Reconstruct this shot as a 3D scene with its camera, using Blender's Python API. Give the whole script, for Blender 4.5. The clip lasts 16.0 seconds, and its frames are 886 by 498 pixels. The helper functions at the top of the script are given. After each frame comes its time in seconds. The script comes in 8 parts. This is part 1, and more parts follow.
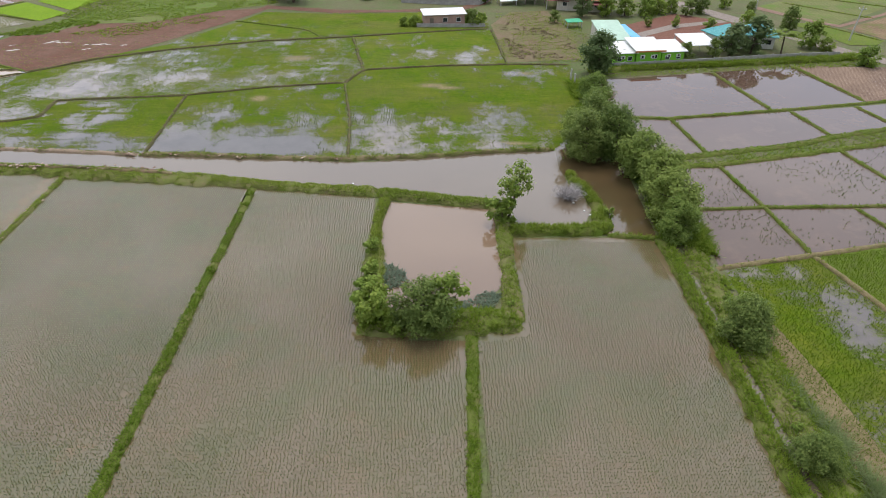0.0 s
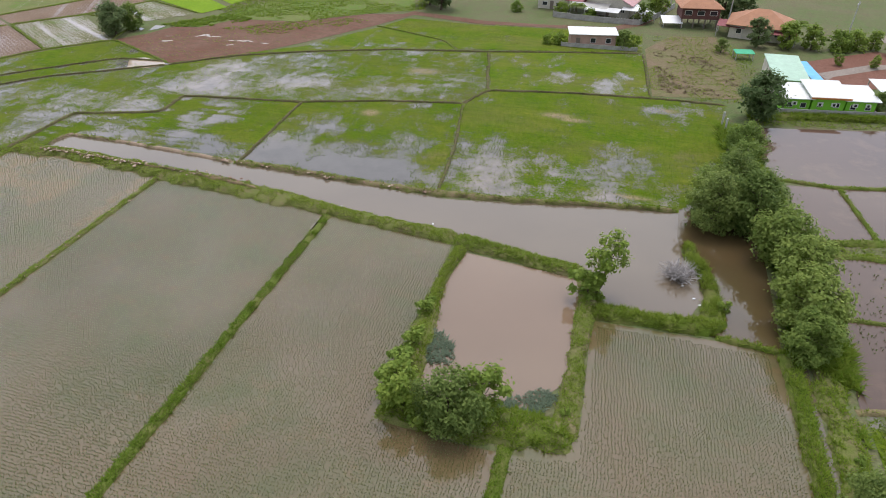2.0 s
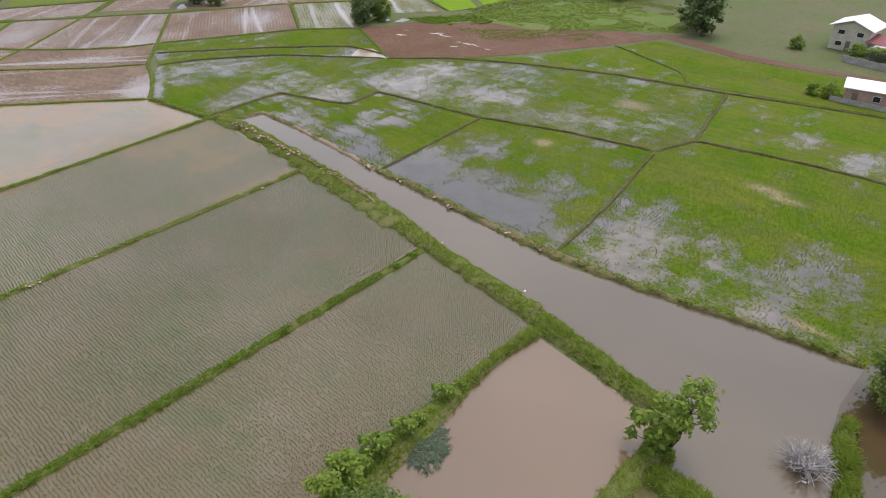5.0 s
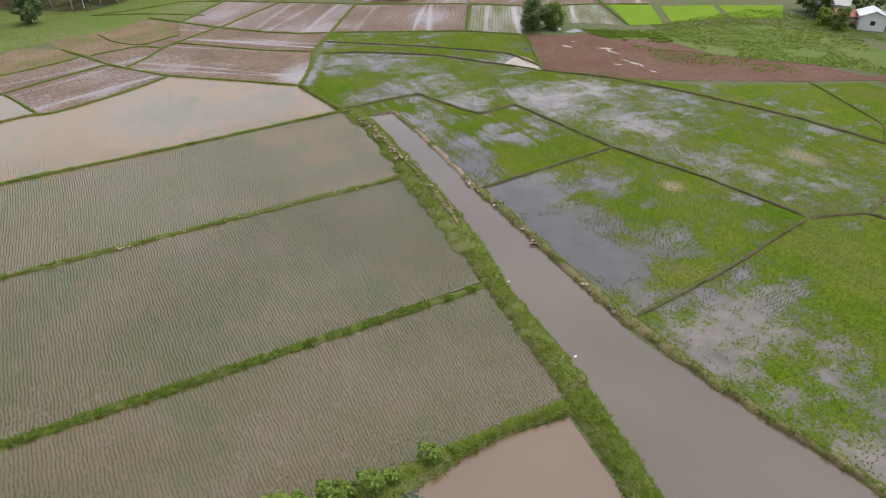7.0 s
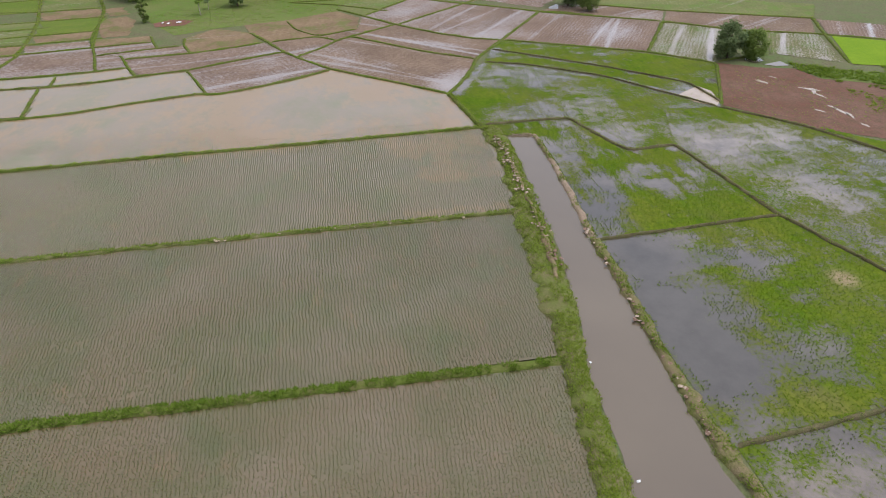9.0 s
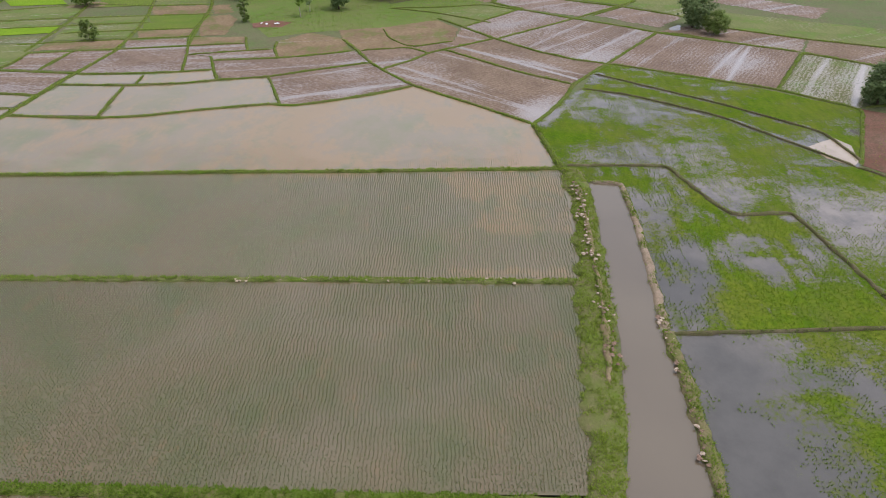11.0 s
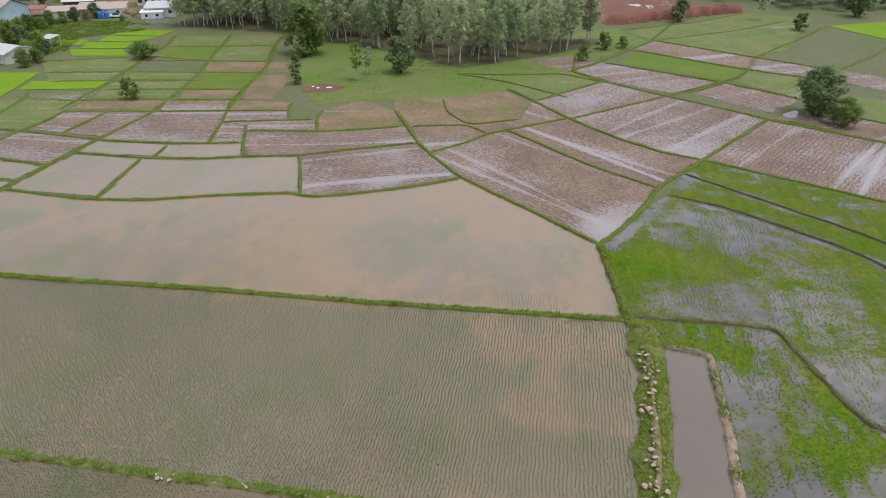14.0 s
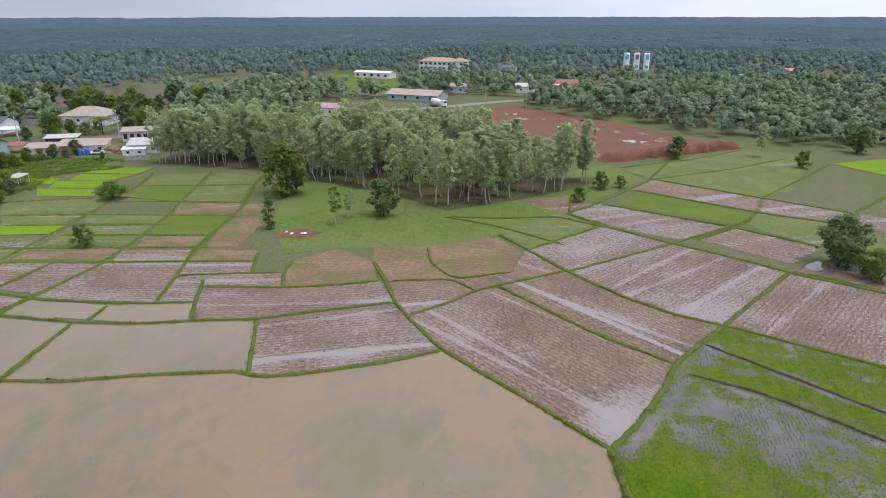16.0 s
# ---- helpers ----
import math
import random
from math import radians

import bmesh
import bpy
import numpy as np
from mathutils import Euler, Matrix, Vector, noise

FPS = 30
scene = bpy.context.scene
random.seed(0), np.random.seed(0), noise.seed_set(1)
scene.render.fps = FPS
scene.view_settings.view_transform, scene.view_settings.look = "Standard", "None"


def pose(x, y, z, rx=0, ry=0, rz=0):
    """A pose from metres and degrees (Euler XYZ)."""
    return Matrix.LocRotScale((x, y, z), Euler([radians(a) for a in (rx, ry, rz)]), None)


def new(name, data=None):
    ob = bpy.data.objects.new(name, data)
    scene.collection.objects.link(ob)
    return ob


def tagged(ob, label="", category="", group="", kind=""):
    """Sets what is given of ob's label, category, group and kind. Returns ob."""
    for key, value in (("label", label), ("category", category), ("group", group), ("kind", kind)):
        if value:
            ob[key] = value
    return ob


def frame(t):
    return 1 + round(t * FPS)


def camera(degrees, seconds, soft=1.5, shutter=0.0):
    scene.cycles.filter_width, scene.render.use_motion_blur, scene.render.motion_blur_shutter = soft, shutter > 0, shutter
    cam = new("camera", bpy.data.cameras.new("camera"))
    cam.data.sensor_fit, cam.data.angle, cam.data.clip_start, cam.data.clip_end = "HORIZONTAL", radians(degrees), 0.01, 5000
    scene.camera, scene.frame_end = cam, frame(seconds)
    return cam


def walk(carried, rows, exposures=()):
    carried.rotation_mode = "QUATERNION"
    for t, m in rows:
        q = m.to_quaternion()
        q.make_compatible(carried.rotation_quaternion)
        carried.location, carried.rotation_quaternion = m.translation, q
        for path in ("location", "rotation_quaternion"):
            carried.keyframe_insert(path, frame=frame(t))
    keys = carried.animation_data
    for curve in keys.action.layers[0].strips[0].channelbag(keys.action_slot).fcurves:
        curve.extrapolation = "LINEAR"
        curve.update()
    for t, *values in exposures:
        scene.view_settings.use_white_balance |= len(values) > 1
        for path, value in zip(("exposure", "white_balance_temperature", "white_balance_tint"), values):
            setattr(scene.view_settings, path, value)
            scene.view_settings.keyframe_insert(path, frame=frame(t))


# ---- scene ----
cam = camera(68.7, 16.0, soft=0.95)
METRES, EYE, TILT, LEAN, TURN = 120.1, 41.0, 0.0, 0.0, -1.4
ROWS = [
    (0.0, 0.0, 0.0, 0.0, 0.44, -33.63, -0.65),
    (0.5, 0.0124, 0.028, 0.0003, 2.9, -33.62, -0.63),
    (1.0, 0.0265, 0.0554, 0.0003, 6.91, -33.64, -0.6),
    (1.5, 0.0422, 0.082, 0.0003, 11.36, -33.65, -0.53),
    (2.0, 0.0589, 0.1083, 0.0001, 15.95, -33.69, -0.43),
    (2.5, 0.0757, 0.1346, -0.0004, 20.54, -33.72, -0.33),
    (3.0, 0.0923, 0.1615, -0.0012, 25.12, -33.72, -0.23),
    (3.5, 0.1081, 0.1888, -0.0022, 29.7, -33.71, -0.13),
    (4.0, 0.123, 0.2166, -0.0029, 34.28, -33.71, -0.02),
    (6.5, 0.1707, 0.3609, -0.0063, 57.27, -33.61, 0.25),
    (7.0, 0.1705, 0.3898, -0.0068, 62.41, -33.59, 0.25),
    (7.5, 0.1656, 0.4169, -0.0068, 67.6, -33.59, 0.23),
    (8.0, 0.1562, 0.4422, -0.0072, 72.77, -33.58, 0.26),
    (8.5, 0.1422, 0.466, -0.0076, 77.87, -33.58, 0.24),
    (9.0, 0.1252, 0.4877, -0.0078, 81.04, -33.59, 0.23),
    (11.5, -0.005, 0.561, -0.0082, 94.81, -33.65, 0.09),
    (12.0, -0.0371, 0.5693, -0.0078, 97.17, -33.65, 0.1),
    (12.5, -0.0703, 0.576, -0.0081, 99.6, -33.61, 0.09),
    (13.0, -0.1042, 0.5809, -0.0079, 100.73, -33.59, 0.08),
    (13.5, -0.1387, 0.584, -0.0072, 100.73, -32.92, 0.07),
    (14.0, -0.1736, 0.5858, -0.0066, 100.73, -30.38, 0.08),
    (14.5, -0.2084, 0.5861, -0.0064, 100.71, -27.75, 0.06),
    (15.0, -0.2434, 0.5862, -0.0066, 100.72, -25.09, 0.06),
    (15.5, -0.2786, 0.5848, -0.0067, 100.7, -22.47, 0.07),
    (16.0, -0.3119, 0.5829, -0.0049, 100.67, -19.98, 0.06),
]
walk(cam, [(t, pose(0, 0, EYE, TILT, LEAN, TURN) @ pose(METRES * x, METRES * y, METRES * z, 90 + pitch, roll, yaw)) for t, x, y, z, yaw, pitch, roll in ROWS],
     exposures=((0.0, 0.14, 6480, 12.0), (4.0, 0.11, 6480, 12.0), (8.0, 0.05, 6460, 13.0), (12.0, 0.04, 6320, 12.0), (16.0, 0.04, 6150, 13.0)))

# ---- light: an overcast day ----
world = bpy.data.worlds.new("overcast")
scene.world = world
world.use_nodes = True
wn, wl = world.node_tree.nodes, world.node_tree.links
wn.clear()
w_out = wn.new("ShaderNodeOutputWorld")
w_bg = wn.new("ShaderNodeBackground")
w_sky = wn.new("ShaderNodeTexSky")
w_sky.sky_type, w_sky.sun_disc = "NISHITA", False
SUN_HIGH, SUN_ROUND = radians(75), radians(0)
w_sky.sun_elevation, w_sky.sun_rotation = SUN_HIGH, SUN_ROUND
w_sky.air_density, w_sky.dust_density = 1.0, 3.0
w_scale = wn.new("ShaderNodeMix")
w_scale.data_type, w_scale.blend_type = "RGBA", "MULTIPLY"
w_scale.inputs[0].default_value = 1.0
w_scale.inputs[7].default_value = (0.1, 0.1, 0.1, 1)
w_geo = wn.new("ShaderNodeTexCoord")
w_map = wn.new("ShaderNodeMapping")
w_map.inputs["Scale"].default_value = (1.2, 1.2, 6.0)
w_noise = wn.new("ShaderNodeTexNoise")
w_noise.inputs["Scale"].default_value = 1.6
w_noise.inputs["Detail"].default_value = 6
w_ramp = wn.new("ShaderNodeValToRGB")
w_ramp.color_ramp.elements[0].position, w_ramp.color_ramp.elements[0].color = 0.3, (0.52, 0.58, 0.70, 1)
w_ramp.color_ramp.elements[1].position, w_ramp.color_ramp.elements[1].color = 0.68, (0.80, 0.83, 0.88, 1)
w_mix = wn.new("ShaderNodeMix")
w_mix.data_type = "RGBA"
w_mix.inputs[0].default_value = 0.86
wl.new(w_sky.outputs[0], w_scale.inputs[6])
wl.new(w_geo.outputs["Generated"], w_map.inputs[0])
wl.new(w_map.outputs[0], w_noise.inputs["Vector"])
wl.new(w_noise.outputs[0], w_ramp.inputs[0])
wl.new(w_scale.outputs[2], w_mix.inputs[6])
wl.new(w_ramp.outputs[0], w_mix.inputs[7])
w_xyz = wn.new("ShaderNodeSeparateXYZ")
w_up = wn.new("ShaderNodeMapRange")
w_up.interpolation_type = "SMOOTHSTEP"
w_up.inputs["From Min"].default_value, w_up.inputs["From Max"].default_value = 0.02, 0.5
w_up.inputs["To Min"].default_value, w_up.inputs["To Max"].default_value = 1.2, 1.64
w_dome = wn.new("ShaderNodeVectorMath")
w_dome.operation = "SCALE"
wl.new(w_geo.outputs["Generated"], w_xyz.inputs[0])
wl.new(w_xyz.outputs[2], w_up.inputs[0])
wl.new(w_mix.outputs[2], w_dome.inputs[0])
w_north = wn.new("ShaderNodeMath")
w_north.operation = "MULTIPLY_ADD"
w_north.inputs[1].default_value, w_north.inputs[2].default_value = 0.44, 1.0
w_both = wn.new("ShaderNodeMath")
w_both.operation = "MULTIPLY"
wl.new(w_xyz.outputs[1], w_north.inputs[0])
wl.new(w_up.outputs[0], w_both.inputs[0])
wl.new(w_north.outputs[0], w_both.inputs[1])
wl.new(w_both.outputs[0], w_dome.inputs["Scale"])
wl.new(w_dome.outputs[0], w_bg.inputs[0])
w_bg.inputs[1].default_value = 1.0
wl.new(w_bg.outputs[0], w_out.inputs[0])
sun = new("sun", bpy.data.lights.new("sun", "SUN"))
sun.data.energy, sun.data.angle, sun.data.color = 1.5, radians(25), (1.0, 0.96, 0.9)
sun.matrix_basis = pose(0, 0, 200, 90 - math.degrees(SUN_HIGH), 0, 180)


# ---- noise and mesh helpers ----
def hashed(ix, iy, seed):
    h = (ix.astype(np.int64) * 374761393 + iy.astype(np.int64) * 668265263 + seed * 974634777) & 0xFFFFFFFF
    h = ((h ^ (h >> 13)) * 1274126177) & 0xFFFFFFFF
    return ((h ^ (h >> 16)) & 0xFFFFFF) / float(0xFFFFFF)


def vnoise(x, y, seed=0):
    x, y = np.asarray(x, float), np.asarray(y, float)
    ix, iy = np.floor(x), np.floor(y)
    u, v = x - ix, y - iy
    u, v = u * u * (3 - 2 * u), v * v * (3 - 2 * v)
    a, b = hashed(ix, iy, seed), hashed(ix + 1, iy, seed)
    c, d = hashed(ix, iy + 1, seed), hashed(ix + 1, iy + 1, seed)
    return (a * (1 - u) + b * u) * (1 - v) + (c * (1 - u) + d * u) * v


def fbm(x, y, seed=0, octaves=4):
    total, amp, norm = 0.0, 1.0, 0.0
    for k in range(octaves):
        total = total + amp * vnoise(np.asarray(x) * 2 ** k, np.asarray(y) * 2 ** k, seed + 17 * k)
        norm += amp
        amp *= 0.55
    return total / norm


def step01(a, b, v):
    t = np.clip((np.asarray(v) - a) / (b - a), 0, 1)
    return t * t * (3 - 2 * t)


def inside(px, py, poly):
    hit = np.zeros(np.shape(px), bool)
    n = len(poly)
    for k in range(n):
        (x0, y0), (x1, y1) = poly[k], poly[(k + 1) % n]
        if y0 != y1:
            cross = ((y0 > py) != (y1 > py)) & (px < (x1 - x0) * (py - y0) / (y1 - y0) + x0)
            hit ^= cross
    return hit


def mesh_of(name, verts, faces, size, material):
    """A mesh out of arrays; all faces have the same number of corners."""
    me = bpy.data.meshes.new(name)
    verts, faces = np.asarray(verts, np.float32), np.asarray(faces, np.int32)
    me.vertices.add(len(verts))
    me.vertices.foreach_set("co", verts.ravel())
    me.loops.add(faces.size)
    me.loops.foreach_set("vertex_index", faces.ravel())
    me.polygons.add(len(faces))
    me.polygons.foreach_set("loop_start", np.arange(0, faces.size, size, dtype=np.int32))
    me.update(calc_edges=True)
    if material:
        me.materials.append(material)
    return me


def part(name, bm, material, parent, label=""):
    """Links a bmesh, or a finished mesh, as one part under a thing."""
    if isinstance(bm, bmesh.types.BMesh):
        me = bpy.data.meshes.new(name)
        bm.to_mesh(me)
        bm.free()
    else:
        me = bm
    if material and not me.materials:
        me.materials.append(material)
    ob = new(name, me)
    ob.parent = parent
    return tagged(ob, label)


def box(bm, x0, y0, z0, x1, y1, z1):
    v = [bm.verts.new(p) for p in ((x0, y0, z0), (x1, y0, z0), (x1, y1, z0), (x0, y1, z0), (x0, y0, z1), (x1, y0, z1), (x1, y1, z1), (x0, y1, z1))]
    for f in ((3, 2, 1, 0), (4, 5, 6, 7), (0, 1, 5, 4), (1, 2, 6, 5), (2, 3, 7, 6), (3, 0, 4, 7)):
        bm.faces.new([v[k] for k in f])


def boxed(*sizes):
    bm = bmesh.new()
    for s in sizes:
        box(bm, *s)
    return bm


# ---- materials ----
def material(name):
    m = bpy.data.materials.new(name)
    m.use_nodes = True
    n, l = m.node_tree.nodes, m.node_tree.links
    return m, n, l, n["Principled BSDF"]


def noise_node(n, l, scale, detail=5, rough=0.6, vec=None, stretch=None):
    tc = n.new("ShaderNodeTexCoord")
    mp = n.new("ShaderNodeMapping")
    if stretch:
        mp.inputs["Scale"].default_value = stretch
    l.new(tc.outputs["Object"], mp.inputs[0])
    t = n.new("ShaderNodeTexNoise")
    t.inputs["Scale"].default_value, t.inputs["Detail"].default_value, t.inputs["Roughness"].default_value = scale, detail, rough
    l.new(mp.outputs[0], t.inputs["Vector"])
    return t.outputs[0]


def ramp_node(n, l, src, *stops):
    r = n.new("ShaderNodeValToRGB")
    e = r.color_ramp.elements
    while len(e) < len(stops):
        e.new(0.5)
    for k, (p, c) in enumerate(stops):
        e[k].position = p
        e[k].color = (*c, 1) if len(c) == 3 else c
    l.new(src, r.inputs[0])
    return r.outputs[0]


def mixed(n, l, fac, a, b, kind="MIX"):
    m = n.new("ShaderNodeMix")
    m.data_type, m.blend_type = "RGBA", kind
    for socket, v in ((m.inputs[0], fac), (m.inputs[6], a), (m.inputs[7], b)):
        if isinstance(v, (int, float)):
            socket.default_value = v
        elif isinstance(v, tuple):
            socket.default_value = (*v, 1)
        else:
            l.new(v, socket)
    return m.outputs[2]


def bumped(n, l, b, height, strength, distance):
    k = n.new("ShaderNodeBump")
    k.inputs["Strength"].default_value, k.inputs["Distance"].default_value = strength, distance
    l.new(height, k.inputs["Height"])
    l.new(k.outputs[0], b.inputs["Normal"])


def grey(v):
    return (v, v, v)


def earthy(name, c0, c1, c2, big=0.08, small=1.5, rough=0.9, bump=0.4, depth=0.15, stretch=None):
    """Soil, grass or plaster: three colours mottled at two scales."""
    m, n, l, b = material(name)
    a = noise_node(n, l, big, 6, 0.65, stretch=stretch)
    f = noise_node(n, l, small, 5, 0.7, stretch=stretch)
    col = mixed(n, l, ramp_node(n, l, a, (0.35, grey(0)), (0.65, grey(1))), c0, c1)
    col = mixed(n, l, ramp_node(n, l, f, (0.42, grey(0)), (0.7, grey(0.75))), col, c2)
    fine = noise_node(n, l, small * 5, 4, 0.75, stretch=stretch)
    col = mixed(n, l, ramp_node(n, l, fine, (0.36, grey(1)), (0.6, grey(0))), col, mixed(n, l, 1.0, col, (0.62, 0.62, 0.6), "MULTIPLY"))
    l.new(col, b.inputs["Base Color"])
    b.inputs["Roughness"].default_value = rough
    b.inputs["Specular IOR Level"].default_value = 0.1
    bumped(n, l, b, f, bump, depth)
    return m


def leafy(name, c0, c1, rough=0.6, spec=0.2, through_light=0.5):
    """Leaves or blades: each one a tone of its own, some light passing through."""
    m, n, l, b = material(name)
    g = n.new("ShaderNodeNewGeometry")
    o = n.new("ShaderNodeObjectInfo")
    col = mixed(n, l, g.outputs["Random Per Island"], c0, c1)
    dark = mixed(n, l, 1.0, col, (0.72, 0.8, 0.75), "MULTIPLY")
    col = mixed(n, l, o.outputs["Random"], col, dark)
    l.new(col, b.inputs["Base Color"])
    b.inputs["Roughness"].default_value, b.inputs["Specular IOR Level"].default_value = rough, spec
    t = n.new("ShaderNodeBsdfTranslucent")
    l.new(col, t.inputs[0])
    mx = n.new("ShaderNodeMixShader")
    mx.inputs[0].default_value = through_light
    l.new(b.outputs[0], mx.inputs[1])
    l.new(t.outputs[0], mx.inputs[2])
    l.new(mx.outputs[0], n["Material Output"].inputs[0])
    return m


def watery(name, c0, c1, big=0.06, rough=0.06, ripple=0.03, c2=None, spec=0.95):
    """Muddy water, too cloudy to see through."""
    m, n, l, b = material(name)
    c0, c1 = (tuple(v * k for v, k in zip(c, (0.93, 0.85, 0.74))) for c in (c0, c1))
    a = noise_node(n, l, big, 5, 0.6)
    col = mixed(n, l, ramp_node(n, l, a, (0.36, grey(0)), (0.64, grey(1))), c0, c1)
    if c2:
        a2 = noise_node(n, l, big * 2.3, 6, 0.7)
        col = mixed(n, l, ramp_node(n, l, a2, (0.52, grey(0)), (0.66, grey(0.8))), col, c2)
    l.new(col, b.inputs["Base Color"])
    b.inputs["Roughness"].default_value, b.inputs["IOR"].default_value = rough, 1.4
    b.inputs["Specular IOR Level"].default_value = spec
    bumped(n, l, b, noise_node(n, l, 2.2, 3, 0.5), ripple, 0.05)
    return m


def silted(name, c0, c1, silt):
    """Cloudy shallow water over mud, with banks of orange silt where the attribute says so."""
    m, n, l, b = material(name)
    c0, c1, silt = (tuple(v * k for v, k in zip(c, (0.97, 0.87, 0.72))) for c in (c0, c1, silt))
    a = noise_node(n, l, 0.055, 5, 0.6)
    col = mixed(n, l, ramp_node(n, l, a, (0.36, grey(0)), (0.62, grey(1))), c0, c1)
    # broad noise patches shifted halfway to a greyer tan
    pale_mix = tuple(0.5 * v + 0.5 * k for v, k in zip(c0, (0.168, 0.14, 0.098)))
    col = mixed(n, l, ramp_node(n, l, noise_node(n, l, 0.085, 4, 0.55, stretch=(1.0, 0.6, 1)), (0.46, grey(0)), (0.66, grey(0.9))), col, pale_mix)
    algae = tuple(v * k for v, k in zip(c1, (0.78, 0.96, 0.66)))
    col = mixed(n, l, ramp_node(n, l, noise_node(n, l, 0.09, 5, 0.62, stretch=(0.7, 1.0, 1)), (0.46, grey(0)), (0.64, grey(0.9))), col, algae)
    col = mixed(n, l, ramp_node(n, l, noise_node(n, l, 0.06, 6, 0.65, stretch=(1.0, 0.7, 1.3)), (0.5, grey(0)), (0.66, grey(0.6))), col, tuple(0.6 * v + 0.4 * k for v, k in zip(c0, silt)))
    at = n.new("ShaderNodeAttribute")
    at.attribute_name = "silt"
    f = n.new("ShaderNodeMath")
    f.operation = "MULTIPLY_ADD"
    l.new(noise_node(n, l, 0.22, 8, 0.72, stretch=(1.0, 1.5, 1)), f.inputs[0])
    f.inputs[1].default_value = 2.2
    l.new(at.outputs["Fac"], f.inputs[2])
    span = n.new("ShaderNodeMapRange")
    span.inputs["From Min"].default_value, span.inputs["From Max"].default_value = 1.24, 1.6
    l.new(f.outputs[0], span.inputs[0])
    mask = ramp_node(n, l, span.outputs[0], (0.0, grey(0)), (1.0, grey(0.85)))
    l.new(mixed(n, l, mask, col, silt), b.inputs["Base Color"])
    l.new(ramp_node(n, l, mask, (0.0, grey(0.035)), (1.0, grey(0.3))), b.inputs["Roughness"])
    b.inputs["IOR"].default_value = 1.4
    b.inputs["Specular IOR Level"].default_value = 0.95
    bumped(n, l, b, noise_node(n, l, 2.2, 3, 0.5), 0.012, 0.05)
    return m


def ploughed(name, soil, stubble, film, wet=0.1, weed=None):
    """Puddled stubble field: rows of brown straw (along local x) and mud, with films of water in the wet places."""
    m, n, l, b = material(name)
    a = noise_node(n, l, 0.07, 5, 0.6, stretch=(0.55, 1.3, 1))
    s = noise_node(n, l, 0.35, 4, 0.6, stretch=(0.35, 1.3, 1))
    f = noise_node(n, l, 2.3, 6, 0.85, stretch=(0.6, 1.4, 1))
    at = n.new("ShaderNodeAttribute")
    at.attribute_name = "silt"
    total = at.outputs["Fac"]
    wave = n.new("ShaderNodeTexWave")
    wave.bands_direction = "Y"
    wave.inputs["Scale"].default_value, wave.inputs["Distortion"].default_value, wave.inputs["Detail"].default_value, wave.inputs["Detail Scale"].default_value = 0.42, 3.2, 3, 1.2
    tc = n.new("ShaderNodeTexCoord")
    l.new(tc.outputs["Object"], wave.inputs["Vector"])
    for src, k in ((a, 0.7), (s, 0.35), (f, 2.7), (wave.outputs[1], 0.1)):
        add = n.new("ShaderNodeMath")
        add.operation = "MULTIPLY_ADD"
        l.new(src, add.inputs[0])
        add.inputs[1].default_value = k
        l.new(total, add.inputs[2])
        total = add.outputs[0]
    low = 1.505 + 0.68 - wet
    mask = n.new("ShaderNodeMapRange")
    mask.inputs["From Min"].default_value, mask.inputs["From Max"].default_value = low, low + 0.5
    l.new(total, mask.inputs[0])
    mask = mask.outputs[0]
    grain = n.new("ShaderNodeMath")
    grain.operation = "MULTIPLY_ADD"
    l.new(wave.outputs[1], grain.inputs[0])
    grain.inputs[1].default_value = 0.07
    l.new(f, grain.inputs[2])
    dry = mixed(n, l, ramp_node(n, l, grain.outputs[0], (0.44, grey(0)), (0.66, grey(1))), soil, stubble)
    dry = mixed(n, l, ramp_node(n, l, noise_node(n, l, 0.12, 5, 0.65), (0.4, grey(0)), (0.66, grey(0.55))), dry, tuple(v * 0.72 for v in soil))
    if weed:
        dry = mixed(n, l, ramp_node(n, l, noise_node(n, l, 0.16, 6, 0.7), (0.5, grey(0)), (0.62, grey(0.7))), dry, weed)
    l.new(mixed(n, l, mask, dry, film), b.inputs["Base Color"])
    l.new(ramp_node(n, l, mask, (0.0, grey(0.85)), (1.0, grey(0.14))), b.inputs["Roughness"])
    l.new(ramp_node(n, l, mask, (0.0, grey(0.08)), (1.0, grey(0.33))), b.inputs["Specular IOR Level"])
    b.inputs["IOR"].default_value = 1.4
    bumped(n, l, b, grain.outputs[0], 0.35, 0.12)
    return m


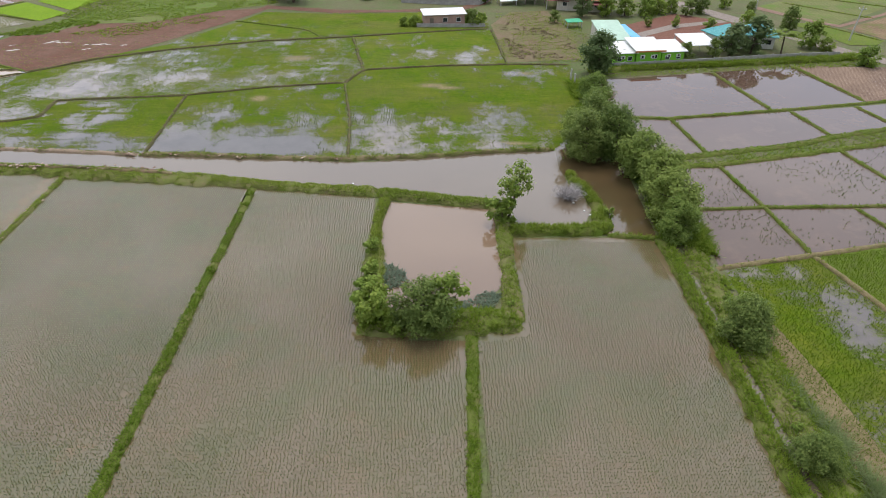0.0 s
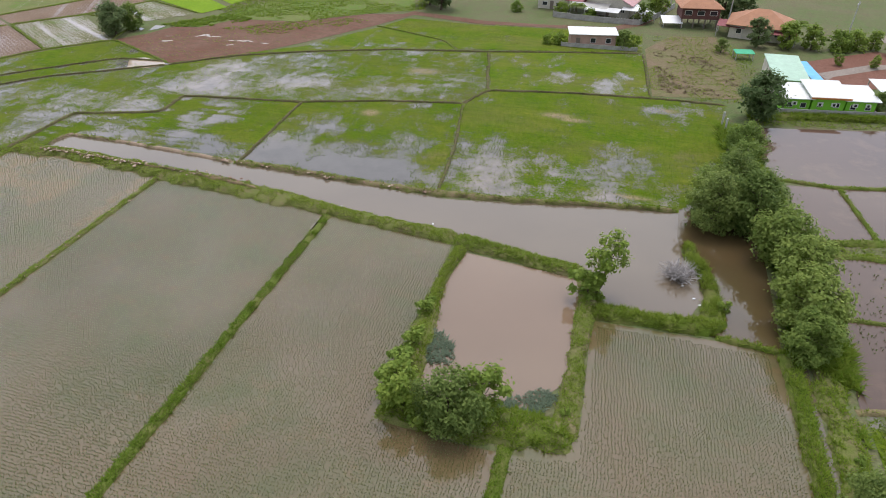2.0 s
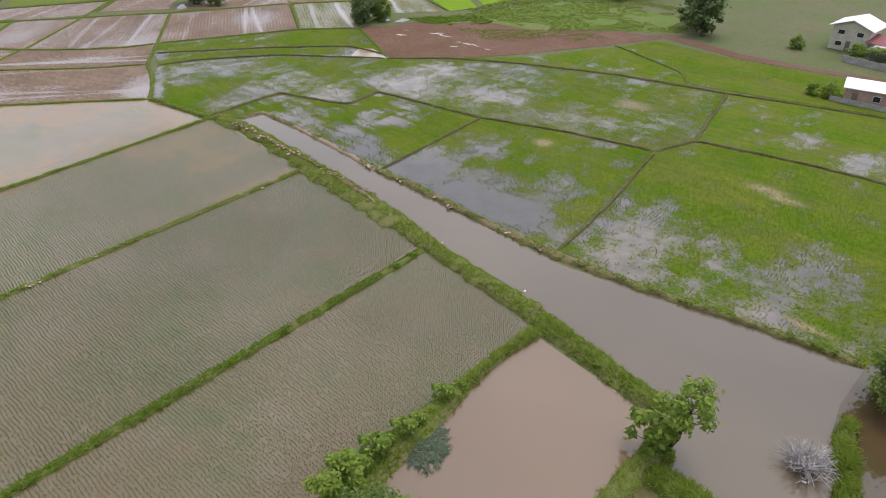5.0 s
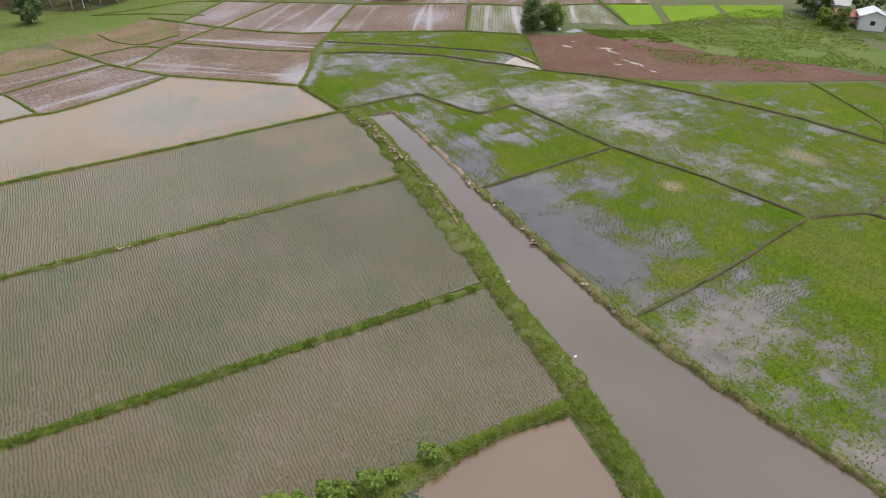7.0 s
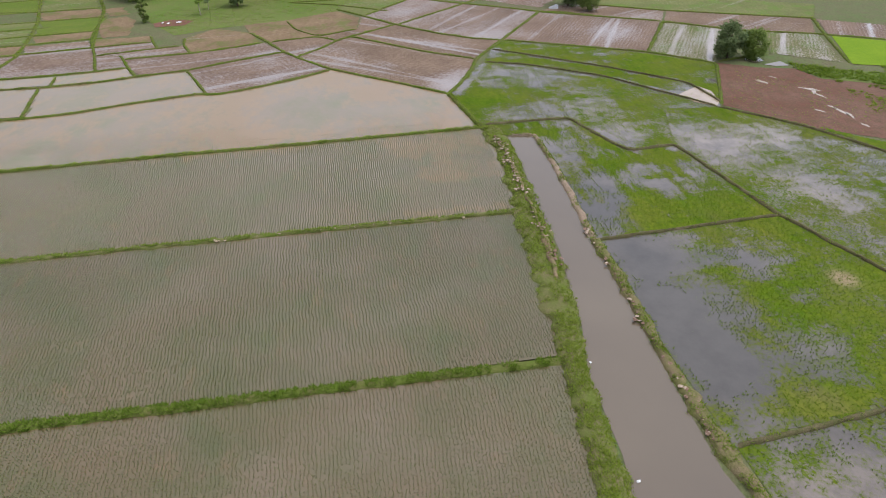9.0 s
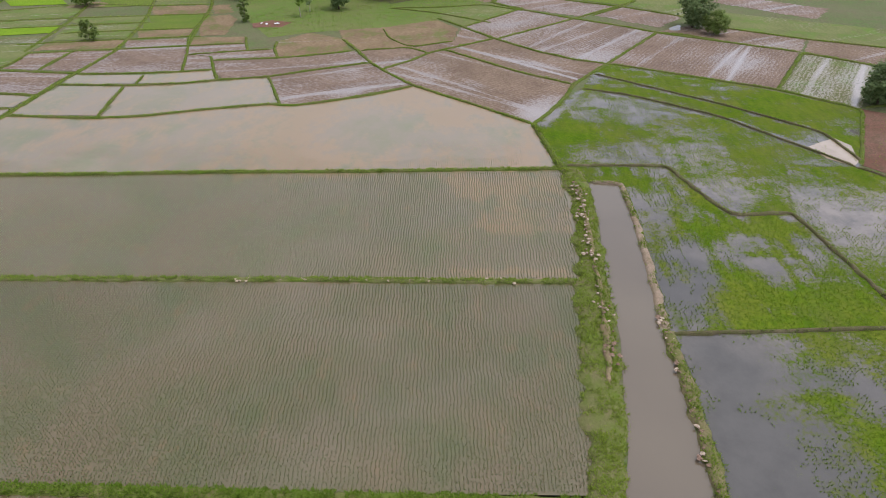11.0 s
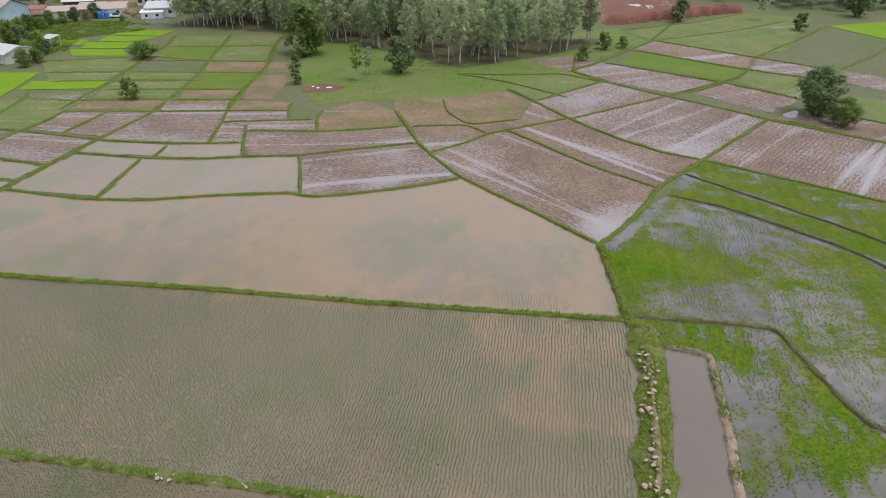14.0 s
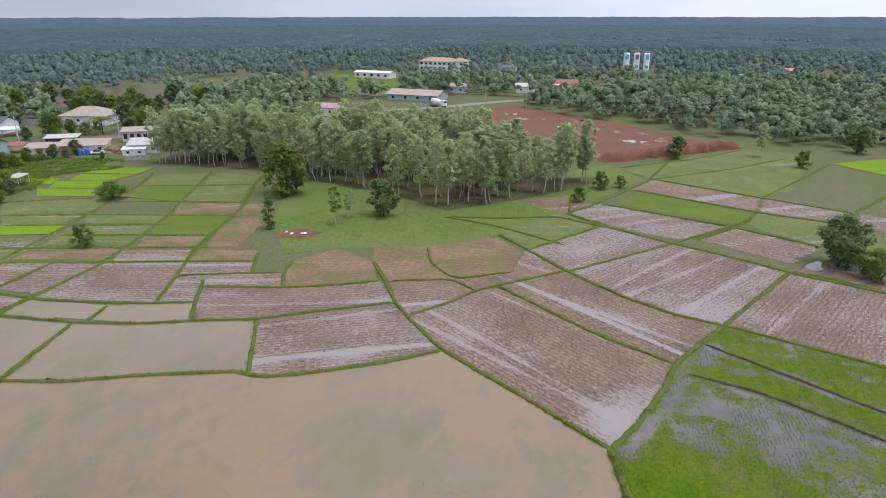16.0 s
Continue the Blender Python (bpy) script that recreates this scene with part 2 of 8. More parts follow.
def flooded(name, water0, water1, green0, green1, mud=None):
    """Shallow water and rice, mixed by how much of the ground the rice covers."""
    m, n, l, b = material(name)
    at = n.new("ShaderNodeAttribute")
    at.attribute_name = "cover"
    total = at.outputs["Fac"]
    f = noise_node(n, l, 2.8, 5, 0.75)
    for src, k in ((f, 2.4), (noise_node(n, l, 0.7, 5, 0.7, stretch=(1.3, 0.6, 1)), 1.0)):
        add = n.new("ShaderNodeMath")
        add.operation = "MULTIPLY_ADD"
        l.new(src, add.inputs[0])
        add.inputs[1].default_value = k
        l.new(total, add.inputs[2])
        total = add.outputs[0]
    low = n.new("ShaderNodeMapRange")
    low.inputs["From Min"].default_value, low.inputs["From Max"].default_value = 1.8, 2.4
    l.new(total, low.inputs[0])
    thin = low.outputs[0]
    full = n.new("ShaderNodeMapRange")
    full.inputs["From Min"].default_value, full.inputs["From Max"].default_value = 2.1, 2.85
    l.new(total, full.inputs[0])
    sa = n.new("ShaderNodeAttribute")
    sa.attribute_name = "silt"
    wat = mixed(n, l, sa.outputs["Fac"], water0, water1)
    wat = mixed(n, l, ramp_node(n, l, noise_node(n, l, 0.3, 5, 0.7), (0.4, grey(0)), (0.7, grey(0.7))), wat, tuple(v * 0.66 for v in water0))
    veg = mixed(n, l, ramp_node(n, l, noise_node(n, l, 0.1, 6, 0.65), (0.38, grey(0)), (0.62, grey(1))), green0, green1)
    if mud:
        veg = mixed(n, l, ramp_node(n, l, noise_node(n, l, 0.11, 4, 0.5), (0.64, grey(0)), (0.74, grey(0.7))), veg, mud)
    veg = mixed(n, l, ramp_node(n, l, noise_node(n, l, 1.6, 6, 0.8), (0.38, grey(0.75)), (0.6, grey(0))), veg, mixed(n, l, 1.0, veg, (0.66, 0.76, 0.6), "MULTIPLY"))
    veg = mixed(n, l, ramp_node(n, l, noise_node(n, l, 0.07, 4, 0.6, stretch=(0.7, 1.3, 1)), (0.48, grey(0)), (0.68, grey(0.75))), veg, (0.128, 0.136, 0.034))
    veg = mixed(n, l, ramp_node(n, l, noise_node(n, l, 0.55, 5, 0.7, stretch=(0.3, 1.5, 1)), (0.4, grey(0.7)), (0.58, grey(0))), veg, mixed(n, l, 1.0, veg, (0.7, 0.8, 0.75), "MULTIPLY"))
    ba = n.new("ShaderNodeAttribute")
    ba.attribute_name = "bare"
    spot = n.new("ShaderNodeMath")
    spot.operation = "MULTIPLY_ADD"
    l.new(f, spot.inputs[0])
    spot.inputs[1].default_value = 1.2
    l.new(ba.outputs["Fac"], spot.inputs[2])
    veg = mixed(n, l, ramp_node(n, l, spot.outputs[0], (0.92, grey(0)), (1.0, grey(0.2))), veg, (0.3, 0.23, 0.13))
    veg = mixed(n, l, ba.outputs["Fac"], veg, (0.3, 0.235, 0.14))
    olive = mixed(n, l, 0.45, veg, (0.075, 0.082, 0.03))
    l.new(mixed(n, l, full.outputs[0], mixed(n, l, thin, wat, olive), veg), b.inputs["Base Color"])
    l.new(ramp_node(n, l, thin, (0.0, grey(0.07)), (1.0, grey(0.8))), b.inputs["Roughness"])
    l.new(ramp_node(n, l, thin, (0.0, grey(0.5)), (0.7, grey(0.03))), b.inputs["Specular IOR Level"])
    b.inputs["IOR"].default_value = 1.4
    bumped(n, l, b, f, 0.12, 0.05)
    return m


def plain(name, c, rough=0.6, metal=0.0, dirt=0.25, scale=0.8):
    m, n, l, b = material(name)
    f = noise_node(n, l, scale, 6, 0.7)
    dark = tuple(v * (1 - dirt) for v in c)
    l.new(mixed(n, l, ramp_node(n, l, f, (0.35, grey(0)), (0.65, grey(1))), dark, c), b.inputs["Base Color"])
    b.inputs["Roughness"].default_value, b.inputs["Metallic"].default_value = rough, metal
    return m


GRASS_GROUND = earthy("grassy_ground", (0.112, 0.162, 0.052), (0.165, 0.16, 0.086), (0.15, 0.115, 0.076), 0.06, 0.5)
BUND_SOIL = earthy("bund_soil", (0.105, 0.158, 0.02), (0.165, 0.15, 0.058), (0.075, 0.112, 0.014), 0.3, 2.2)
CRUMBLED = earthy("crumbled_bund_soil", (0.135, 0.15, 0.04), (0.235, 0.175, 0.11), (0.11, 0.13, 0.03), 0.5, 1.8)
BROWN_BUND = earthy("brown_bund_soil", (0.105, 0.088, 0.045), (0.165, 0.135, 0.08), (0.085, 0.105, 0.025), 0.35, 1.8)
PALE_SOIL = earthy("pale_subsoil", (0.36, 0.275, 0.215), (0.285, 0.2, 0.145), (0.17, 0.145, 0.07), 0.35, 1.6)
BARE_SOIL = earthy("bare_soil", (0.306, 0.221, 0.145), (0.238, 0.170, 0.102), (0.128, 0.145, 0.038), 0.3, 1.2)
RED_SOIL = earthy("red_laterite", (0.20, 0.095, 0.068), (0.235, 0.12, 0.09), (0.17, 0.085, 0.06), 0.05, 0.6)
BROWN_LATERITE = earthy("brown_laterite", (0.165, 0.08, 0.056), (0.215, 0.125, 0.095), (0.11, 0.082, 0.045), 0.09, 0.7)
MEADOW = earthy("rough_meadow", (0.115, 0.205, 0.03), (0.175, 0.205, 0.062), (0.165, 0.145, 0.072), 0.06, 0.7)
GROVE_FLOOR = earthy("leaf_litter", (0.135, 0.10, 0.065), (0.09, 0.11, 0.04), (0.11, 0.085, 0.055), 0.06, 0.7)
MIXED_SOIL = earthy("patchy_bank_soil", (0.125, 0.168, 0.028), (0.2, 0.165, 0.09), (0.095, 0.13, 0.02), 0.45, 2.0)
DIRT_ROAD = earthy("dirt_road", (0.264, 0.170, 0.128), (0.230, 0.140, 0.102), (0.297, 0.221, 0.170), 0.1, 0.6)
CONCRETE_ROAD = earthy("pale_road", (0.306, 0.255, 0.221), (0.255, 0.212, 0.178), (0.340, 0.297, 0.264), 0.1, 0.6)
STRAW = earthy("dry_straw", (0.272, 0.212, 0.123), (0.204, 0.157, 0.085), (0.145, 0.149, 0.051), 0.15, 1.2)
CLEARED = earthy("cleared_soil", (0.2, 0.138, 0.095), (0.13, 0.15, 0.045), (0.25, 0.19, 0.13), 0.16, 0.9)
PADDY_WATER = silted("paddy_water", (0.14, 0.107, 0.066), (0.104, 0.1, 0.05), (0.17, 0.12, 0.073))
PADDY_GREENISH = silted("greenish_paddy_water", (0.138, 0.109, 0.068), (0.1, 0.1, 0.05), (0.195, 0.132, 0.08))
PADDY_SILTY = silted("silty_paddy_water", (0.172, 0.14, 0.095), (0.138, 0.13, 0.08), (0.232, 0.17, 0.102))
TAN_WATER = silted("silty_water", (0.213, 0.174, 0.134), (0.18, 0.16, 0.12), (0.25, 0.181, 0.114))
MILKY_WATER = watery("milky_water", (0.36, 0.30, 0.25), (0.30, 0.24, 0.195), 0.3, 0.06, 0.01)
POND_WATER = watery("pond_water", (0.205, 0.15, 0.112), (0.19, 0.141, 0.106), 0.04, 0.03, 0.015)
CANAL_WATER = watery("canal_water", (0.128, 0.106, 0.084), (0.142, 0.118, 0.092), 0.04, 0.03, 0.015)
BROWN_WATER = watery("brown_water", (0.10, 0.073, 0.04), (0.085, 0.066, 0.036), 0.1, 0.03, 0.015)
RESERVOIR = watery("reservoir_water", (0.12, 0.085, 0.055), (0.10, 0.075, 0.05), 0.02, 0.5, 0.3, spec=0.2)
EAST_WATER = watery("grey_paddy_water", (0.108, 0.074, 0.062), (0.094, 0.066, 0.054), 0.08, 0.04, 0.012, (0.128, 0.08, 0.055), spec=0.5)
PLOUGHED = ploughed("puddled_stubble", (0.155, 0.104, 0.078), (0.315, 0.232, 0.165), (0.285, 0.245, 0.23), 0.06)
PLOUGHED_WET = ploughed("wet_stubble", (0.155, 0.106, 0.083), (0.305, 0.225, 0.172), (0.285, 0.247, 0.235), 0.1)
PLOUGHED_DRY = ploughed("dry_stubble", (0.165, 0.11, 0.068), (0.29, 0.215, 0.13), (0.25, 0.20, 0.17), -0.15, (0.12, 0.145, 0.04))
PLOUGHED_GREEN = ploughed("green_stubble", (0.125, 0.14, 0.05), (0.2, 0.205, 0.085), (0.27, 0.23, 0.195), -0.04, (0.105, 0.178, 0.03))
PLOUGHED_WEEDY = ploughed("weedy_wet_stubble", (0.105, 0.11, 0.045), (0.2, 0.185, 0.09), (0.30, 0.26, 0.235), 0.12, (0.09, 0.145, 0.024))
FLOODED = flooded("flooded_rice", (0.092, 0.084, 0.077), (0.215, 0.178, 0.153), (0.092, 0.156, 0.006), (0.162, 0.178, 0.022), (0.21, 0.175, 0.075))
BRIGHT_RICE = earthy("seedling_bed", (0.165, 0.28, 0.012), (0.21, 0.32, 0.018), (0.12, 0.22, 0.012), 0.12, 0.9)
GREEN_FIELD = earthy("green_field", (0.105, 0.175, 0.018), (0.155, 0.2, 0.03), (0.13, 0.14, 0.05), 0.09, 1.0)
RICE = leafy("rice_seedling", (0.195, 0.21, 0.095), (0.245, 0.262, 0.12), spec=0.1)
RICE_GREEN = leafy("young_rice", (0.1, 0.172, 0.008), (0.18, 0.238, 0.018), spec=0.04)
RICE_TUFT = leafy("sparse_rice", (0.17, 0.24, 0.04), (0.25, 0.32, 0.055), spec=0.08)
RICE_DARK = leafy("rice_clump", (0.11, 0.15, 0.04), (0.18, 0.225, 0.045))
GRASS = leafy("grass_blades", (0.135, 0.225, 0.018), (0.27, 0.33, 0.045), spec=0.1)
GRASS_BANK = leafy("bank_grass", (0.2, 0.275, 0.03), (0.34, 0.385, 0.065), spec=0.08)
GRASS_YELLOW = leafy("lush_grass", (0.163, 0.247, 0.018), (0.270, 0.324, 0.040))
GRASS_PALE = leafy("pale_tuft_grass", (0.17, 0.23, 0.08), (0.28, 0.33, 0.14))
STUBBLE = leafy("stubble_straw", (0.20, 0.14, 0.092), (0.33, 0.245, 0.165))
LEAF = leafy("leaf", (0.14, 0.2, 0.05), (0.28, 0.335, 0.095), spec=0.12)
LEAF_MID = leafy("bamboo_leaf", (0.17, 0.24, 0.055), (0.32, 0.385, 0.1), spec=0.1)
LEAF_LIGHT = leafy("light_leaf", (0.174, 0.262, 0.039), (0.316, 0.392, 0.076))
LEAF_DARK = leafy("dark_leaf", (0.125, 0.18, 0.07), (0.235, 0.29, 0.125), spec=0.12)
LEAF_GUM = leafy("gum_leaf", (0.42, 0.48, 0.26), (0.62, 0.64, 0.38), spec=0.1, through_light=0.65)
BARK = earthy("bark", (0.12, 0.09, 0.065), (0.17, 0.13, 0.10), (0.07, 0.055, 0.04), 2, 8)
BARK_PALE = earthy("pale_bark", (0.50, 0.45, 0.38), (0.38, 0.33, 0.27), (0.58, 0.54, 0.47), 1.5, 6)
TWIG = plain("dead_twig", (0.4, 0.37, 0.36), 0.9)

# ---- ground ----
GX, GY = 120, 120
gu, gv = np.meshgrid(np.linspace(-1, 1, GX), np.linspace(-1, 1, GY))
g_x, g_y = np.sign(gu) * np.abs(gu) ** 2.2 * 4900 - 60, np.sign(gv) * np.abs(gv) ** 2.2 * 4900 + 60
g_idx = np.arange(GX * GY).reshape(GY, GX)
g_faces = np.stack([g_idx[:-1, :-1], g_idx[:-1, 1:], g_idx[1:, 1:], g_idx[1:, :-1]], -1).reshape(-1, 4)
ground = new("ground", mesh_of("ground", np.stack([g_x, g_y, g_x * 0], -1).reshape(-1, 3), g_faces, 4, GRASS_GROUND))
tagged(ground, "flat green and brown grassy farmland", "ground", kind="structure")


def field(name, label, mat, corners, angle=0.0, z=0.03, category="paddy"):
    """A flat field. Its local x runs along the furrows, angle degrees from the world's x."""
    cx, cy = sum(p[0] for p in corners) / len(corners), sum(p[1] for p in corners) / len(corners)
    m = pose(cx, cy, z, 0, 0, angle)
    inv = m.inverted()
    bm = bmesh.new()
    face = bm.faces.new([bm.verts.new(inv @ Vector((x, y, z))) for x, y in corners])
    if face.calc_area() and face.normal.z < 0:
        face.normal_flip()
    face.normal_update()
    if face.normal.z < 0:
        face.normal_flip()
    bmesh.ops.triangulate(bm, faces=bm.faces[:])
    me = bpy.data.meshes.new(name)
    bm.to_mesh(me)
    bm.free()
    me.materials.append(mat)
    ob = new(name, me)
    ob.matrix_basis = m
    return tagged(ob, label, category, kind="structure")


MUD_SPOTS = ((-29.7, 108.8, 1.3, 1.2), (0.5, 115.8, 2.2, 0.9), (3.2, 114.6, 2.0, 0.7), (17.3, 122.8, 2.6, 0.9), (-26.9, 131.5, 2.6, 1.4), (12, 90.5, 3, 0.5))


def cover_field(name, label, mat, corners, cover, cell=0.8, z=0.03, category="paddy", silt=None, bias=0.25, angle=0.0, amp=1.6):
    """A flooded field on a grid, with the rice's cover as an attribute."""
    xs, ys = np.array([p[0] for p in corners]), np.array([p[1] for p in corners])
    ax, ay = np.arange(xs.min() - 1, xs.max() + 1, cell), np.arange(ys.min() - 1, ys.max() + 1, cell)
    X, Y = np.meshgrid(ax, ay)
    mx, my = X[:-1, :-1] + cell / 2, Y[:-1, :-1] + cell / 2
    ok = inside(mx, my, corners)
    idx = np.arange(X.size).reshape(X.shape)
    faces = np.stack([idx[:-1, :-1], idx[:-1, 1:], idx[1:, 1:], idx[1:, :-1]], -1)[ok]
    used, inv = np.unique(faces, return_inverse=True)
    V = np.stack([X.ravel()[used], Y.ravel()[used], np.full(len(used), z)], -1)
    me = mesh_of(name, V, inv.reshape(-1, 4), 4, mat)
    at = me.attributes.new("cover", "FLOAT", "POINT")
    at.data.foreach_set("value", cover(V[:, 0], V[:, 1]).astype(np.float32))
    at = me.attributes.new("silt", "FLOAT", "POINT")
    bare = np.zeros(len(V))
    for wx, wy, rx, ry in MUD_SPOTS:
        bare = np.maximum(bare, 1.3 * np.exp(-((V[:, 0] - wx) / rx) ** 2 - ((V[:, 1] - wy) / ry) ** 2))
    me.attributes.new("bare", "FLOAT", "POINT").data.foreach_set("value", bare.astype(np.float32))
    if callable(silt):
        base = silt(V[:, 0], V[:, 1])
    else:
        base = bias + amp * (fbm(V[:, 0] * 0.07, V[:, 1] * 0.07, 91) - 0.4)
        for wx, wy, rx, ry, d in silt or ():
            base = base + d * np.exp(-((V[:, 0] - wx) / rx) ** 2 - ((V[:, 1] - wy) / ry) ** 2)
        base = np.clip(base, 0, 1)
    at.data.foreach_set("value", np.asarray(base, np.float32))
    m = pose(xs.mean(), ys.mean(), 0, 0, 0, angle)
    me.transform(m.inverted())
    ob = new(name, me)
    ob.matrix_basis = m
    return tagged(ob, label, category, kind="structure")


def blades(points, count, height, lean, width, rng, base=0.04):
    """Tufts of thin pointed blades: count triangles at each point."""
    n = len(points)
    P = np.repeat(points, count, 0)
    k = len(P)
    a = rng.uniform(0, 2 * np.pi, k)
    h = (np.repeat(height, count) if np.ndim(height) else height) * rng.uniform(0.55, 1.15, k)
    out = np.stack([np.cos(a), np.sin(a), np.zeros(k)], -1)
    side = np.stack([-np.sin(a), np.cos(a), np.zeros(k)], -1)
    root = P + out * base * rng.uniform(0, 1, (k, 1))
    w = width * rng.uniform(0.6, 1.2, (k, 1))
    tip = root + out * (h * lean * rng.uniform(0.4, 1.3, k))[:, None]
    tip[:, 2] += h
    V = np.stack([root - side * w / 2, root + side * w / 2, tip], 1).reshape(-1, 3)
    return V, np.arange(k * 3).reshape(-1, 3)


def along(pts, step):
    """Points, headings and widths at even steps along a line of (x, y, width)."""
    P = np.array(pts, float)
    seg = np.hypot(*(P[1:, :2] - P[:-1, :2]).T)
    s = np.r_[0, np.cumsum(seg)]
    n = max(int(s[-1] / step), 2)
    u = np.linspace(0, s[-1], n + 1)
    out = np.stack([np.interp(u, s, P[:, k]) for k in range(P.shape[1])], -1)
    if n > 6:
        k = np.ones(5) / 5
        for c in range(2):
            pad = np.r_[[out[0, c]] * 2, out[:, c], [out[-1, c]] * 2]
            mid = np.convolve(pad, k, "valid")
            mid[0], mid[-1] = out[0, c], out[-1, c]
            out[:, c] = mid
    d = np.gradient(out[:, :2], axis=0)
    d /= np.maximum(np.hypot(d[:, 0], d[:, 1]), 1e-6)[:, None]
    return out, d


def bund(label, pts, height=0.4, step=0.5, tufts=9.0, tall=0.3, soil=None, blade=None, seed=1, wild=0.25, bare=0.0):
    """A raised earth bank along a line of (x, y, width), with grass on it."""
    rng = np.random.default_rng(seed)
    C, D = along(pts, step)
    nrm = np.stack([-D[:, 1], D[:, 0]], -1)
    n, w = len(C), C[:, 2]
    left = w * (0.5 + wild * (fbm(C[:, 0] * 0.7, C[:, 1] * 0.7, seed) - 0.5) * 1.6)
    right = w * (0.5 + wild * (fbm(C[:, 0] * 0.7, C[:, 1] * 0.7, seed + 5) - 0.5) * 1.6)
    top = height * (0.75 + 0.6 * fbm(C[:, 0] * 0.5, C[:, 1] * 0.5, seed + 9))
    k_end = np.minimum(np.arange(n), n - 1 - np.arange(n)) * step
    top = top * np.clip(k_end / (height + 0.4), 0.03, 1)
    rows = []
    for s, hz in ((-1, -0.05), (-0.82, 0.45), (-0.5, 0.9), (0, 1.0), (0.5, 0.9), (0.82, 0.45), (1, -0.05)):
        off = np.where(s < 0, s * left, s * right)
        xy = C[:, :2] + nrm * off[:, None]
        rows.append(np.c_[xy, np.maximum(top * hz + 0.12 * (fbm(xy[:, 0] * 1.7, xy[:, 1] * 1.7, seed + 3) - 0.5) * (abs(s) < 0.9), -0.06)])
    V = np.stack(rows, 1)
    idx = np.arange(n * 7).reshape(n, 7)
    F = np.stack([idx[:-1, :-1], idx[1:, :-1], idx[1:, 1:], idx[:-1, 1:]], -1).reshape(-1, 4)
    me = mesh_of("earth_bund", V.reshape(-1, 3), F, 4, soil or BUND_SOIL)
    me.polygons.foreach_set("use_smooth", np.ones(len(F), bool))
    ob = tagged(new("earth_bund", me), label, "bund", kind="structure")
    total = float((w * step).sum() * tufts)
    if total > 1:
        k = int(total)
        i = rng.integers(0, n - 1, k)
        u = rng.uniform(0, 1, k)[:, None]
        s = np.clip(rng.normal(0, 0.5, k), -1, 1)
        f = (s + 1) / 2 * 5.98
        r = f.astype(int)
        fr = (f - r)[:, None]
        A = V[i, r] * (1 - fr) + V[i, r + 1] * fr
        B = V[i + 1, r] * (1 - fr) + V[i + 1, r + 1] * fr
        pts3 = A * (1 - u) + B * u
        dens = fbm(pts3[:, 0] * 0.6, pts3[:, 1] * 0.6, seed + 21)
        pts3 = pts3[dens > 0.3 + bare]
        hh = tall * (0.5 + 1.1 * fbm(pts3[:, 0] * 0.9, pts3[:, 1] * 0.9, seed + 30))
        tv, tf = blades(pts3 - (0, 0, 0.03), 6, hh, 1.3, 0.09, rng, 0.16)
        g = part("grass", mesh_of("grass", tv, tf, 3, blade or GRASS), None, ob)
        tagged(g, kind="stuff")
    return ob


def seedlings(name, label, corners, gap, size, mat, seed, count=5, keep=None, wave=0.14, lean=1.0, width=0.045, cat="rice", jitter=0.02, angle=0.0, across=None, pitch=None):
    """Rice plants on a wavering square grid within the corners."""
    rng = np.random.default_rng(seed)
    xs, ys = np.array([p[0] for p in corners]), np.array([p[1] for p in corners])
    if angle:
        mx, my, r = xs.mean(), ys.mean(), max(np.ptp(xs), np.ptp(ys))
        U, W = np.meshgrid(np.arange(-r, r, gap), np.arange(-r, r, across or gap))
        ca, sa = math.cos(radians(angle)), math.sin(radians(angle))
        X, Y = (mx + U * ca - W * sa).ravel(), (my + U * sa + W * ca).ravel()
    else:
        X, Y = np.meshgrid(np.arange(xs.min(), xs.max(), gap), np.arange(ys.min(), ys.max(), pitch or gap))
        X, Y = X.ravel(), Y.ravel()
    dx = wave * np.sin(Y * 2.1 + 3 * fbm(X * 0.12, Y * 0.12, seed)) + 0.35 * (fbm(X * 0.3, Y * 0.3, seed + 1) - 0.5) + rng.normal(0, jitter, len(X))
    dy = wave * np.sin(X * 1.9 + 3 * fbm(X * 0.12, Y * 0.12, seed + 2)) + 0.35 * (fbm(X * 0.3, Y * 0.3, seed + 3) - 0.5) + rng.normal(0, jitter, len(X))
    if pitch:
        # planted rows run along x and wander gently
        dx = 1.5 * (vnoise(X * 0.045, Y * 0.045, seed + 11) - 0.5) + 0.045 * np.sin(Y * 2.3 + 6 * vnoise(X * 0.05, Y * 0.05, seed + 12)) + rng.normal(0, jitter, len(X))
        dy = 1.5 * (vnoise(X * 0.045, Y * 0.045, seed) - 0.5) + 0.045 * np.sin(X * 2.2 + 6 * vnoise(X * 0.05, Y * 0.05, seed + 2)) + rng.normal(0, jitter, len(X))
    X, Y = X + dx, Y + dy
    ok = inside(X, Y, corners)
    if keep is not None:
        ok &= rng.uniform(0, 1, len(X)) < keep(X, Y)
    X, Y = X[ok], Y[ok]
    pts = np.c_[X, Y, np.full(len(X), 0.03)]
    hh = size * (0.7 + 0.6 * fbm(X * 0.15, Y * 0.15, seed + 7))
    V, F = blades(pts, count, hh, lean, width, rng, 0.05)
    return tagged(new(name, mesh_of(name, V, F, 3, mat)), label, cat, kind="stuff")

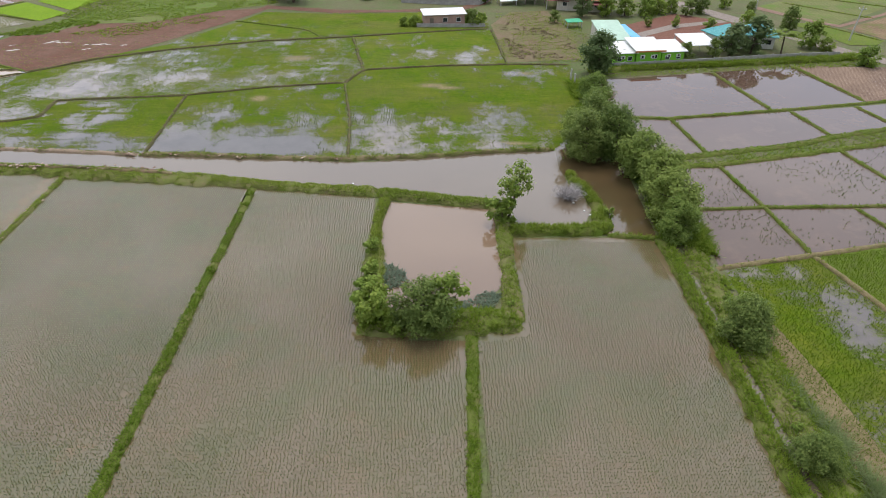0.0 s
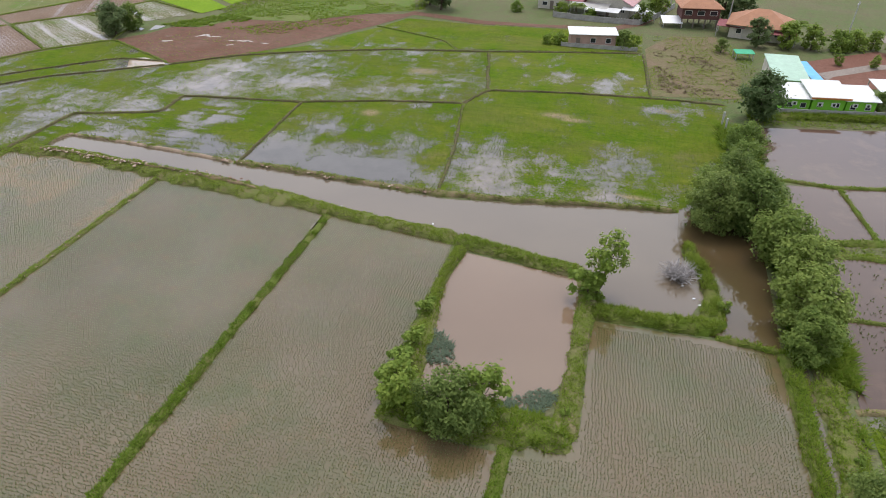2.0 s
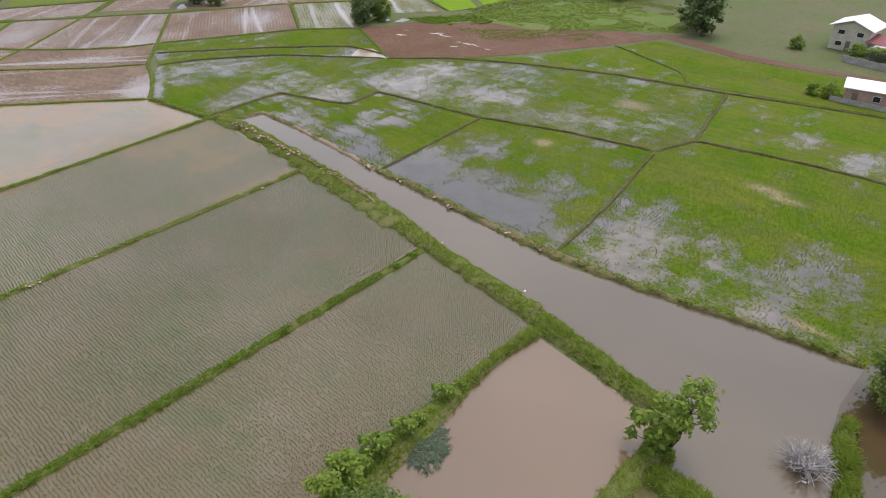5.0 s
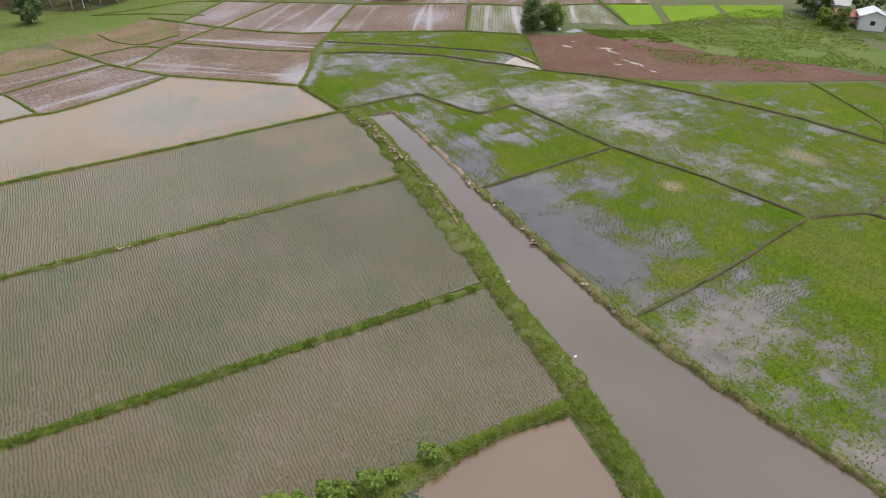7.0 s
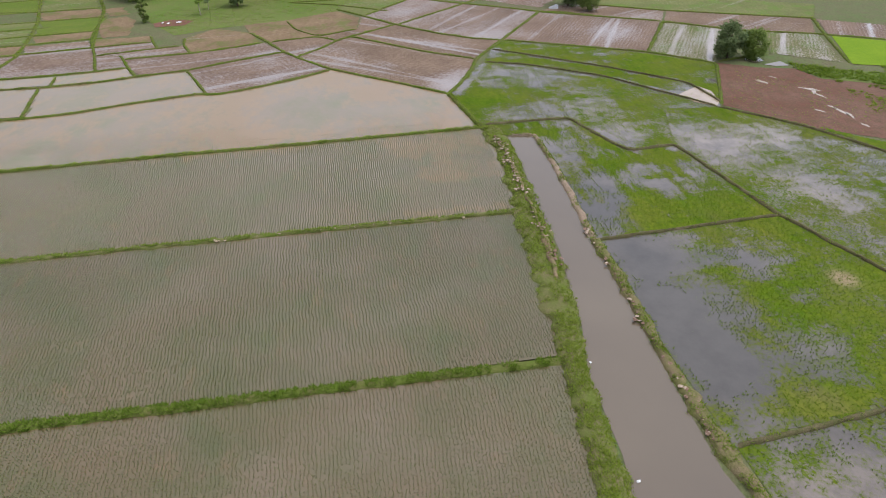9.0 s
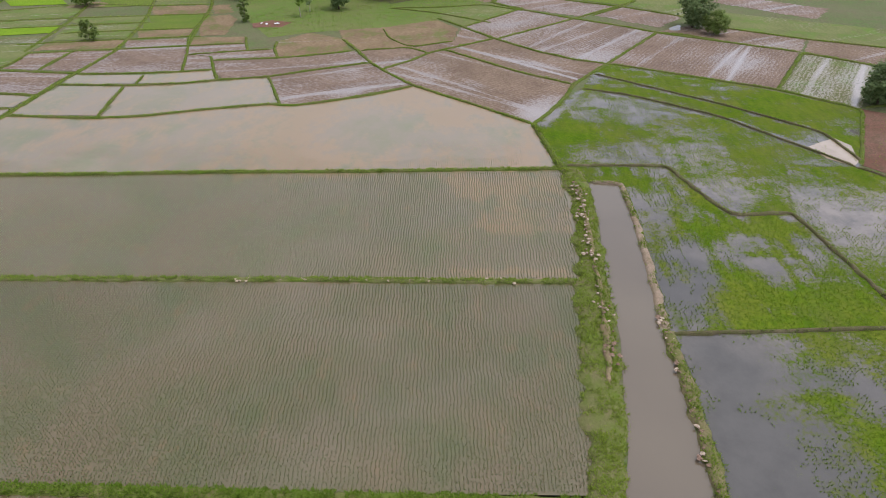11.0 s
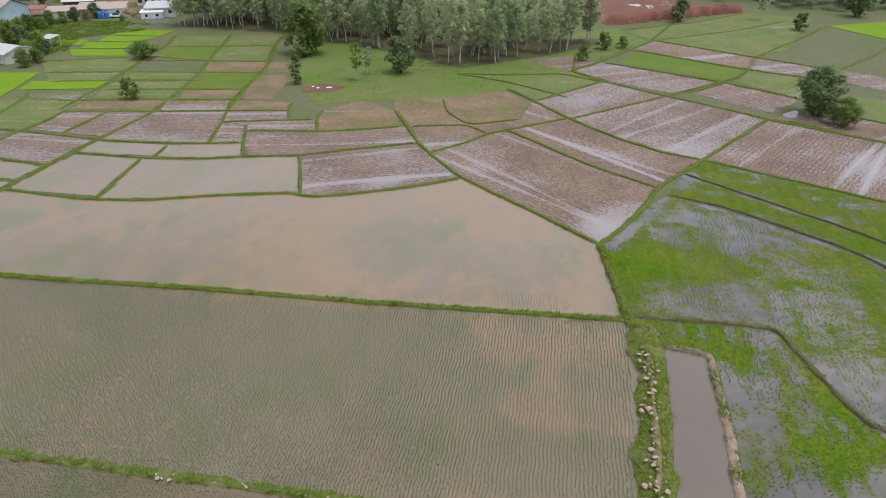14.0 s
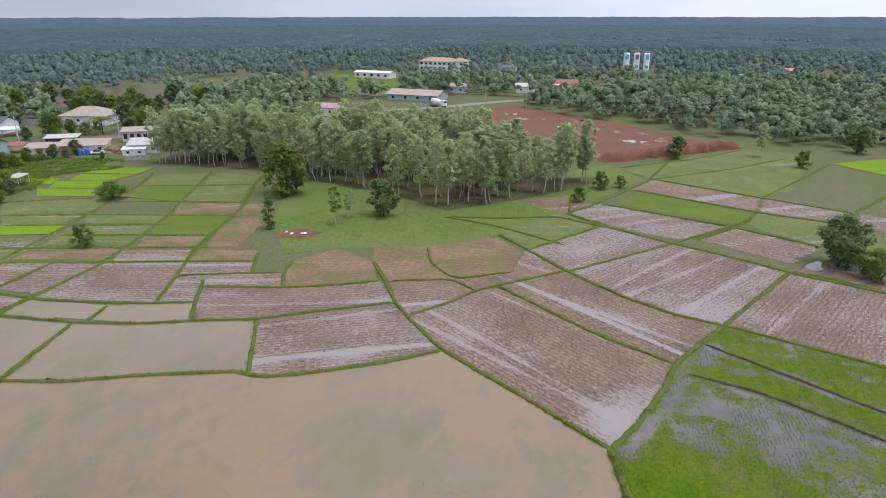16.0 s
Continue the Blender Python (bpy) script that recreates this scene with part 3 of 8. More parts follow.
# ---- water: canal, pond, side channel ----
CANAL_SOUTH = [(-71.6, 84), (-60.1, 83.3), (-51.4, 82.2), (-40.5, 81.6), (-34.2, 80.5), (-27.9, 79.5), (-21.2, 77.7), (-12.6, 77.1), (-5.6, 75.6), (1.5, 74.2), (7.8, 73.0)]
CANAL_EAST = [(8.6, 70.5), (9.6, 67), (13.6, 66.4), (18.8, 66.9), (20.4, 70.5), (20, 73.7), (18.6, 78.5), (18.2, 82), (18.6, 87.9)]
CANAL_NORTH = [(11.6, 87.2), (3.2, 86.1), (-2.5, 85), (-10, 83.8), (-22.7, 84.6), (-34.8, 85.6), (-49, 86.6), (-60.6, 87.4), (-71, 88)]
field("water", "still grey-brown water of a long irrigation canal", CANAL_WATER, CANAL_SOUTH + CANAL_EAST + CANAL_NORTH, z=0.035, category="water")
field("water", "muddy tan water of a square fish pond", POND_WATER, [(-5, 72.4), (7.8, 70.6), (8.2, 61.7), (8, 55), (4.2, 50), (-4.4, 50), (-5.6, 55.3), (-5.6, 61.7), (-6.2, 64.1)], z=0.035, category="water")
field("water", "dark brown water of a side channel under trees", BROWN_WATER, [(20.6, 64.5), (26.8, 64), (27.2, 72), (27.6, 82), (24, 95), (18, 97), (17.5, 82), (20.5, 76), (21, 70)], z=0.028, category="water")
field("water", "narrow water-filled ditch between grassy strips", CANAL_WATER, [(28.1, 62), (28.7, 62), (28.5, 47), (28.8, 28), (28.1, 28), (27.8, 47)], z=0.045, category="water")

# ---- planted paddies west of the canal bank ----
P1 = [(-23.5, 77.4), (-6.5, 74.8), (-6.8, 60), (-7.2, 46.6), (3.9, 46.4), (3.2, 29), (2.4, 4), (-24, 4)]
P2 = [(-49.4, 80.6), (-23.5, 77.4), (-24, 30), (-24, -8), (-49, -8)]
P3 = [(-75.3, 82), (-49.4, 80.6), (-49.2, 20), (-49, -12), (-72, -12), (-73.8, 35)]
P4 = [(-90.9, 78.6), (-82, 79.6), (-75.3, 80.4), (-73.8, 35), (-72, -14), (-93, -14), (-92.6, 9.6), (-94, 17), (-96.3, 24.7), (-99.3, 36.2), (-98, 38), (-100.3, 45), (-103.9, 52.4), (-108, 59), (-102.8, 65.1), (-98.8, 69.9), (-94.2, 74.8)]
PR = [(9.5, 64.2), (16, 64.3), (26.8, 63.8), (26.9, 47), (26.6, 28), (26.5, 10), (3.5, 10), (4.2, 29), (4.6, 46.3), (8.6, 47), (9.2, 52)]
SPOTS = ((-71, 76, 5, 6, 0.7), (-70, 68, 4, 4, 0.45), (-73, 56, 2.5, 10, 0.6), (-63, 75, 2.5, 6, 0.5), (-60, 73, 1.4, 8, 0.5), (-73.5, 35, 2, 12, 0.5), (-51, 78, 3, 1.5, 0.4), (-51, 70, 1.2, 8, 0.4), (24, 61, 3, 4, 0.4))


def silt_field(label, mat, corners, bias, spots=(), cell=1.0, z=0.03, amp=0.9):
    """A paddy on a grid whose silt attribute gathers at the spots (x, y, rx, ry, amount)."""
    return cover_field("rice_paddy", label, mat, corners, lambda x, y: x * 0, cell, z, silt=spots, bias=bias, amp=amp)


for spot, wat in ((P1, PADDY_WATER), (P2, PADDY_GREENISH), (P3, PADDY_SILTY), (PR, PADDY_WATER)):
    silt_field("flooded paddy with shallow silty brown water", wat, spot, -0.25, SPOTS)
silt_field("wide flooded paddy of tan silty water with orange mud", TAN_WATER, P4, 0.15, ((-95, 66, 7, 6, 0.4), (-103, 58, 5, 5, 0.4), (-80, 76, 8, 3, 0.4), (-78, 45, 4, 12, 0.25), (-97, 45, 4, 8, 0.3), (-88, 55, 8, 8, -0.3)))
SEED_TEXT = "thin pale rice seedlings in wavering rows in water"
seedlings("rice_seedlings", SEED_TEXT, [(-22.7, 76.2), (-7, 73.8), (-7.2, 60), (-7.6, 46.4), (3.3, 46), (2.5, 26), (-23.3, 26)], 0.27, 0.17, RICE, 11, count=4, lean=0.8, width=0.065, jitter=0.014, pitch=0.3, keep=lambda x, y: 0.95 + 0.05 * step01(0.3, 0.6, fbm(x * 0.08, y * 0.08, 33)))
seedlings("rice_seedlings", SEED_TEXT, [(-48.85, 79.3), (-24, 76.4), (-24.35, 52), (-24.65, 26), (-40, 16), (-48.6, 12)], 0.27, 0.17, RICE, 12, count=4, lean=0.8, width=0.065, jitter=0.014, pitch=0.3, keep=lambda x, y: 0.95 + 0.05 * step01(0.3, 0.6, fbm(x * 0.08, y * 0.08, 33)))
seedlings("rice_seedlings", SEED_TEXT, [(-74.7, 81), (-49.95, 79.4), (-49.75, 12), (-72, -4), (-73.3, 35)], 0.27, 0.17, RICE, 13, count=4, lean=0.8, width=0.065, jitter=0.014, pitch=0.3, keep=lambda x, y: 0.95 + 0.05 * step01(0.3, 0.6, fbm(x * 0.08, y * 0.08, 33)))
seedlings("rice_seedlings", SEED_TEXT, [(10, 63.5), (26, 63), (26, 26), (3.8, 26), (4.8, 45.8), (9.4, 46.6), (10, 52)], 0.27, 0.17, RICE, 14, count=4, lean=0.8, width=0.065, jitter=0.014, pitch=0.3, keep=lambda x, y: 0.95 + 0.05 * step01(0.3, 0.6, fbm(x * 0.08, y * 0.08, 33)))
seedlings("rice_seedlings", "very sparse rice seedlings in silty water", [(-90, 78), (-76.2, 79.6), (-74.8, 35), (-73.2, 0), (-90, 0), (-92, 40)], 0.27, 0.1, RICE, 15, count=3, lean=0.5, pitch=0.3, jitter=0.012, keep=lambda x, y: step01(-86, -77, x) * step01(0.34, 0.5, fbm(x * 0.1, y * 0.06, 36)) * 0.9)


# ---- flooded green fields beyond the canal ----
DITCHES = (((-106, 91.5), (-93.2, 109.4), (-76.5, 122.3)), ((-113.6, 93.4), (-99, 111.6), (-87.6, 123.2)), ((-107.6, 90.4), (-115, 93.4)), ((-91, 80.5), (-97, 83.6), (-106, 88)), ((-62.6, 100.8), (-62.8, 108.2)), ((-74, 96.8), (-64, 100.4)))


def gap_to(x, y, line):
    """Distance from points to a polyline."""
    best = np.full(np.shape(x), 1e9)
    for (ax, ay), (bx, by) in zip(line, line[1:]):
        k = np.clip(((x - ax) * (bx - ax) + (y - ay) * (by - ay)) / ((bx - ax) ** 2 + (by - ay) ** 2), 0, 1)
        best = np.minimum(best, np.hypot(x - ax - k * (bx - ax), y - ay - k * (by - ay)))
    return best


def patches(seed, bias, wet, scale=0.09, rough=1.0):
    """Cover from noise, less what the wet spots (x, y, rx, ry, depth) take away; a negative depth is a thick stand."""
    def cover(x, y):
        c = bias - 0.2 + rough * (1.7 * (fbm(x * scale, y * scale, seed, 5) - 0.5) + 1.5 * (fbm(x * 0.4, y * 0.2, seed + 4, 4) - 0.5)) + 0.5 * (fbm(x * 0.9, y * 0.9, seed + 6, 2) - 0.5) + (1.5 if seed == 41 else 0.5) * (fbm(x * 0.16, y * 1.15, seed + 2, 3) - 0.5)
        for wx, wy, rx, ry, d in wet:
            wob = 0.75 + 0.5 * vnoise(x * 0.3, y * 0.3, seed + 8)
            c = c - 0.74 * d * np.exp(-(((x - wx) / rx) ** 2 + ((y - wy) / ry) ** 2) ** 1.4 * wob)
        for line in DITCHES:
            c = c - 1.1 * np.exp(-(gap_to(x, y, line) / 0.9) ** 2) * vnoise(x * 0.35, y * 0.35, 5)
        return np.clip(c, -0.3, 1)
    return cover


FLOODS = (
    ([(-76, 81.5), (-76.4, 95.4), (-68.9, 97.7), (-63.1, 99.7), (-63.9, 107.3), (-42.7, 110.2), (-41.2, 86.5), (-49.4, 87), (-62, 88), (-71, 88.5), (-72, 84)],
     ((-46.2, 89.3, 4.6, 2.4, 1.1), (-61.3, 90, 8.7, 2.5, 0.35), (-74, 91.4, 2, 4.2, 0.5), (-57.6, 99.8, 2.6, 2.3, 0.5), (-53, 100, 3.8, 1.6, 0.5), (-48, 93.3, 3, 4, 0.25), (-56, 104, 12, 3.6, -0.5), (-46, 96, 4, 4, -0.3), (-66, 98, 6, 2, -0.3)), 0.95, 41),
    ([(-42.7, 110.2), (-28.9, 114.4), (-15.8, 117), (-11.8, 86), (-23, 85.8), (-35, 86.6), (-41.2, 86.5)],
     ((-28, 88.6, 13.5, 4.2, 1.15), (-38, 92, 3.6, 5, 0.7), (-36.2, 103, 4, 4.4, 0.5), (-18.7, 92.7, 5.6, 3.7, 0.45), (-25, 96.5, 9, 2.5, 0.3), (-24, 106, 9, 6, -0.3), (-31.5, 97.8, 4.5, 2.2, -0.6), (-14, 98, 2, 9, -0.4)), 0.84, 42),
    ([(-15.8, 117), (-12.9, 124.3), (0.4, 126.8), (16.9, 128.3), (28, 128.2), (26.5, 113), (25, 98), (18.4, 88), (4, 87), (-3, 86), (-11.8, 86)],
     ((-6.6, 92, 5.6, 7.4, 1.2), (-7.6, 103, 2.4, 4.4, 0.5), (10.4, 91.5, 11, 5, 0.5), (6, 88.4, 16, 1.8, 0.6), (17.4, 123, 3.3, 2.4, 0.5), (-11.5, 104, 1.6, 10, 0.3), (8, 108, 17, 9, -0.45), (22, 100, 3, 10, -0.4)), 1.0, 43),
    ([(-63.9, 107.3), (-42.7, 110.2), (-28.9, 114.4), (-15.8, 117), (-12.9, 124.5), (-17.2, 147), (-36.5, 143.3), (-53.8, 136.8), (-66.2, 130.4), (-76.4, 121.4), (-77, 112)],
     ((-62, 113, 7, 3.5, 0.55), (-64.5, 120, 5, 6, 0.8), (-49, 120, 11, 4, 0.3), (-36, 119, 9, 3, 0.3), (-24, 122, 5, 3, 0.3), (-30, 136, 14, 6, -0.2)), 0.72, 44),
    ([(-17.2, 147), (-6.4, 149.9), (14.2, 154.6), (15.4, 128.4), (0.4, 126.8), (-12.9, 124.5)],
     ((-2, 134, 8, 3, 0.35), (8, 133, 4, 3, 0.3)), 0.95, 45),
    ([(-90.9, 78.6), (-82, 79.6), (-76, 81.5), (-76.4, 95.4), (-68.9, 97.7), (-63.1, 99.7), (-63.9, 107.3), (-77, 112), (-76.4, 121.4), (-94.4, 108.7), (-103.7, 96.6), (-107, 89), (-101.8, 85)],
     ((-80, 90, 4.4, 9, 0.5), (-99, 94, 7, 4.6, 0.5), (-94.4, 87, 2.6, 2, 0.4), (-84, 103, 5, 4, 0.5), (-68.6, 101.5, 4, 3.2, 0.9), (-94.6, 96, 5, 3, 0.4), (-97, 101, 4, 3, 0.3), (-87.8, 84.2, 4.6, 3.2, -0.7), (-79.5, 108, 6, 3, -0.3)), 0.86, 46),
    ([(-107, 89), (-103.7, 96.6), (-94.4, 108.7), (-76.4, 121.4), (-77.6, 123), (-88, 122.3), (-99.8, 110.7), (-115, 92.2)],
     ((-113, 91.5, 2, 2, 0.8), (-82, 121, 4, 3, 0.7), (-98, 103, 6, 2, 0.4)), 0.92, 47),
    ([(-115, 92.2), (-99.8, 110.7), (-88, 122.3), (-77.6, 123), (-97.2, 133), (-107, 121), (-121, 96.3)],
     ((-107, 112, 1.5, 2, 0.6), (-88, 127, 4, 2, 0.3), (-100, 108, 5, 2, 0.3)), 1.08, 48),
    ([(-66.5, 131.7), (-60.5, 136.4), (-56.5, 140), (-50.9, 150), (-45.4, 159), (-28, 152.2), (-24.6, 146.6), (-37.1, 143.6), (-48.7, 139.2), (-60, 134.5)],
     ((-52, 141, 5, 2, 0.5),), 1.2, 49),
    ([(-45, 159.8), (-41.5, 168.5), (-23, 167), (-8.6, 168.6), (6, 170), (13.8, 168), (13.8, 155.4), (-6, 151), (-24, 147.4), (-28, 152.8)],
     ((-20, 160, 6, 2, 0.2),), 1.15, 50),
)
# the spot at (-67, 123) paints a sky glare as pale water
SILT_AND_GLARE = ((-8, 92, 5, 8, 0.5), (6, 89, 16, 4, 0.3), (-28, 90, 14, 6, -0.8), (-47, 91, 6, 5, -0.5), (-62, 114, 9, 6, 0.6), (-67, 123, 6, 5, 1.6), (-46, 118, 9, 5, 0.4), (-34, 93, 3, 3, 0.3))
for corners, wet, bias, seed in FLOODS:
    cov = patches(seed, bias, wet, rough=0.55 if seed in (44, 46) else 0.9)
    cover_field("rice_paddy", "flooded field with patchy bright green young rice", FLOODED, corners, cov, cell=0.5, silt=SILT_AND_GLARE, z=0.03 + 0.005 * (seed - 41))
    near = max(p[1] for p in corners) < 150
    seedlings("young_rice", "clumps of bright green young rice in water", corners, 0.3 if near else 0.5, 0.15, RICE_GREEN, seed, count=3,
              keep=lambda x, y, c=cov: step01(0.2, 0.7, c(x, y)) * 0.85, lean=2.2, width=0.06, jitter=0.09, pitch=0.34 if near else 0.6)
    if near:
        seedlings("sparse_rice", "rows of dark green rice tufts standing in open water", corners, 0.4, 0.19, RICE_TUFT, seed + 300, count=5,
                  keep=lambda x, y, c=cov, q=seed: step01(-0.12, 0.1, c(x, y)) * (1 - step01(0.3, 0.5, c(x, y))) * (0.06 + 0.84 * step01(0.4, 0.54, fbm(x * 0.16, y * 0.16, q + 9))),
                  lean=0.9, width=0.07, jitter=0.05, pitch=0.42)
field("water", "pale milky puddle beside bare red soil", MILKY_WATER, [(-82.9, 117.8), (-79, 118.6), (-76.6, 121.2), (-78, 122.6), (-83.3, 124.2), (-86, 123), (-84.6, 120.4)], z=0.085, category="water")

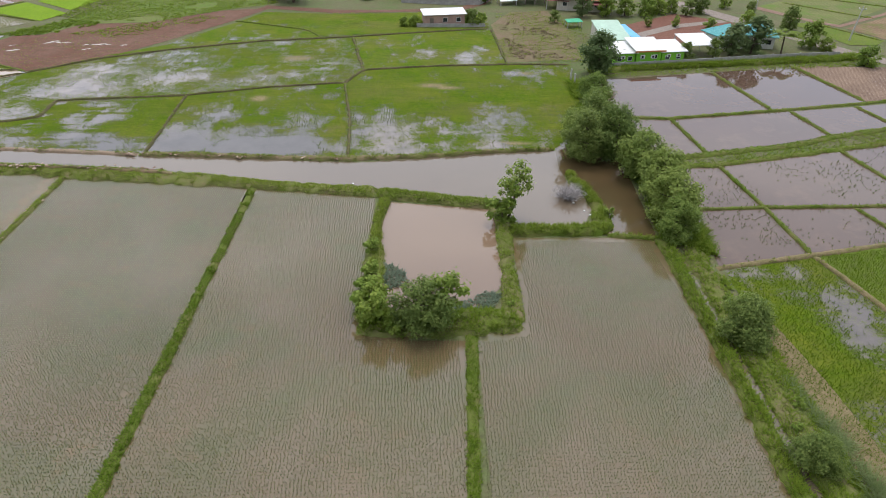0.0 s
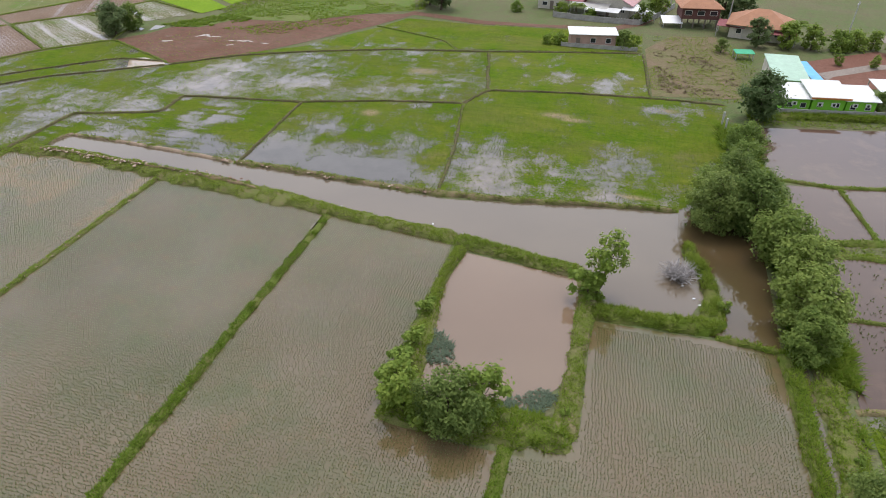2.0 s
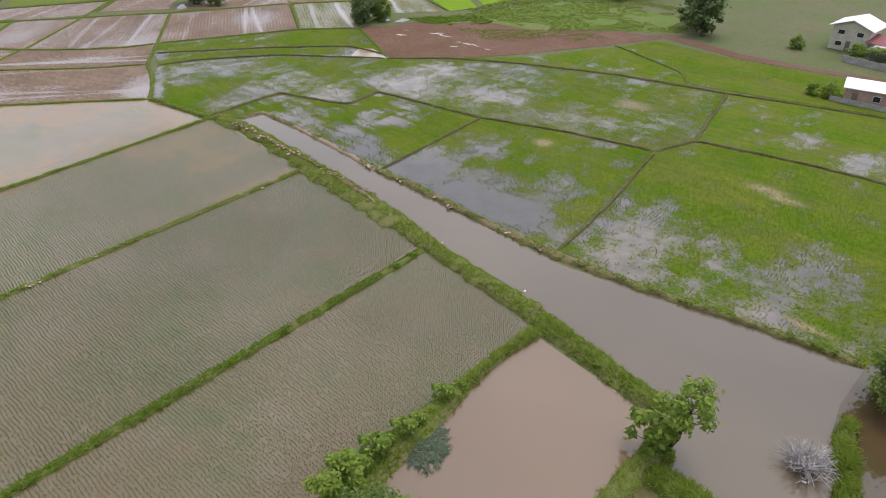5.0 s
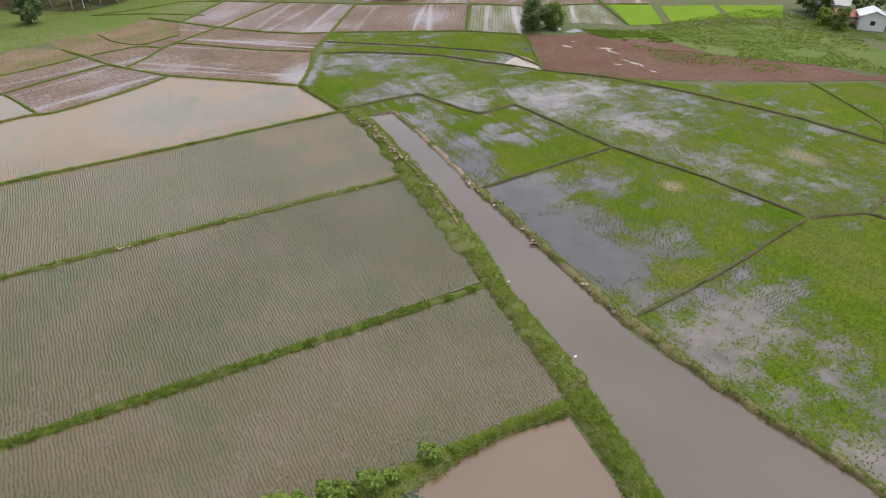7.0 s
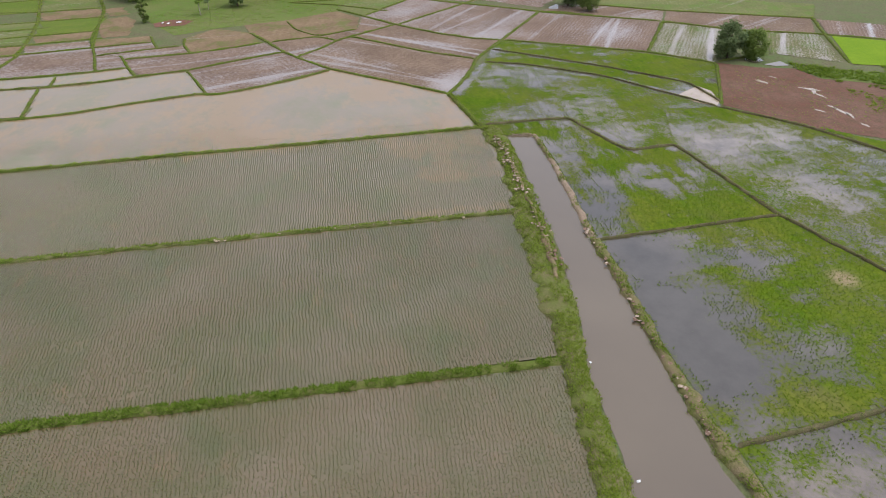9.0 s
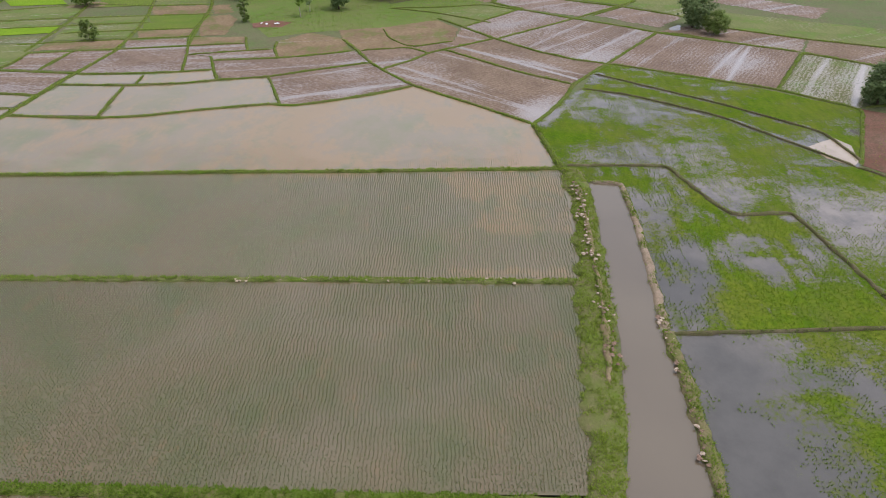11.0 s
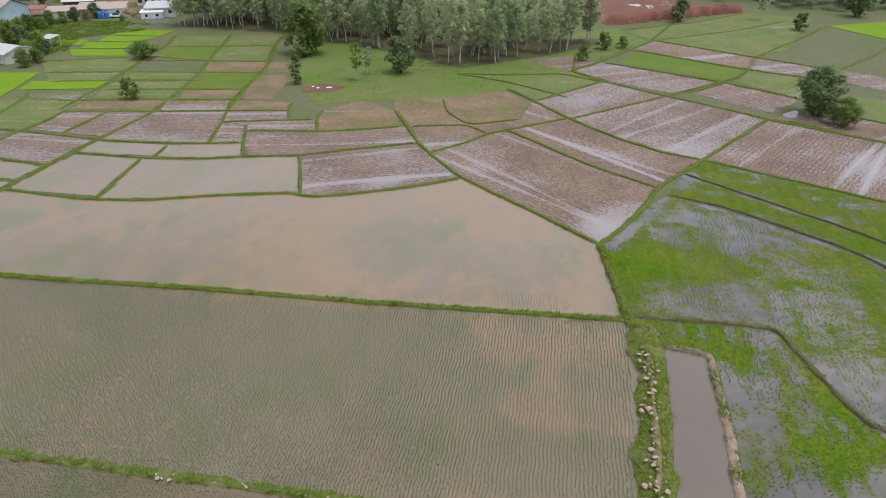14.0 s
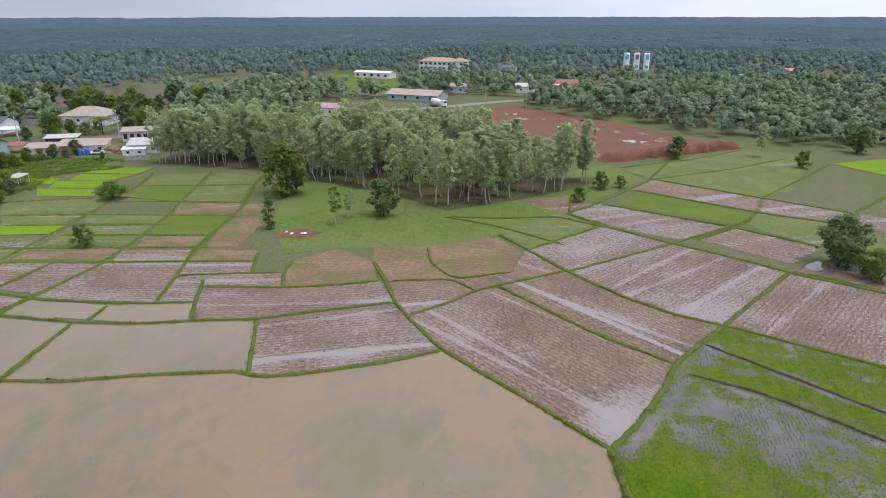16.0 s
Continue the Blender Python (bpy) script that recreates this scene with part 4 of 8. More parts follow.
# ---- stubble and tan fields to the west ----
WEST = (
    ("tan", 10, [(-92.6, 9.6), (-94, 17), (-96.3, 24.7), (-99.3, 36.5), (-112.6, 31.8), (-108.8, 16.6), (-107.6, 7)]),
    ("tan", 5, [(-108.6, 8.6), (-108.8, 16.6), (-110.8, 22.8), (-116.7, 20.2), (-115.1, 13.9), (-113.6, 8.2)]),
    ("wet", 112, [(-98.2, 38), (-100.3, 45), (-103.9, 52.4), (-108.4, 58.6), (-116.7, 52.6), (-120.5, 49.5), (-116.4, 39.2), (-112.6, 31.8), (-99.3, 36.8)]),
    ("mid", 49, [(-108.2, 59), (-102.8, 65.1), (-98.8, 69.9), (-94.2, 74.8), (-90.9, 78.6), (-95.8, 81.8), (-101.8, 84.9), (-109, 87.7), (-116, 78.2), (-122.9, 71.3), (-129.5, 64), (-127, 61.2), (-122.8, 58), (-117.2, 52.4)]),
    ("mid", 51, [(-130.3, 64.2), (-122.9, 71.3), (-116, 78.2), (-109.2, 87.7), (-114, 90.9), (-121, 96), (-123.2, 90.4), (-128.9, 83.1), (-138, 74.8)]),
    ("wet", 140, [(-138, 75), (-128.9, 83.1), (-123.2, 90.4), (-121, 96), (-131.1, 103.1), (-143, 111.2), (-148.9, 104.2), (-154.9, 94.7)]),
    ("wet", 140, [(-147.3, 68.3), (-138, 75), (-154.9, 94.7), (-164, 82.5)]),
    ("wet", 147, [(-121, 96.3), (-142.8, 111.3), (-129, 136.7), (-106.9, 123)]),
    ("weedy", 147, [(-127.8, 137.4), (-118.4, 149.2), (-97.9, 133.2), (-106.9, 123.6)]),
    ("mid", 112, [(-117.2, 52.3), (-122.8, 58), (-127.3, 60.8), (-131.4, 56.7), (-129, 46.8), (-121.5, 49.7)]),
    ("wet", 100, [(-111, 23.8), (-112.6, 31.8), (-116.4, 39.2), (-120.4, 47.5), (-121.6, 49.4), (-128.8, 45.5), (-126.3, 39.4), (-123.8, 31), (-122.2, 18.4), (-116.7, 20.2)]),
    ("wet", 98, [(-113.7, -4.8), (-114.1, 4), (-115.4, 14.4), (-125.9, 11.8), (-131.6, 10), (-129.4, -3.4)]),
    ("wet", 98, [(-115.4, 14.8), (-116.7, 20.2), (-124.8, 17), (-125.9, 12.1)]),
    ("mid", 98, [(-122.2, 18.4), (-123.8, 31), (-130, 28.5), (-128.2, 21.4), (-126, 13), (-125, 17)]),
    ("wet", 98, [(-126.1, 12.1), (-128.2, 21.4), (-128.8, 23.5), (-134, 21.7), (-132, 10)]),
    ("dry", 98, [(-124, 31), (-126.3, 39.4), (-129, 44.9), (-137.5, 41.9), (-142.5, 34), (-135.4, 28.3), (-130.6, 28.5)]),
    ("dry", 108, [(-129, 46.8), (-131.4, 56.7), (-136, 66), (-146, 67), (-153.5, 62.2), (-146.8, 50.2), (-144.3, 40.1), (-137.5, 41.9)]),
    ("mid", 51, [(-127.5, 61), (-138, 74.6), (-147, 68), (-136, 66), (-131.4, 57)]),
    ("dry", 98, [(-132.2, 10.2), (-134, 21.5), (-139, 20.3), (-138.5, 8.3)]),
    ("wet", 118, [(-165, 82), (-171.9, 76.4), (-180, 82.9), (-167.1, 106.5), (-157, 97.5)]),
    ("lush", 118, [(-180.6, 86.6), (-192.5, 92.9), (-178.1, 115.3), (-168.5, 110)]),
    ("mid", 118, [(-194.8, 90.5), (-205.8, 97.3), (-190.7, 119.9), (-179.4, 115.7)]),
    ("wet", 118, [(-178.3, 116.5), (-191.9, 121.5), (-181.2, 135), (-173.7, 131.1)]),
    ("wet", 118, [(-158.1, 100.4), (-166.4, 108.5), (-156.6, 120.8), (-147.3, 113)]),
    ("wet", 118, [(-172.2, 133.1), (-181.6, 137.4), (-165, 160), (-155, 152)]),
    ("green", 118, [(-168, 111), (-177.5, 116), (-172, 131), (-158, 121.5)]),
    ("green", 118, [(-207, 97), (-216, 91), (-252, 131), (-244, 150), (-200, 130), (-191.5, 120)]),
    ("green", 100, [(-147.6, 68.5), (-164, 82), (-172, 75), (-156, 62.5)]),
    ("bright", 118, [(-233.2, 150.7), (-242.3, 169.1), (-225, 175), (-218, 160)]),
    ("bright", 147, [(-109.9, 167.6), (-104.2, 176.8), (-89, 166), (-91.8, 158.6)]),
    ("bright", 147, [(-102.2, 178), (-96.2, 190.2), (-85.8, 183), (-89.5, 169)]),
    ("bright", 147, [(-95.5, 191.4), (-87.2, 205.7), (-78.7, 194.6), (-85.2, 184.4)]),
    ("weedy", 147, [(-101.3, 147.2), (-115.4, 155.3), (-111.8, 165.6), (-93.2, 157.6)]),
    ("wet", 147, [(-123.2, 173.6), (-115.6, 185.9), (-105.6, 178), (-111.4, 167.8)]),
    ("mid", 118, [(-144, 112), (-150, 122), (-138, 142), (-129.5, 137.4)]),
    ("mid", 118, [(-129, 137.8), (-137.6, 142.6), (-124, 172.6), (-112.6, 165.6), (-118.4, 150)]),
    ("green", 118, [(-138.6, 142.6), (-150.4, 123.4), (-162, 131), (-137, 183), (-124.6, 174)]),
    ("mid", 118, [(-179.2, 64.8), (-186.8, 76.3), (-179.6, 82), (-171.4, 74.6)]),
    ("green", 118, [(-158.4, 62.8), (-166.8, 71.8), (-161.8, 80.6), (-150.4, 68.9)]),
    ("dry", 98, [(-166.0, -11.7), (-167.8, 2.5), (-159.9, 6.7), (-157.5, -6.8)]),
    ("dry", 98, [(-167.6, 3.5), (-168.1, 8.2), (-159.7, 11.8), (-159.6, 7.1)]),
    ("dry", 70, [(-155.7, 4.7), (-158.3, 11.1), (-154.0, 14.3), (-140.5, 15.5), (-139.6, 10.0)]),
    ("dry", 98, [(-143.4, -5.3), (-145.4, 7.0), (-139.5, 8.0), (-137.7, -2.8)]),
    ("mid", 98, [(-135.5, -4.4), (-137.6, 7.8), (-132.2, 9.7), (-130.2, -2.6)]),
    ("green", 98, [(-154.3, -26.0), (-157.0, -8.9), (-151.3, -5.9), (-148.7, -22.4)]),
    ("lush", 98, [(-149.7, -6.5), (-157.9, 7.0), (-146.2, 6.6), (-144.1, -4.5)]),
    ("lush", 98, [(-156.6, -8.0), (-158.9, 6.3), (-151.8, 2.8), (-151.2, -5.4)]),
    ("green", 98, [(-150.6, -43.2), (-153.7, -26.3), (-147.2, -26.3), (-144.7, -37.9)]),
    ("green", 98, [(-159.3, -51.0), (-165.8, -34.7), (-163.7, -27.4), (-155.1, -26.7), (-151.6, -44.1)]),
    ("lush", 98, [(-178.2, -28.9), (-180.9, -15.6), (-167.3, -11.8), (-164.9, -24.3)]),
    ("green", 98, [(-180.6, -14.1), (-184.3, -2.0), (-169.1, 2.5), (-167.0, -10.7)]),
    ("green", 98, [(-190.6, -32.8), (-194.3, -18.6), (-181.9, -15.5), (-179.3, -28.5)]),
    ("green", 98, [(-194.5, -17.2), (-196.0, -4.1), (-185.1, -1.9), (-182.1, -14.3)]),
    ("bright", 98, [(-172.2, -52.4), (-174.2, -38.4), (-168.3, -33.8), (-166.1, -47.3)]),
    ("bright", 98, [(-179.9, -53.1), (-182.7, -40.8), (-175.2, -38.4), (-173.6, -50.3)]),
    ("bright", 98, [(-195.9, -53.6), (-197.9, -37.2), (-190.4, -37.2), (-189.0, -52.0)]),
    ("bright", 98, [(-187.8, -52.0), (-189.3, -37.0), (-183.5, -39.5), (-181.4, -50.8)]),
    ("bright", 98, [(-182.5, -63.7), (-182.8, -54.1), (-176.6, -52.2), (-176.3, -59.0)]),
    ("tan", 5, [(-93.3, -6.0), (-102.0, -5.6), (-107.0, -4.6), (-107.3, 0.6), (-107.8, 6.6), (-107.4, 7.4), (-103.1, 7.8), (-93.4, 8.8), (-93.2, 1.0)]),
    ("tan", 5, [(-113.3, -4.9), (-113.3, 1.6), (-113.2, 7.9), (-108.8, 8.4), (-108.1, 1.2), (-107.9, -4.7), (-111.1, -5.3)]),
    ("wet", 95, [(-105.0, -22.1), (-109.7, -21.8), (-115.2, -21.3), (-114.9, -14.0), (-113.7, -6.2), (-103.0, -6.3), (-103.2, -12.7)]),
    ("wet", 95, [(-114.2, -39.2), (-115.2, -23.4), (-109.5, -23.6), (-108.7, -34.6)]),
    ("wet", 95, [(-107.6, -33.7), (-108.8, -23.7), (-105.1, -23.0), (-103.9, -30.6)]),
    ("tan", 5, [(-102.4, -29.3), (-103.2, -15.9), (-102.0, -6.2), (-96.7, -7.4), (-96.8, -24.6)]),
    ("tan", 5, [(-95.9, -23.8), (-95.8, -7.0), (-89.7, -8.0), (-89.6, -18.6)]),
    ("tan", 5, [(-88.9, -18.0), (-89.2, -8.2), (-84.8, -14.5)]),
    ("mid", 95, [(-116.6, -20.3), (-121.1, -20.2), (-126.8, -20.4), (-127.8, -12.9), (-116.3, -13.5)]),
    ("wet", 98, [(-116.2, -12.5), (-127.8, -11.9), (-128.7, -3.6), (-122.3, -4.5), (-115.3, -4.4)]),
    ("green", 98, [(-117.2, -31.1), (-132.2, -33.5), (-133.2, -21.4), (-127.6, -21.2), (-121.4, -20.8), (-116.6, -21.5), (-116.7, -25.7)]),
    ("green", 98, [(-116.1, -40.8), (-125.8, -48.9), (-130.1, -38.0), (-132.7, -37.3), (-132.3, -34.1), (-117.3, -31.6)]),
    ("dry", 98, [(-128.5, -20.8), (-134.6, -20.7), (-136.4, -4.0), (-130.1, -3.8)]),
    ("weedy", 98, [(-133.7, -37.5), (-137.0, -37.2), (-139.7, -22.5), (-134.2, -22.0)]),
    ("bright", 98, [(-138.0, -40.0), (-144.3, -41.5), (-148.1, -24.9), (-141.7, -23.1)]),
    ("bright", 98, [(-147.3, -67.0), (-150.9, -44.6), (-138.3, -41.1), (-131.5, -39.7), (-126.8, -49.8)]),
    ("green", 98, [(-140.4, -22.1), (-146.8, -23.2), (-150.1, -6.9), (-143.4, -6.9), (-138.1, -4.5), (-135.4, -20.7)]),
)
KINDS = {"tan": (TAN_WATER, "flooded paddy of tan silty water with orange mud"), "wet": (PLOUGHED_WET, "puddled brown stubble field with films of water"),
         "mid": (PLOUGHED, "ploughed brown stubble field streaked with water"), "dry": (PLOUGHED_DRY, "dry brown stubble field with wheel tracks"),
         "weedy": (PLOUGHED_WEEDY, "weedy green stubble field with pale water in furrows"), "green": (PLOUGHED_GREEN, "fallow field of brown stubble and weeds"), "lush": (GREEN_FIELD, "green field of young rice"),
         "bright": (BRIGHT_RICE, "vivid yellow-green rice seedling bed")}
PUDDLES = ((-96, 80, 5, 4, 1.2), (-101, 83, 4, 3, 0.8), (-113, 62, 3, 3, 0.5), (-108, 68, 3, 3, 0.4), (-122, 66, 4, 3, 0.4), (-106, 47, 4, 4, 0.4), (-116, 47, 4, 3, 0.6), (-127, 90, 5, 5, 0.7), (-140, 92, 5, 5, 0.3), (-125, 103, 4, 6, 0.7), (-110, 92, 3, 3, 0.3), (-151, 76, 6, 5, 0.4), (-123, 10, 3, 5, 0.6), (-120, -2, 3, 5, 0.5), (-120, 22, 3, 4, 0.5))


def furrowed(angle, seed, corners, bias):
    """How wet a stubble field is: long streaks and wheel tracks along the furrows, and puddles."""
    ca, sa = math.cos(radians(angle)), math.sin(radians(angle))
    cx, cy = sum(p[0] for p in corners) / len(corners), sum(p[1] for p in corners) / len(corners)
    tracks = np.random.default_rng(seed).uniform(-9, 9, 3)

    def wet(x, y):
        u, v = (x - cx) * ca + (y - cy) * sa, (y - cy) * ca - (x - cx) * sa
        w = bias + 0.9 * (fbm(u * 0.05 + seed, v * 0.11, seed, 4) - 0.5) + 0.35 * (fbm(u * 0.07 + seed, v * 0.5, seed + 3, 3) - 0.5)
        for v0 in tracks:
            w = w + 0.42 * np.exp(-((v - v0 - 1.2 * np.sin(u * 0.06 + v0)) / 0.4) ** 2)
        for wx, wy, rx, ry, d in PUDDLES:
            w = w + 0.5 * d * np.exp(-((x - wx) / rx) ** 2 - ((y - wy) / ry) ** 2)
        return w
    return wet


for level, (kind, angle, corners) in enumerate(WEST):
    z = 0.03 + 0.0025 * (level % 17)
    if kind == "tan":
        silt_field(KINDS[kind][1], TAN_WATER, corners, 0.05, cell=0.8, z=z)
    elif kind in ("wet", "mid", "weedy", "green", "dry"):
        soak = furrowed(angle, 400 + level, corners, {"wet": 0.16, "mid": 0.08, "weedy": 0.14, "green": -0.05, "dry": -0.05}[kind])
        near = max(p[0] for p in corners) > -140
        cover_field("stubble_field", KINDS[kind][1], KINDS[kind][0], corners, lambda x, y: x * 0, 0.45 if near else 0.9, z, "field", soak, angle=angle)
        if kind in ("wet", "mid") and min(p[0] for p in corners) > -156:
            seedlings("stubble", "cut brown rice stubble in furrow rows", corners, 0.3, 0.13, STUBBLE, 400 + level, count=3, lean=1.8, width=0.12, wave=0.05, cat="stubble", jitter=0.11, angle=angle, across=0.6,
                      keep=lambda x, y, s=soak: (1 - step01(0.1, 0.45, s(x, y))) * 0.7)
    else:
        field("rice_paddy", KINDS[kind][1], KINDS[kind][0], corners, angle, 0.085 if kind == "bright" else z, category="field")
field("meadow", "rough weedy grass beyond red soil", MEADOW, [(-93, 147.5), (-86, 161), (-80, 182), (-66, 192), (-46, 190), (-42, 176), (-52.3, 170), (-66, 158.4), (-80.6, 156.4), (-85.6, 147.4)], z=0.04, category="meadow")
field("bare_soil", "bare red laterite soil with puddles", BROWN_LATERITE, [(-97.9, 133.2), (-77.2, 122.3), (-64.6, 132.2), (-58, 141.7), (-48.3, 157.8), (-40.6, 173), (-52.3, 169.6), (-66, 158), (-80.6, 156), (-85.6, 147), (-91.6, 146), (-93.6, 139.4)], z=0.05, category="soil")
field("bare_soil", "levelled building site of red laterite soil", RED_SOIL, [(-326.6, 40.2), (-344, 54.2), (-306.4, 90.5), (-253.3, 129.6), (-227, 87.3), (-246.2, 72.7), (-281.4, 47.2)], z=0.06, category="soil")
field("road", "red dirt track", BROWN_LATERITE, [(-48, 158), (-41, 172), (-23, 168), (-8.6, 169.6), (7.5, 171.4), (14.5, 178), (22.5, 199), (20, 200), (12, 180.2), (6.8, 174), (-8.6, 172), (-23, 171.4), (-42, 175.4), (-50, 160)], z=0.055, category="road")
field("road", "pale concrete village road", CONCRETE_ROAD, [(64, 182), (75, 160), (87.5, 137.5), (96, 126), (110, 112), (113, 114), (99, 129), (91.5, 139), (79.5, 163), (68, 184)], z=0.06, category="road")
FALLOW_TEXT = "dry fallow plot of tan and green stubble"
field("fallow_plot", FALLOW_TEXT, PLOUGHED_GREEN, [(87.6, 178.6), (103.8, 190), (140, 200), (130, 184), (99.6, 160.4), (92.4, 167)], 40, z=0.06, category="field")
field("fallow_plot", FALLOW_TEXT, PLOUGHED_DRY, [(99.8, 157), (124, 173.6), (132, 168), (104.4, 146.6)], 40, z=0.064, category="field")
field("fallow_plot", "strip of bright green fallow grass", GREEN_FIELD, [(87.7, 162), (93.9, 161.4), (102.6, 146.4), (99, 143), (93, 143.1), (90.3, 153.6)], 40, z=0.068, category="field")
field("road", "pale sandy track between fallow plots", DIRT_ROAD, [(85.4, 176), (92.2, 165.2), (98.8, 157.9), (116.4, 169.6), (140, 186), (139, 188), (117.6, 172), (99.6, 160), (94.0, 166.6), (87.6, 178)], z=0.072, category="road")
for k, line in enumerate(([(104, 147), (118, 158), (132, 168)], [(96, 183), (108, 170), (112, 167)], [(108, 189), (124, 178)], [(93.9, 161.4), (102.6, 146.4)])):
    bund("low faint grassy bund between fallow plots", [(x, y, 0.8) for x, y in line], 0.2, 0.9, 8, 0.2, blade=GRASS_YELLOW, seed=230 + k)
field("footpath", "pale concrete path across a yard", CONCRETE_ROAD, [(48, 147), (49.5, 149.5), (60, 157), (73, 162), (72, 164), (58, 159.2), (47, 151)], z=0.07, category="path")
field("yard", "bare red-brown yard between houses", RED_SOIL, [(44.5, 157), (62.4, 170), (76, 160.4), (68, 150), (60, 146), (47, 141)], z=0.05, category="yard")
field("bare_soil", "weedy bare soil with brush debris", CLEARED, [(15.8, 129.5), (14.5, 158), (20, 170), (30, 172), (33, 150), (31, 132)], z=0.05, category="soil")

# ---- paddies east of the tree row ----
EAST = [
    [(29, 101.5), (39.2, 100.6), (58.2, 104.3), (55.2, 124), (32.5, 119.5)], [(58.6, 104.5), (77, 108.6), (73, 128.3), (55.4, 124)], [(77.3, 108.8), (92, 112), (92, 128), (73.4, 128.3)],
    [(33, 99.6), (39.5, 100.2), (41, 87), (32.8, 85.2)], [(39.8, 100.2), (61.2, 103.9), (63, 93.4), (41.2, 87)], [(61.4, 103.9), (73.8, 106.2), (75.8, 97), (63.2, 93.5)], [(74, 106.3), (92, 110), (92, 102), (76, 97.2)],
    [(33, 82), (41, 83.2), (42.6, 71.2), (33, 70.6)], [(41.4, 83.2), (61.3, 88.2), (64.5, 72.4), (42.8, 71.2)], [(61.6, 88.2), (88, 95.5), (88, 74), (64.8, 72.4)],
    [(33, 70.4), (42.6, 71), (43.4, 60.5), (32, 58)], [(42.9, 71), (54.2, 71.2), (56.5, 63.3), (43.7, 60.5)], [(54.5, 71.2), (80, 73), (80, 68), (56.8, 63.4)],
]
for corners in EAST:
    dry_corner = corners[0] == (77.3, 108.8)
    field("rice_paddy", "paddy drying to brown mud" if dry_corner else "flooded bare paddy of grey-brown water", PLOUGHED if dry_corner else EAST_WATER, corners, 70)
for k, corners in enumerate(EAST[7:12]):
    seedlings("rice_clumps", "dark rice clumps standing in grey water", corners, 0.45, 0.2, RICE_DARK, 60 + k, count=5, width=0.07, pitch=0.5, jitter=0.14, lean=1.0,
              keep=lambda x, y, k=k: step01(0.42, 0.62, fbm(x * 0.22, y * 0.22, 80 + k)) * (0.6 if k == 3 else 0.4))
NEAR_EAST = [(32.2, 57.5), (43.3, 60), (46, 50.4), (49.5, 38), (49, 24), (33, 24), (32.2, 40)]
near_cover = patches(47, 0.9, ((34, 57.5, 6, 1.6, 0.7), (46, 50, 2.2, 9, 0.35), (44, 52, 3, 4, 0.3), (48.5, 38, 2, 8, 0.3)), 0.12)
cover_field("rice_paddy", "flooded field with rows of bright green rice", FLOODED, NEAR_EAST, near_cover, 0.5, silt=((40, 52, 12, 12, 0.4),))
seedlings("young_rice", "rows of bright green young rice", NEAR_EAST, 0.24, 0.3, RICE_GREEN, 48, count=5, keep=lambda x, y: (0.12 + 0.88 * step01(0.1, 0.5, near_cover(x, y))) * 0.9, lean=1.2, width=0.05, wave=0.05, jitter=0.05, angle=-72, across=0.42)
FAR_EAST = [(43.8, 60.2), (56.5, 63), (80, 68), (80, 24), (50, 24), (49.8, 38), (46.4, 50.4)]
field("rice_paddy", "dense bright green rice field", GREEN_FIELD, FAR_EAST, 20)
seedlings("young_rice", "dense bright green young rice", [(44, 60), (58, 62.5), (62, 50), (50.5, 40), (46.6, 50.4)], 0.33, 0.3, RICE_GREEN, 49, count=5, lean=1.3, width=0.06, wave=0.08)
field("bare_soil", "dry straw-covered strip of soil", STRAW, [(31.6, 50), (33.8, 48), (35.0, 40), (35.6, 31), (35.4, 24), (32.6, 24), (32.2, 33), (31.6, 42)], z=0.05, category="soil")

# ---- bunds ----
G_BANK = "broad earth canal bank overgrown with green grass"
G_BUND = "narrow grassy earth bund between flooded paddies"
bund(G_BANK, [(-75.5, 82, 3.2), (-67, 82.2, 3), (-59, 81.7, 3.1), (-50.5, 80.6, 3.2), (-44, 80, 3.6), (-37, 79.1, 3.8), (-28, 78, 3.2), (-22, 76.8, 2.2), (-16, 75.9, 2.6), (-7, 74.8, 2.8)], 0.45, 0.4, 26, 0.16, soil=MIXED_SOIL, blade=GRASS_BANK, seed=2, wild=0.4)
bund(G_BANK, [(-7, 74.8, 2.6), (0, 73.2, 2.5), (8, 71.6, 2.6)], 0.5, 0.4, 24, 0.24, soil=MIXED_SOIL, blade=GRASS_BANK, seed=3)
bund("bare crumbling tan earth bund of the canal", [(-71.6, 84, 0.7), (-71.2, 88.1, 0.8), (-62, 87.9, 0.85), (-49.4, 86.9, 1.0), (-42, 86.1, 1.2)], 0.28, 0.4, 30, 0.15, soil=PALE_SOIL, seed=17, bare=0.15, wild=0.35)
bund("bare reddish subsoil spread along the canal bank", [(-71, 82.3, 0.6), (-60, 81.8, 0.7), (-50, 81.1, 0.7), (-40, 80.3, 0.8), (-34, 79.2, 0.5)], 0.66, 0.4, 22, 0.18, soil=BARE_SOIL, seed=18, bare=0.06, wild=1.0)
bund("earth canal bund with crumbling tan soil edge and grass", [(-42, 86.1, 1.3), (-35, 86.1, 1.2), (-23, 85.2, 1.2), (-12.3, 84.9, 1.7), (-3, 85.5, 1.25), (4, 86.5, 1.0), (11.5, 87.7, 1.0), (18.5, 88.3, 0.9)], 0.4, 0.4, 16, 0.18, soil=CRUMBLED, seed=4, bare=0.1, wild=0.6)
bund("short grassy bank at the end of the canal", [(9.2, 65.4, 2.7), (16, 65.3, 2.3), (20.8, 65.6, 2.7), (21.3, 70, 1.9), (20.9, 74, 1.7), (19.6, 78, 1.7), (19.3, 81, 0.8)], 0.55, 0.4, 22, 0.34, blade=GRASS_BANK, seed=5)
bund(G_BUND, [(21, 64.5, 0.9), (27, 63.7, 0.9)], 0.3, 0.4, 8, 0.3, seed=6)
